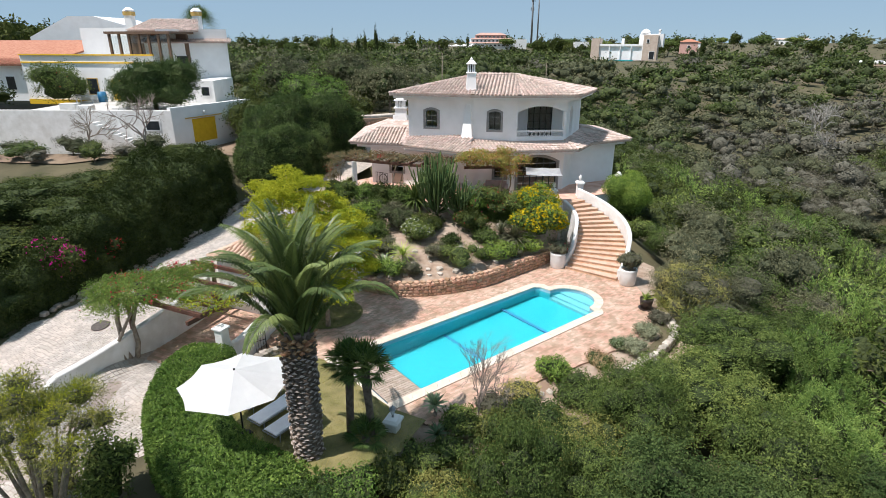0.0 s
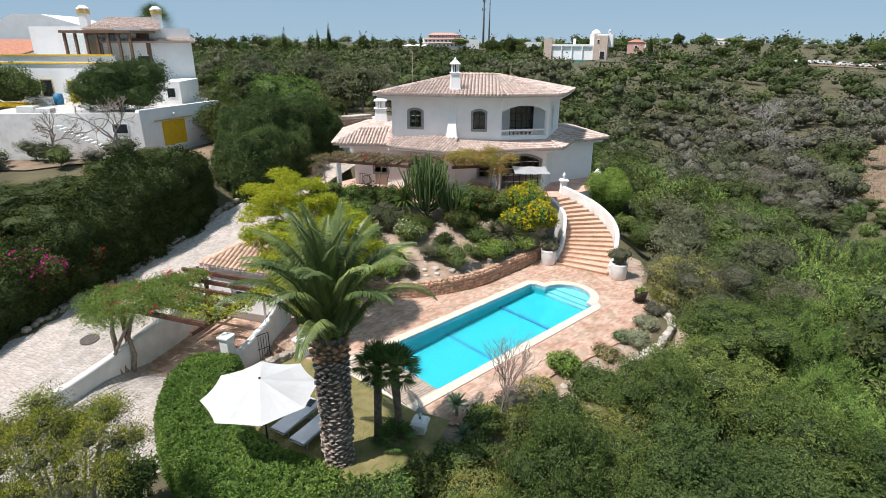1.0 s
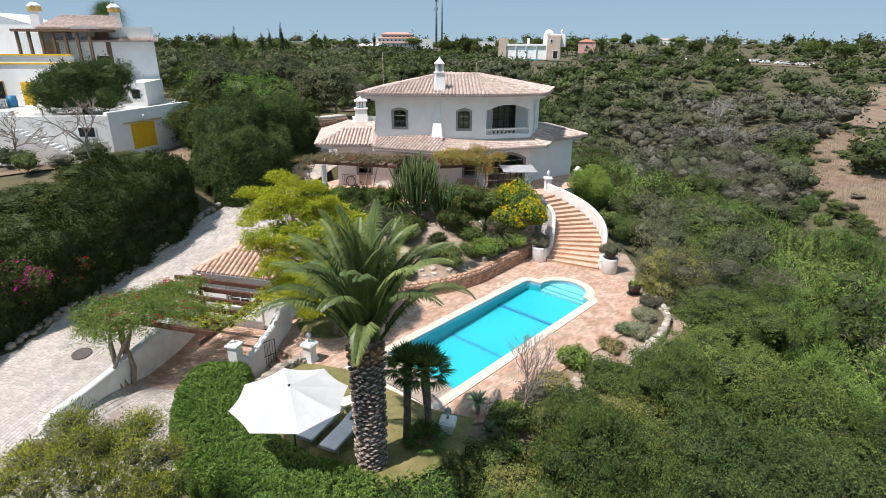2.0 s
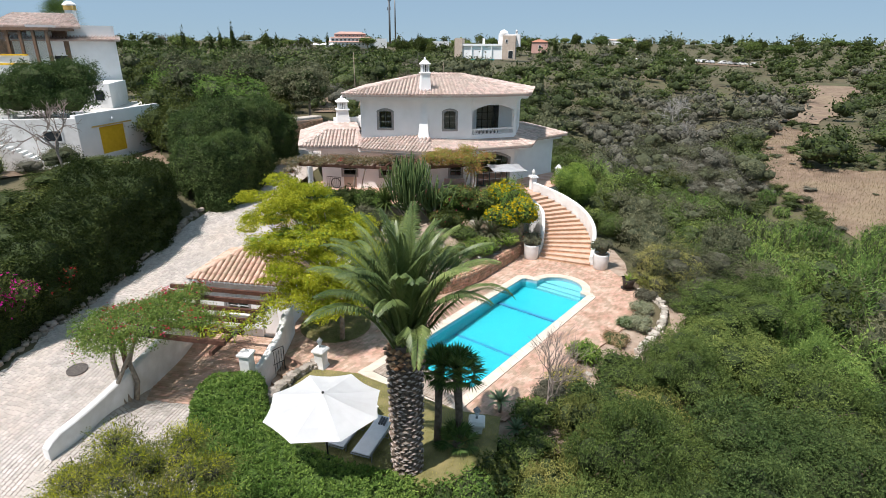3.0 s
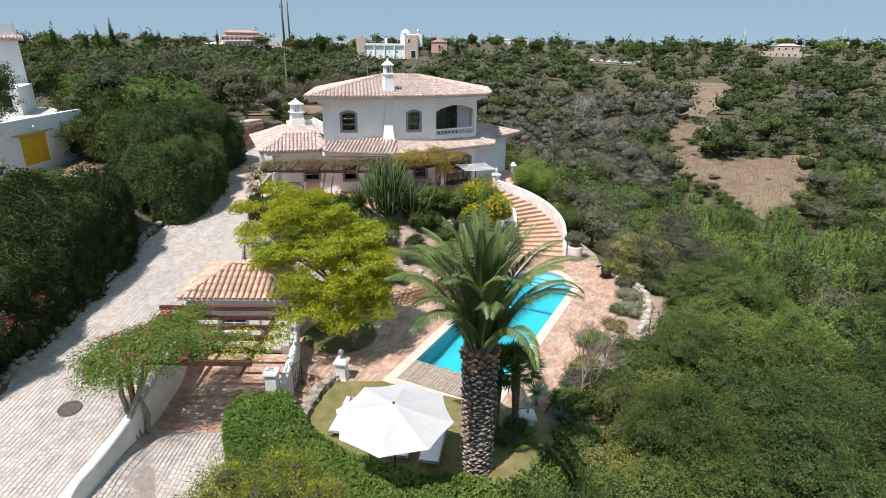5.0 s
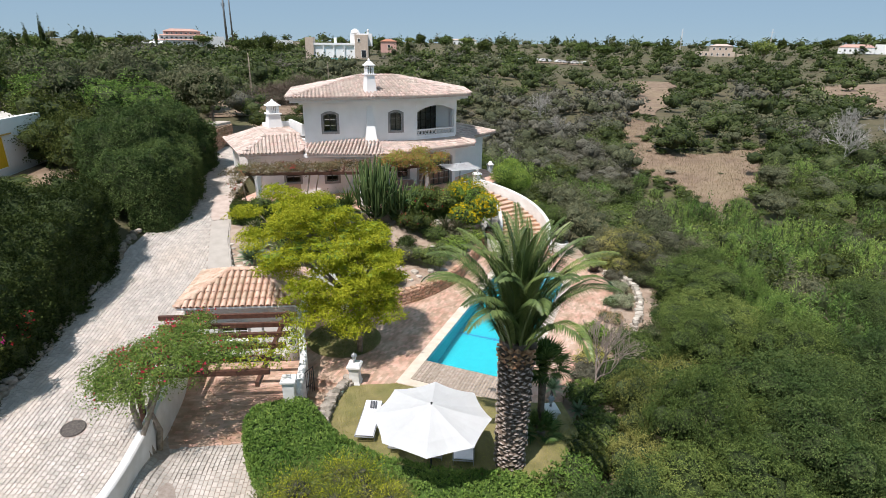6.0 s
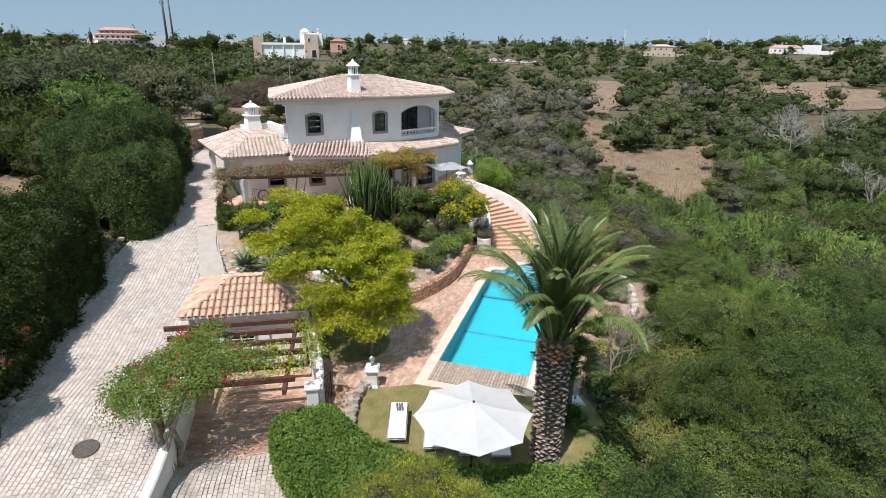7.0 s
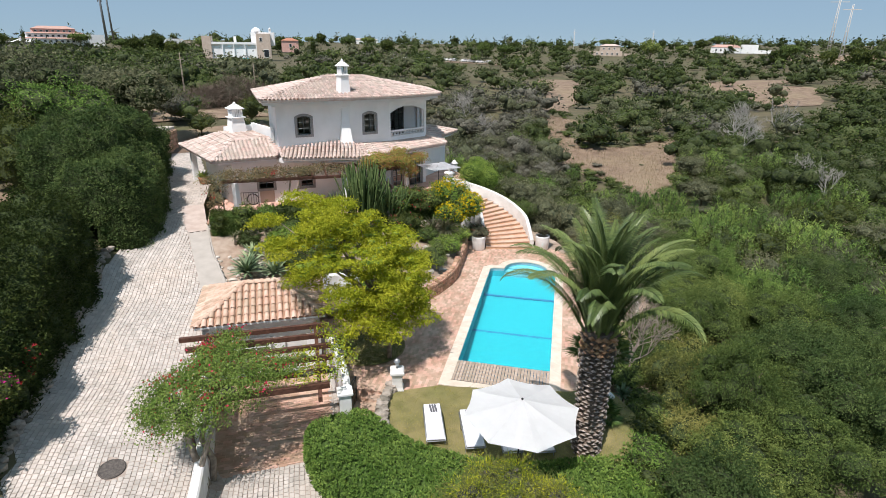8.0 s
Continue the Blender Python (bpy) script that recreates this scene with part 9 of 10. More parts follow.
barrel = thing("barrel", "dark blue plastic barrel by the neighbour's door", "barrel", at=(-34.4, 57.8, 7.3))
part("body", lathe([(0.38, 0), (0.43, 0.5), (0.38, 1.0)], seg=14), POOL_DARK, barrel)
mastic = bush((-25.5, 50.6, 7.0), 3.1, 3.9, 160, "mastic_tree", "broad dark green tree on the neighbour's terrace", LEAF_CAROB, 190, 0.12, 0.065, lobes=18, base=0.3, category="tree", tuft=0.2, flat=0.7)
part("trunk", limbs(np.random.default_rng(2), 0.22, 2.7, 1.5), BARK_DARK, mastic)
bush((-38.2, 57.2, 7.0), 2.6, 3.6, 161, "red_flowering_shrub", "rambling green shrub against the neighbour's house", LEAF_GREEN, 62, 0.19, 0.08, flower=PETAL_RED, n_flower=60)
bush((-45.6, 56.0, 6.6), 2.4, 3.2, 162, "leafy_shrub", "dark green shrub by the neighbour's wall", LEAF_DARK, 25, 0.28, 0.13)
fan_palm((-34.4, 84.0, 7.0), 8.0, 3.0, 21, "tall fan palm behind the neighbour's house", 70, "")
rosette((-29.5, 53.6, 7.2), 60, 1.5, 0.12, 163, "yucca", "green yucca on the neighbour's terrace", LEAF_GREEN, 85, -10, 0.2, 0.5, category="shrub")

# ---- distant buildings, mast, poles and cars ----
def far_house(name, label, at, rz, blocks, windows=(), roofs=()):
    """blocks: (x0, x1, y0, y1, z0, z1, material); windows: (x, z, w, h, y) on the front; roofs: (x0, x1, y0, y1, z, rise, material)."""
    th = thing(name, label, "house", at=at, rz=rz)
    for x0, x1, y0, y1, z0, z1, mt in blocks:
        slab_box("wall_block", th, x0, x1, y0, y1, z0, z1, mt)
    for x, z, w, h, y in windows:
        wn_ = part("window", box((x, y - 0.05, z), (w + 0.3, 0.2, h + 0.3)), WHITE, th)
        part("pane", box((x, y - 0.14, z), (w, 0.1, h)), DARK_PANE, wn_)
    for x0, x1, y0, y1, z, rise, mt in roofs:
        bm = bmesh.new()
        e = 0.5
        b = [bm.verts.new(v) for v in ((x0 - e, y0 - e, z), (x1 + e, y0 - e, z), (x1 + e, y1 + e, z), (x0 - e, y1 + e, z))]
        m_ = (y0 + y1) / 2
        hx = min((y1 - y0) / 2, (x1 - x0) * 0.45)
        t_ = [bm.verts.new((x0 + hx, m_, z + rise)), bm.verts.new((x1 - hx, m_, z + rise))]
        bm.faces.new((b[0], b[1], t_[1], t_[0]))
        bm.faces.new((b[1], b[2], t_[1]))
        bm.faces.new((b[2], b[3], t_[0], t_[1]))
        bm.faces.new((b[3], b[0], t_[0]))
        bm.faces.new(b[::-1])
        part("roof", bm, mt, th)
    return th


flat = far_house("flat_roofed_villa", "long white flat-roofed villa with tan wings and a dome", (87, 286, 4.6), -25,
                 [(-15, -11, 0, 8, 0, 10.0, TANWALL), (-11, 9.5, 1, 9, 0, 7.2, WHITE), (-12, 10, 0.2, 1.0, 6.4, 7.4, WHITE), (9.5, 16, -0.5, 9, 0, 11.4, TANWALL), (7, 18, 4, 12, 6, 12.0, WHITE), (-1, 0.2, 3, 4, 7.2, 10.0, WHITE)],
                 [(11.6, 8.8, 1.0, 1.4, -0.5), (13.8, 2.4, 2.2, 3.4, -0.5)])
for k in range(5):
    slab_box("column", flat, -11.4 + 5.1 * k, -11.0 + 5.1 * k, 0.2, 0.9, 0, 6.6, WHITE)
part("dome", lathe([(2.3, 0), (2.3, 0.5), (1.9, 1.3), (1.0, 2.0), (0.2, 2.3)], (9.5, 6, 12.0), 16), WHITE, flat)
part("tower_chimney", lathe([(0.6, 0), (0.5, 1.8), (0.7, 2.0), (0.2, 2.8)], (16, 5, 11.4), 8), WHITE, flat)
part("pool_edge", box((0, -4, 0.0), (12, 2.0, 0.5)), POOL_WALL, flat)
hotel = far_house("hillside_hotel", "pink and white three-storey hotel with red roofs", (38, 505, 7.0), 0,
                  [(-18, 22, 0, 12, 0, 5, WHITE), (-14, 20, 1.5, 12, 5, 8.5, WHITE), (-10, 16, 3, 12, 8.5, 11.5, PINKWALL), (22, 34, 4, 14, 0, 8, WHITE)],
                  [(-14 + 3.4 * k, 3.2, 1.5, 1.3, 0) for k in range(10)] + [(-12 + 3.4 * k, 6.8, 1.5, 1.2, 1.5) for k in range(9)] + [(-8 + 3.4 * k, 10, 1.4, 1.0, 3) for k in range(7)],
                  [(-18, 22, -0.5, 2, 5, 0.7, TILE_PINK), (-14, 20, 1, 3.4, 8.5, 0.6, TILE_PINK), (-10, 16, 3, 12, 11.5, 1.9, TILE_PINK)])
for k in range(4):
    part("sunshade", lathe([(4.2, 0), (0.3, 1.6)], (-34 + 7 * k, -4, 2.6), 4, False), WHITE, hotel)
far_house("white_cottages", "row of small white cottages on the ridge", (108, 500, 7.6), 0, [(-14, -2, 0, 8, 0, 4.5, WHITE), (4, 18, 2, 10, 0, 5.5, WHITE), (22, 30, 0, 8, 0, 3.6, TANWALL)], [(-8, 2.4, 2, 1.6, 0), (10, 3, 2, 1.6, 2)])
ruin = far_house("ruined_farmhouse", "pale roofless farmhouse shell on a bare slope", (394, 292, 4.4), -52,
                 [(-14, 14, 0, 9, 0, 4.2, TANWALL), (-4, 12, 0.2, 8.8, 4.2, 8.2, TANWALL), (16, 24, 2, 8, 0, 2.5, TANWALL)],
                 [(-10 + 4 * k, 2.2, 1.2, 1.5, 0) for k in range(6)] + [(-1 + 4.2 * k, 6.2, 1.2, 1.4, 0.2) for k in range(3)], [(-4, 12, 0.2, 8.8, 8.2, 1.6, TILE)])
farm = far_house("white_farm", "long white farm with red roofs on the skyline", (392, 188, float(land(392, 188)) + 0.4), -64, [(-24, 8, 0, 10, 0, 5, WHITE), (8, 26, -2, 12, 0, 7.5, WHITE), (26, 40, 0, 8, 0, 3, WHITE)],
          [(-18 + 5 * k, 2.6, 1.6, 1.6, 0) for k in range(5)], [(-24, 8, 0, 10, 5, 2.4, TILE_PINK)])
farm.scale = (0.58, 0.58, 0.75)
far_house("small_farmhouse", "small white house with a red roof among trees", (205, 480, 6.4), -20, [(-4, 4, 0, 6, 0, 6, WHITE)], [(0, 3, 1.2, 1.6, 0)], [(-4, 4, 0, 6, 6, 1.4, TILE_RED)])
far_house("tile_roofed_house", "pink house with a domed tower on the ridge", (150, 360, 6.0), -20, [(-5, 5, 0, 7, 0, 7, PINKWALL)], [(0, 4, 1.4, 1.8, 0)], [(-5, 5, 0, 7, 7, 1.6, TILE_RED)])
far_house("ridge_house", "low pale house on the far ridge", (330, 560, 9.0), -30, [(-16, 16, 0, 8, 0, 6, WHITE)], [(-8 + 5 * k, 3, 1.6, 1.6, 0) for k in range(4)], [(-16, 16, 0, 8, 6, 1.5, TILE)])

mast = thing("radio_mast", "tall dark lattice radio mast with antenna panels", "mast", at=(88, 590, 6))
part("pole", tube([(0, 0, 0), (0, 0, 60)], [1.1, 0.7], 8), DULL_STEEL, mast)
part("second_pole", tube([(9, 20, 0), (9, 20, 62)], [0.9, 0.5], 8), DULL_STEEL, mast)
for a in range(3):
    part("antenna_panel", box((1.6 * math.cos(a * 2.1), 1.6 * math.sin(a * 2.1), 46), (0.7, 0.7, 5)), DULL_STEEL, mast)
    part("antenna_panel", box((1.6 * math.cos(a * 2.1 + 1), 1.6 * math.sin(a * 2.1 + 1), 37), (0.6, 0.6, 3)), DULL_STEEL, mast)


def pylon(at, h, w, arm, label, material):
    th = thing("power_pylon", label, "pylon", "power poles on the hills", at=at, rz=-60)
    for sx in (-1, 1):
        part("leg", tube([(sx * w, 0, 0), (sx * w * 0.35, 0, h)], [w * 0.35, w * 0.2], 5), material, th)
    n = int(h / (w * 3))
    for k in range(n):
        z = h * (k + 0.5) / n
        ww = w * (1 - 0.65 * z / h)
        part("brace", box((0, 0, z), (ww * 2, w * 0.4, w * 0.5)), material, th)
    part("cross_arm", box((0, 0, h * 0.9), (arm, w * 0.4, w * 0.4)), material, th)
    return th


pylon((412, 137, 8), 36, 0.9, 10, "pale lattice pylon on a bare hilltop", CONCRETE)
pylon((414, 130, 8), 31, 0.9, 10, "pale lattice pylon on a bare hilltop", CONCRETE)
pylon((386, 318, 1.0), 24, 0.5, 3, "pale concrete power pole by the ruin", CONCRETE)
pylon((424, 268, 3.0), 22, 0.4, 3, "pale concrete power pole by the ruin", CONCRETE)
pylon((-0.1, 68.5, 5.2), 6.6, 0.10, 0.9, "weathered timber utility pole behind the house", BARK)
pylon((16, 90, 4.0), 6.0, 0.10, 0.6, "weathered timber utility pole among scrub", BARK)


def car(at, rz, material):
    th = thing("parked_car", "car parked on the far dusty lot", "car", "cars on the far lot", at=at, rz=rz)
    bm = bmesh.new()
    prof = [(-2.1, 0.35), (2.1, 0.35), (2.1, 0.85), (1.2, 0.95), (0.7, 1.45), (-1.3, 1.5), (-2.0, 1.0)]
    a = [bm.verts.new((x, -0.85, z)) for x, z in prof]
    b = [bm.verts.new((x, 0.85, z)) for x, z in prof]
    bm.faces.new(a)
    bm.faces.new(b[::-1])
    for i in range(7):
        j = (i + 1) % 7
        bm.faces.new((a[j], a[i], b[i], b[j]))
    part("body", bm, material, th)
    for s in (-0.87, 0.87):
        part("side_window", box((-0.3, s, 1.2), (1.7, 0.03, 0.36)), DARK_PANE, th)
        for x in (-1.3, 1.3):
            part("wheel", tube([(x, s - 0.1, 0.33), (x, s + 0.1, 0.33)], 0.33, 10), RUBBER, th)
    return th


car_rng = random.Random(2)
for k in range(22):
    t = k / 21
    p = Vector((166, 285)).lerp(Vector((216, 243)), t) + Vector((car_rng.uniform(-3, 3), car_rng.uniform(-3, 3)))
    c_ = car((p.x, p.y, float(land(p.x, p.y)) + 0.3), car_rng.uniform(0, 360), WHITE if k % 3 else CARPAINT)
    c_.scale = (1.0, 1.0, 1.1)
patch("dirt_lot", CLEARINGS[1], 0.3, FIELD, "dusty bare parking lot among scrub", "ground", 6)
for poly in (CLEARINGS[2], CLEARINGS[3], CLEARINGS[4]):
    patch("bare_slope", ragged(poly, 1.5, 5), 0.2, FIELD, "bare dry slope between scrub", "ground", 6)
patch("bare_slope", CLEARINGS[6], 0.12, FIELD, "bare dry earth behind the house", "ground", 8)
patch("bare_yard", CLEARINGS[5], 0.1, FIELD, "bare earth behind the house", "ground", 5)

# skyline trees
PINE = Kind("umbrella_pine", "dark umbrella pine on the far ridge", "tree", LEAF_GREEN, 5.0, 8.5, 2, 7, 0.8, 0.4, 51, base=4.0, trunk=0.35, lobes=9, flat=0.5)
BALL = Kind("ridge_tree", "round dark green tree on the far ridge", "tree", LEAF_DARK, 4.4, 8.0, 2, 7, 0.8, 0.45, 52, base=1.0, trunk=0.35, lobes=9)
CYP = Kind("cypress", "slender dark cypress on the ridge", "tree", LEAF_DARK, 1.5, 12.0, 1, 14, 0.6, 0.3, 53, base=0.5, trunk=0.2, lobes=2, flat=4.0)
sk = random.Random(8)
for k in range(74):
    a = radians(-40 + 118 * (k + sk.random()) / 74)
    r = sk.uniform(300, 560)
    x, y = r * math.sin(a), r * math.cos(a)
    if any(inside(p, x, y) for p in CLEARINGS) or math.hypot(x - 90, y - 283) < 34 or math.hypot(x - 394, y - 292) < 40 or (x > 330 and 140 < y < 220):
        continue
    kind = (PINE, BALL, PINE, BALL)[k % 4]
    kind.put(x, y, float(land(x, y)) - 0.3, sk.uniform(0.8, 1.5), sk.uniform(0.9, 1.6))
for x, y, h in ((-61, 326, 1.42), (-43.4, 329, 1.32), (-37.4, 329.5, 1.55), (-52, 360, 1.1), (-20, 330, 1.15), (62, 330, 1.2), (-110, 330, 1.0), (118, 268, 1.0), (20, 480, 1.1), (-20, 520, 1.1)):
    CYP.put(x, y, float(land(x, y)) - 0.3, 0.9, h)
for x, y, r in ((66, 345, 1.3), (72, 338, 1.0), (58, 352, 1.1), (-90, 120, 1.1), (-80, 112, 1.0), (-98, 128, 1.2), (-72, 108, 0.9)):
    BALL.put(x, y, float(land(x, y)) - 0.3, r, r * 1.3)
# shrubs and trees behind the house and up the back lane
BACK = Kind("almond_tree", "loose olive-green tree behind the house", "tree", LEAF_OLIVE, 2.6, 5.6, 2, 28, 0.32, 0.12, 54, base=1.2, trunk=0.14, lobes=12)
for x, y, r in ((-7.5, 62.0, 1.05), (-10.5, 68.0, 1.1), (-16.5, 60.0, 1.2), (-5.0, 72.0, 0.9), (-19.0, 70.0, 1.1), (-13.0, 76.0, 1.2)):
    BACK.put(x, y, float(land(x, y)), r)
for x, y, r in ((-17.8, 56.5, 1.2), (-14.0, 57.0, 1.0), (1.5, 57.0, 0.55), (-1.5, 60.0, 0.6), (4.5, 63.0, 0.7), (9.0, 60.0, 0.8), (14.5, 52.0, 1.0), (17.0, 48.0, 1.0), (12.0, 55.0, 0.9), (20.0, 54.0, 1.1), (-20.0, 64.0, 1.1), (-17.0, 79.0, 1.2), (-24.0, 80.0, 1.3), (15.8, 45.0, 0.8)):
    MID[1].put(x, y, float(land(x, y)) - 0.1, r)
BACK_LINE = [(-9.6, 50.4), (-7.9, 52.2), (-6.4, 54.4), (-4.7, 57.0)]
backwall = thing("boundary_wall", "rough ochre stone wall at the end of the drive", "wall", kind="structure")
part("wall", ribbon_wall(BACK_LINE, 0.5, lambda t: 2.5, lambda t: 6.2 + 0.2 * math.sin(5 * t)), RUBBLE_JOINT, backwall)
part("coping", ribbon_wall([(x - 0.35, y + 0.2) for x, y in BACK_LINE], 1.1, lambda t: 6.0, lambda t: 6.42 + 0.2 * math.sin(5 * t)), PALE_STONE, backwall, "pale mortared wall top")

PEPPER = Kind("pepper_tree", "broad yellow-green tree behind the drive hedge", "tree", LEAF_HEDGE, 3.0, 6.4, 1, 45, 0.22, 0.09, 57, base=0.6, trunk=0.18, lobes=14)
PEPPER.put(-12.2, 55.0, 4.1, 1.0)
PEPPER.put(-18.6, 63.5, 4.6, 0.95)
BACK.put(-5.6, 60.0, 5.0, 1.1)
patch("dry_ground", [(-37, 45.4), (-22.6, 45.0), (-18.8, 52.2), (-16.6, 47.0), (-18.6, 42.0), (-27, 38.8), (-37, 39.6)], 0.10, FIELD, "dry brown grass below the white garage", "ground", 10)
for k in range(12):
    MID[(2, 0, 3, 2)[k % 4]].put(-37.0 + 1.35 * k, 39.6 + 1.3 * math.sin(k * 1.9) + 0.1 * k, float(land(-37.0 + 1.35 * k, 40.0)) - 0.2, 0.42 + 0.12 * (k % 3), 0.34 + 0.1 * (k % 2), None, "low dry scrub bush below the white garage wall")
heap = thing("brush_heap", "grey-brown heap of cut branches on bare earth", "brush pile", at=(7.0, 75.0, float(land(7.0, 75.0))))
me = crown_mesh([(-3.2, 0, 0.5, 2.6, 1.8, 1.5), (0, 0.4, 0.7, 3.0, 2.0, 2.0), (3.4, 0, 0.5, 2.4, 1.8, 1.4)], np.random.default_rng(3), 60, 1.1, 0.05, core=0.85, rand=1.6, out=0.5)
me.materials.append(BARK_DARK)
me.materials.append(CORE_GREY)
tagged(mesh_part("branch_tangle", me, None, heap), kind="stuff")


# ---- setts, pavers and rubble, piece by piece ----
def lay_pieces(parent, name, poly, holes, origin, angle, su, sv0, gap, height, material, tall, near, wave=0.0, jitter=0.1, cover=None, bond=0.5, taper=0.93):
    """Small paving pieces in courses over a plan. Those inside the plan 'near' are parts of their own, the rest one mesh."""
    rng = np.random.default_rng(77)
    ca, sa = math.cos(radians(angle)), math.sin(radians(angle))
    o = Vector(origin)
    loc = [((x - o.x) * ca + (y - o.y) * sa, -(x - o.x) * sa + (y - o.y) * ca) for x, y in poly]
    u0, u1 = min(p[0] for p in loc), max(p[0] for p in loc)
    v0, v1 = min(p[1] for p in loc), max(p[1] for p in loc)
    rest_v, rest_f, count = [], [], 0
    row = 0
    v = v0
    quads = [(4, 5, 6, 7), (0, 1, 5, 4), (1, 2, 6, 5), (2, 3, 7, 6), (3, 0, 4, 7)]
    while v < v1:
        sv = sv0 * rng.uniform(1 - 0.6 * jitter, 1 + 0.6 * jitter)
        u = u0 + (bond * su if row % 2 else 0.0) + rng.uniform(-jitter, jitter) * su
        while u < u1:
            w = su * rng.uniform(1 - jitter, 1 + jitter)
            uc, vc = u + w / 2, v + sv / 2 + wave * math.sin(u * 1.1 + 0.5 * math.sin(v * 0.7))
            x, y = o.x + uc * ca - vc * sa, o.y + uc * sa + vc * ca
            u += w
            if not inside(poly, x, y) or any(inside(h, x, y) for h in holes):
                continue
            hu, hv = w / 2 - gap, sv / 2 - gap
            sl = wave * 1.1 * math.cos(uc * 1.1)
            top, low = [], []
            tz = tall * rng.uniform(0.85, 1.15)
            for a, b in ((-1, -1), (1, -1), (1, 1), (-1, 1)):
                for lst, k, h in ((low, 1.0, -0.02), (top, taper, tz)):
                    du, dv = a * hu * k, b * hv * k + a * hu * sl
                    px, py = x + du * ca - dv * sa, y + du * sa + dv * ca
                    lst.append((px, py, height(px, py) + h))
            vs = low + top
            if count < 300 and inside(near, x, y):
                count += 1
                me = grown(np.array(vs) - np.array([x, y, 0]), np.array(quads))
                ob = mesh_part(name, me, material, parent)
                ob.location = (x, y, 0)
            else:
                b0 = len(rest_v)
                rest_v += vs
                rest_f += [tuple(q + b0 for q in f) for f in quads]
        v += sv
        row += 1
    if rest_f:
        ob = mesh_part(name + "_field", grown(np.array(rest_v), np.array(rest_f)), material, parent)
        tagged(ob, "closely laid pieces of the same paving", kind="stuff")


lay_pieces(drive, "sett", [p for p in DRIVE], [strip, apron, ellipse(-16.5, 23.7, 0.44, 0.46, 0)], (-16, 24), 62, 0.195, 0.165, 0.010, lambda x, y: float(drive_z(y)) + 0.05, SETT, 0.018, [(-18.6, 22.0), (-14.4, 21.4), (-14.0, 24.6), (-18.6, 24.6)], 0.07, 0.24)
lay_pieces(lower_drive, "sett", LOWER, [bay_poly], (-14, 20), 62, 0.195, 0.165, 0.010, lower_z, SETT, 0.018, [(-14, 19), (-12, 19), (-12, 21), (-14, 21)], 0.06, 0.24)
pool_hole = [pool_xy(*p) for p in pool_outline(0.42, -2.04)]
lay_pieces(terrace, "paver", DECK, [pool_hole, ellipse(-5.8, 25.4, 1.7, 1.75, 30)], (0, 25), 38.1, 0.25, 0.125, 0.0022, lambda x, y: -0.012, TERRACOTTA, 0.008, [(-7, 20), (-3, 20), (-3, 26), (-7, 26)], 0.0, 0.05, taper=0.997)
lay_pieces(bay, "paver", bay_poly, [], (-11, 23), -25, 0.31, 0.155, 0.006, lambda x, y: CARPORT_Z + 0.012, TERRACOTTA, 0.02, [(-11, 20), (-8, 20), (-8, 25), (-11, 25)], 0.0, 0.05, taper=0.965)

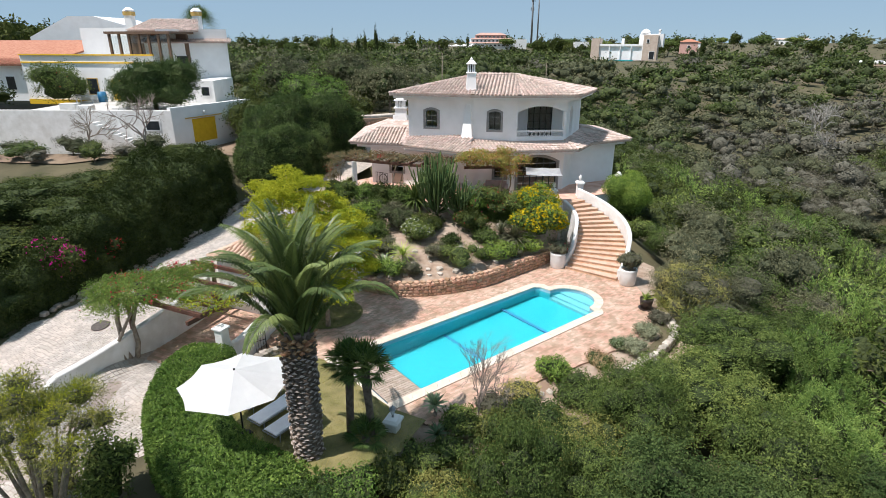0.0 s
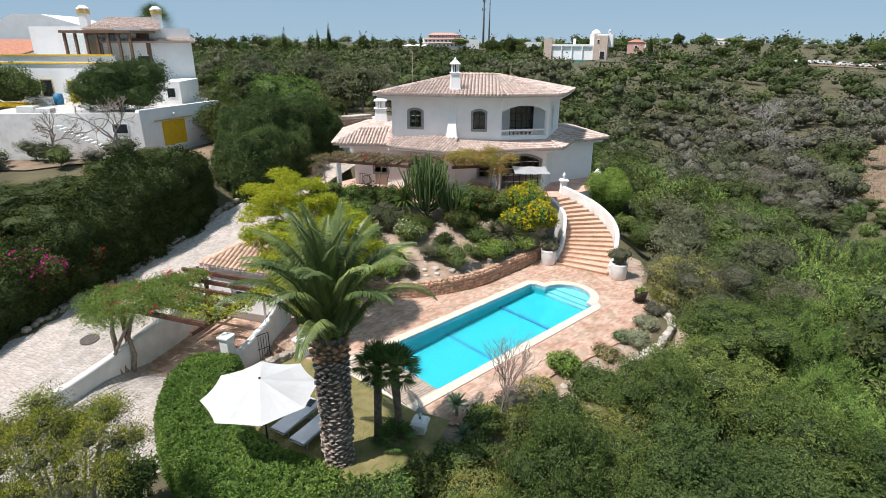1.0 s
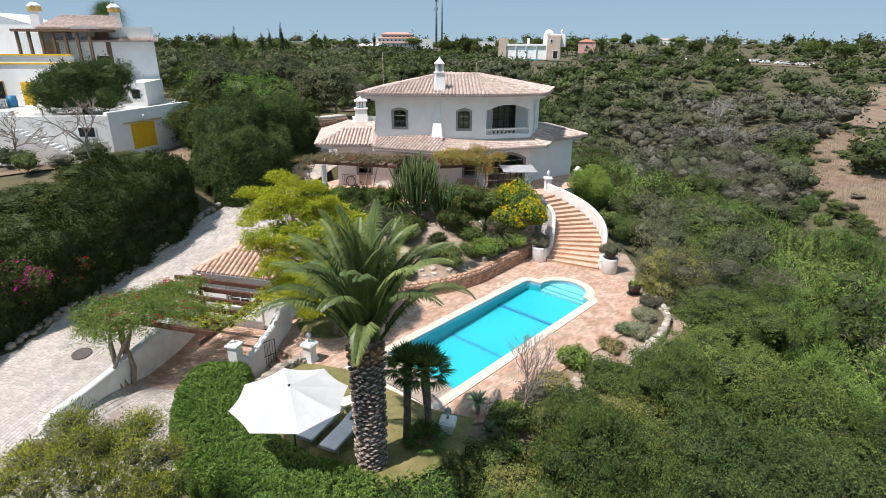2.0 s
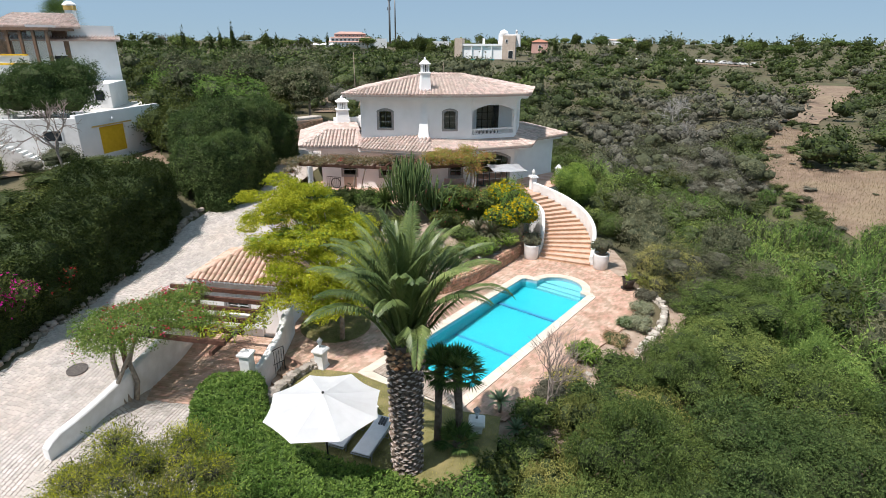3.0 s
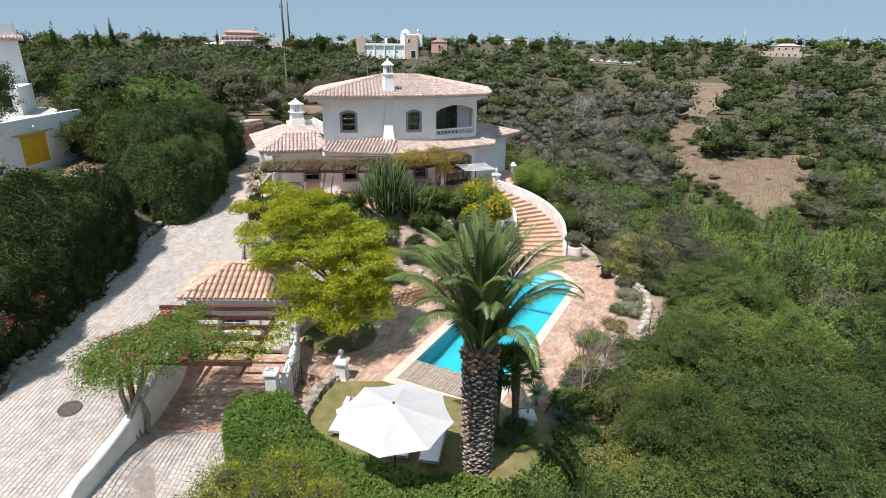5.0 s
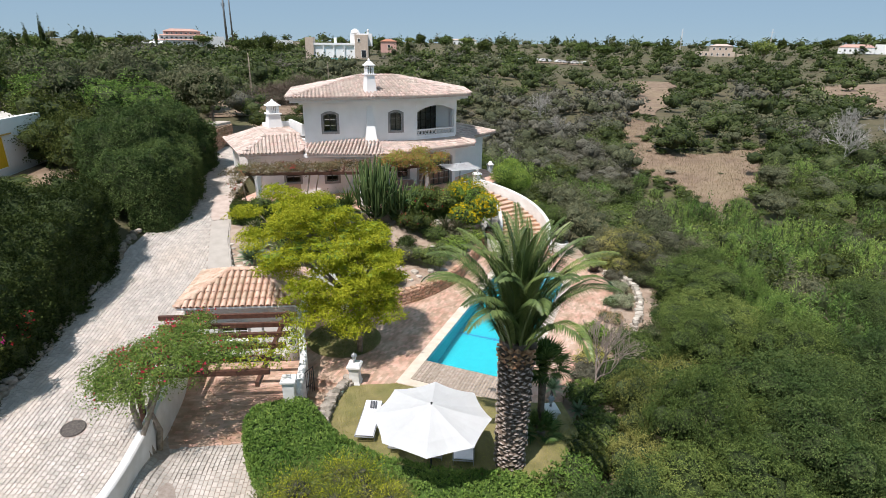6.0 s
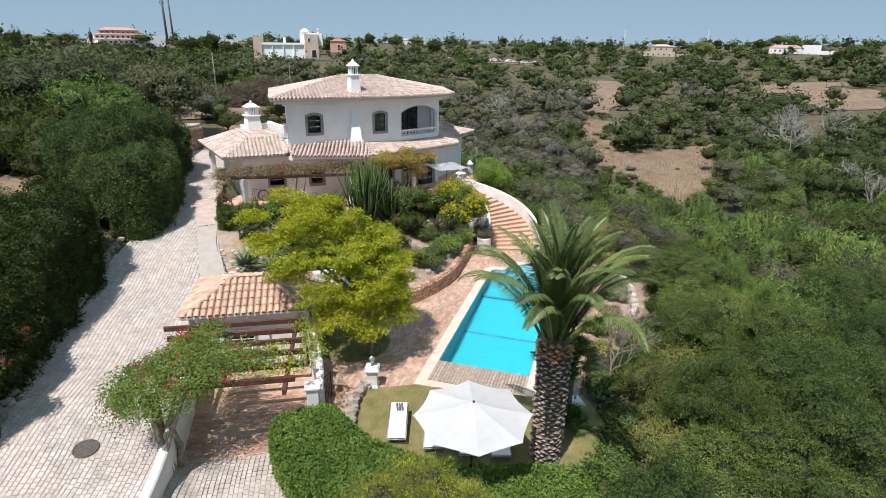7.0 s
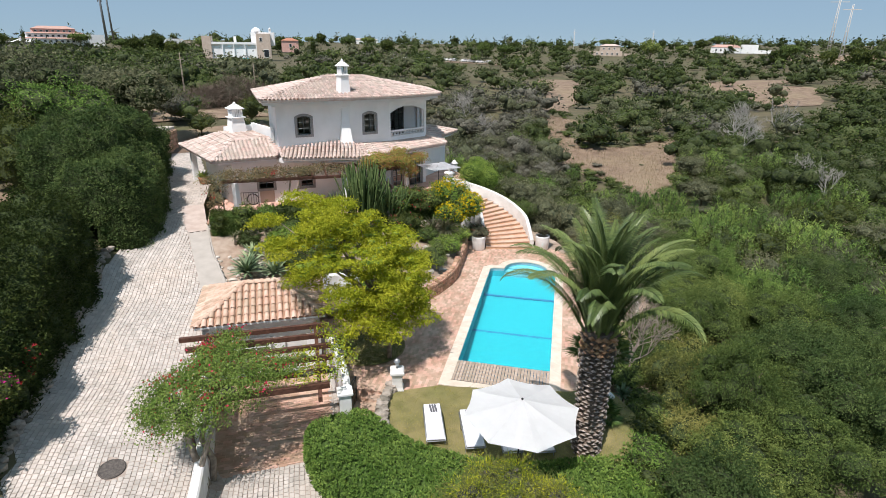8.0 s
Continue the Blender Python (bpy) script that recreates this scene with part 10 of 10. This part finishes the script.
rubble = thing("rubble_wall", "curved low retaining wall of ochre rubble stone", "stone wall", kind="structure")
pts, acc = walk_line(wall_curve, False)
part("wall_core", ribbon_wall(wall_curve, 0.30, lambda t: -0.1, lambda t: 0.64 + 0.15 * math.sin(t * 3)), RUBBLE_JOINT, rubble)
rr = np.random.default_rng(12)
BLOCKS = []
for k in range(8):
    v, f = ICO1
    q = np.sign(v) * np.abs(v) ** 0.45
    BLOCKS.append(grown(q * np.array([0.5, 0.5, 0.5]) * rr.uniform(0.9, 1.08, (len(v), 1)), f))
    BLOCKS[-1].materials.append(RUBBLE)
for row in range(4):
    s = rr.uniform(0, 0.2)
    while s < acc[-1] - 0.15:
        w = rr.uniform(0.15, 0.36)
        p, q = at_length(pts, acc, s), at_length(pts, acc, min(acc[-1], s + w))
        d = (q - p).normalized()
        n_ = Vector((d.y, -d.x))
        c = (p + q) / 2 + n_ * 0.13
        z = 0.085 + row * 0.165 + 0.12 * math.sin((s / acc[-1]) * 3) * row / 3
        ob = new("stone", BLOCKS[int(rr.integers(8))])
        ob.parent = rubble
        ob.matrix_basis = pose(c.x, c.y, z + rr.uniform(-0.025, 0.025), 0, rr.uniform(-16, 16), math.degrees(math.atan2(d.y, d.x))) @ Matrix.Diagonal((w * 1.02, 0.16 * rr.uniform(0.85, 1.15), 0.18 * rr.uniform(0.85, 1.25), 1))
        s += w
for k, s in enumerate(np.arange(0.1, acc[-1], 0.34)):
    p = at_length(pts, acc, float(s))
    ob = new("stone", BLOCKS[k % 8])
    ob.parent = rubble
    ob.matrix_basis = pose(p.x, p.y, 0.68 + 0.15 * math.sin(s / acc[-1] * 3), 0, 0, rr.uniform(0, 90)) @ Matrix.Diagonal((0.34, 0.30, 0.16, 1))

# rough stones in the wall at the end of the drive
pts, acc = walk_line(BACK_LINE, False)
for row in range(9):
    s = rr.uniform(0, 0.3)
    while s < acc[-1] - 0.2:
        w = rr.uniform(0.3, 0.6)
        p, q = at_length(pts, acc, s), at_length(pts, acc, min(acc[-1], s + w))
        d = (q - p).normalized()
        n_ = Vector((d.y, -d.x))
        c = (p + q) / 2 + n_ * 0.24
        ob = new("stone", BLOCKS[int(rr.integers(8))])
        ob.parent = backwall
        ob.matrix_basis = pose(c.x, c.y, 3.35 + row * 0.31, 0, rr.uniform(-6, 6), math.degrees(math.atan2(d.y, d.x))) @ Matrix.Diagonal((w, 0.22, 0.31 * rr.uniform(0.9, 1.1), 1))
        s += w

# shapes that found no place
for kind in Kind.every:
    for th, placed_ in kind.made:
        if not placed_:
            for child in th.children:
                bpy.data.objects.remove(child)
            bpy.data.objects.remove(th)
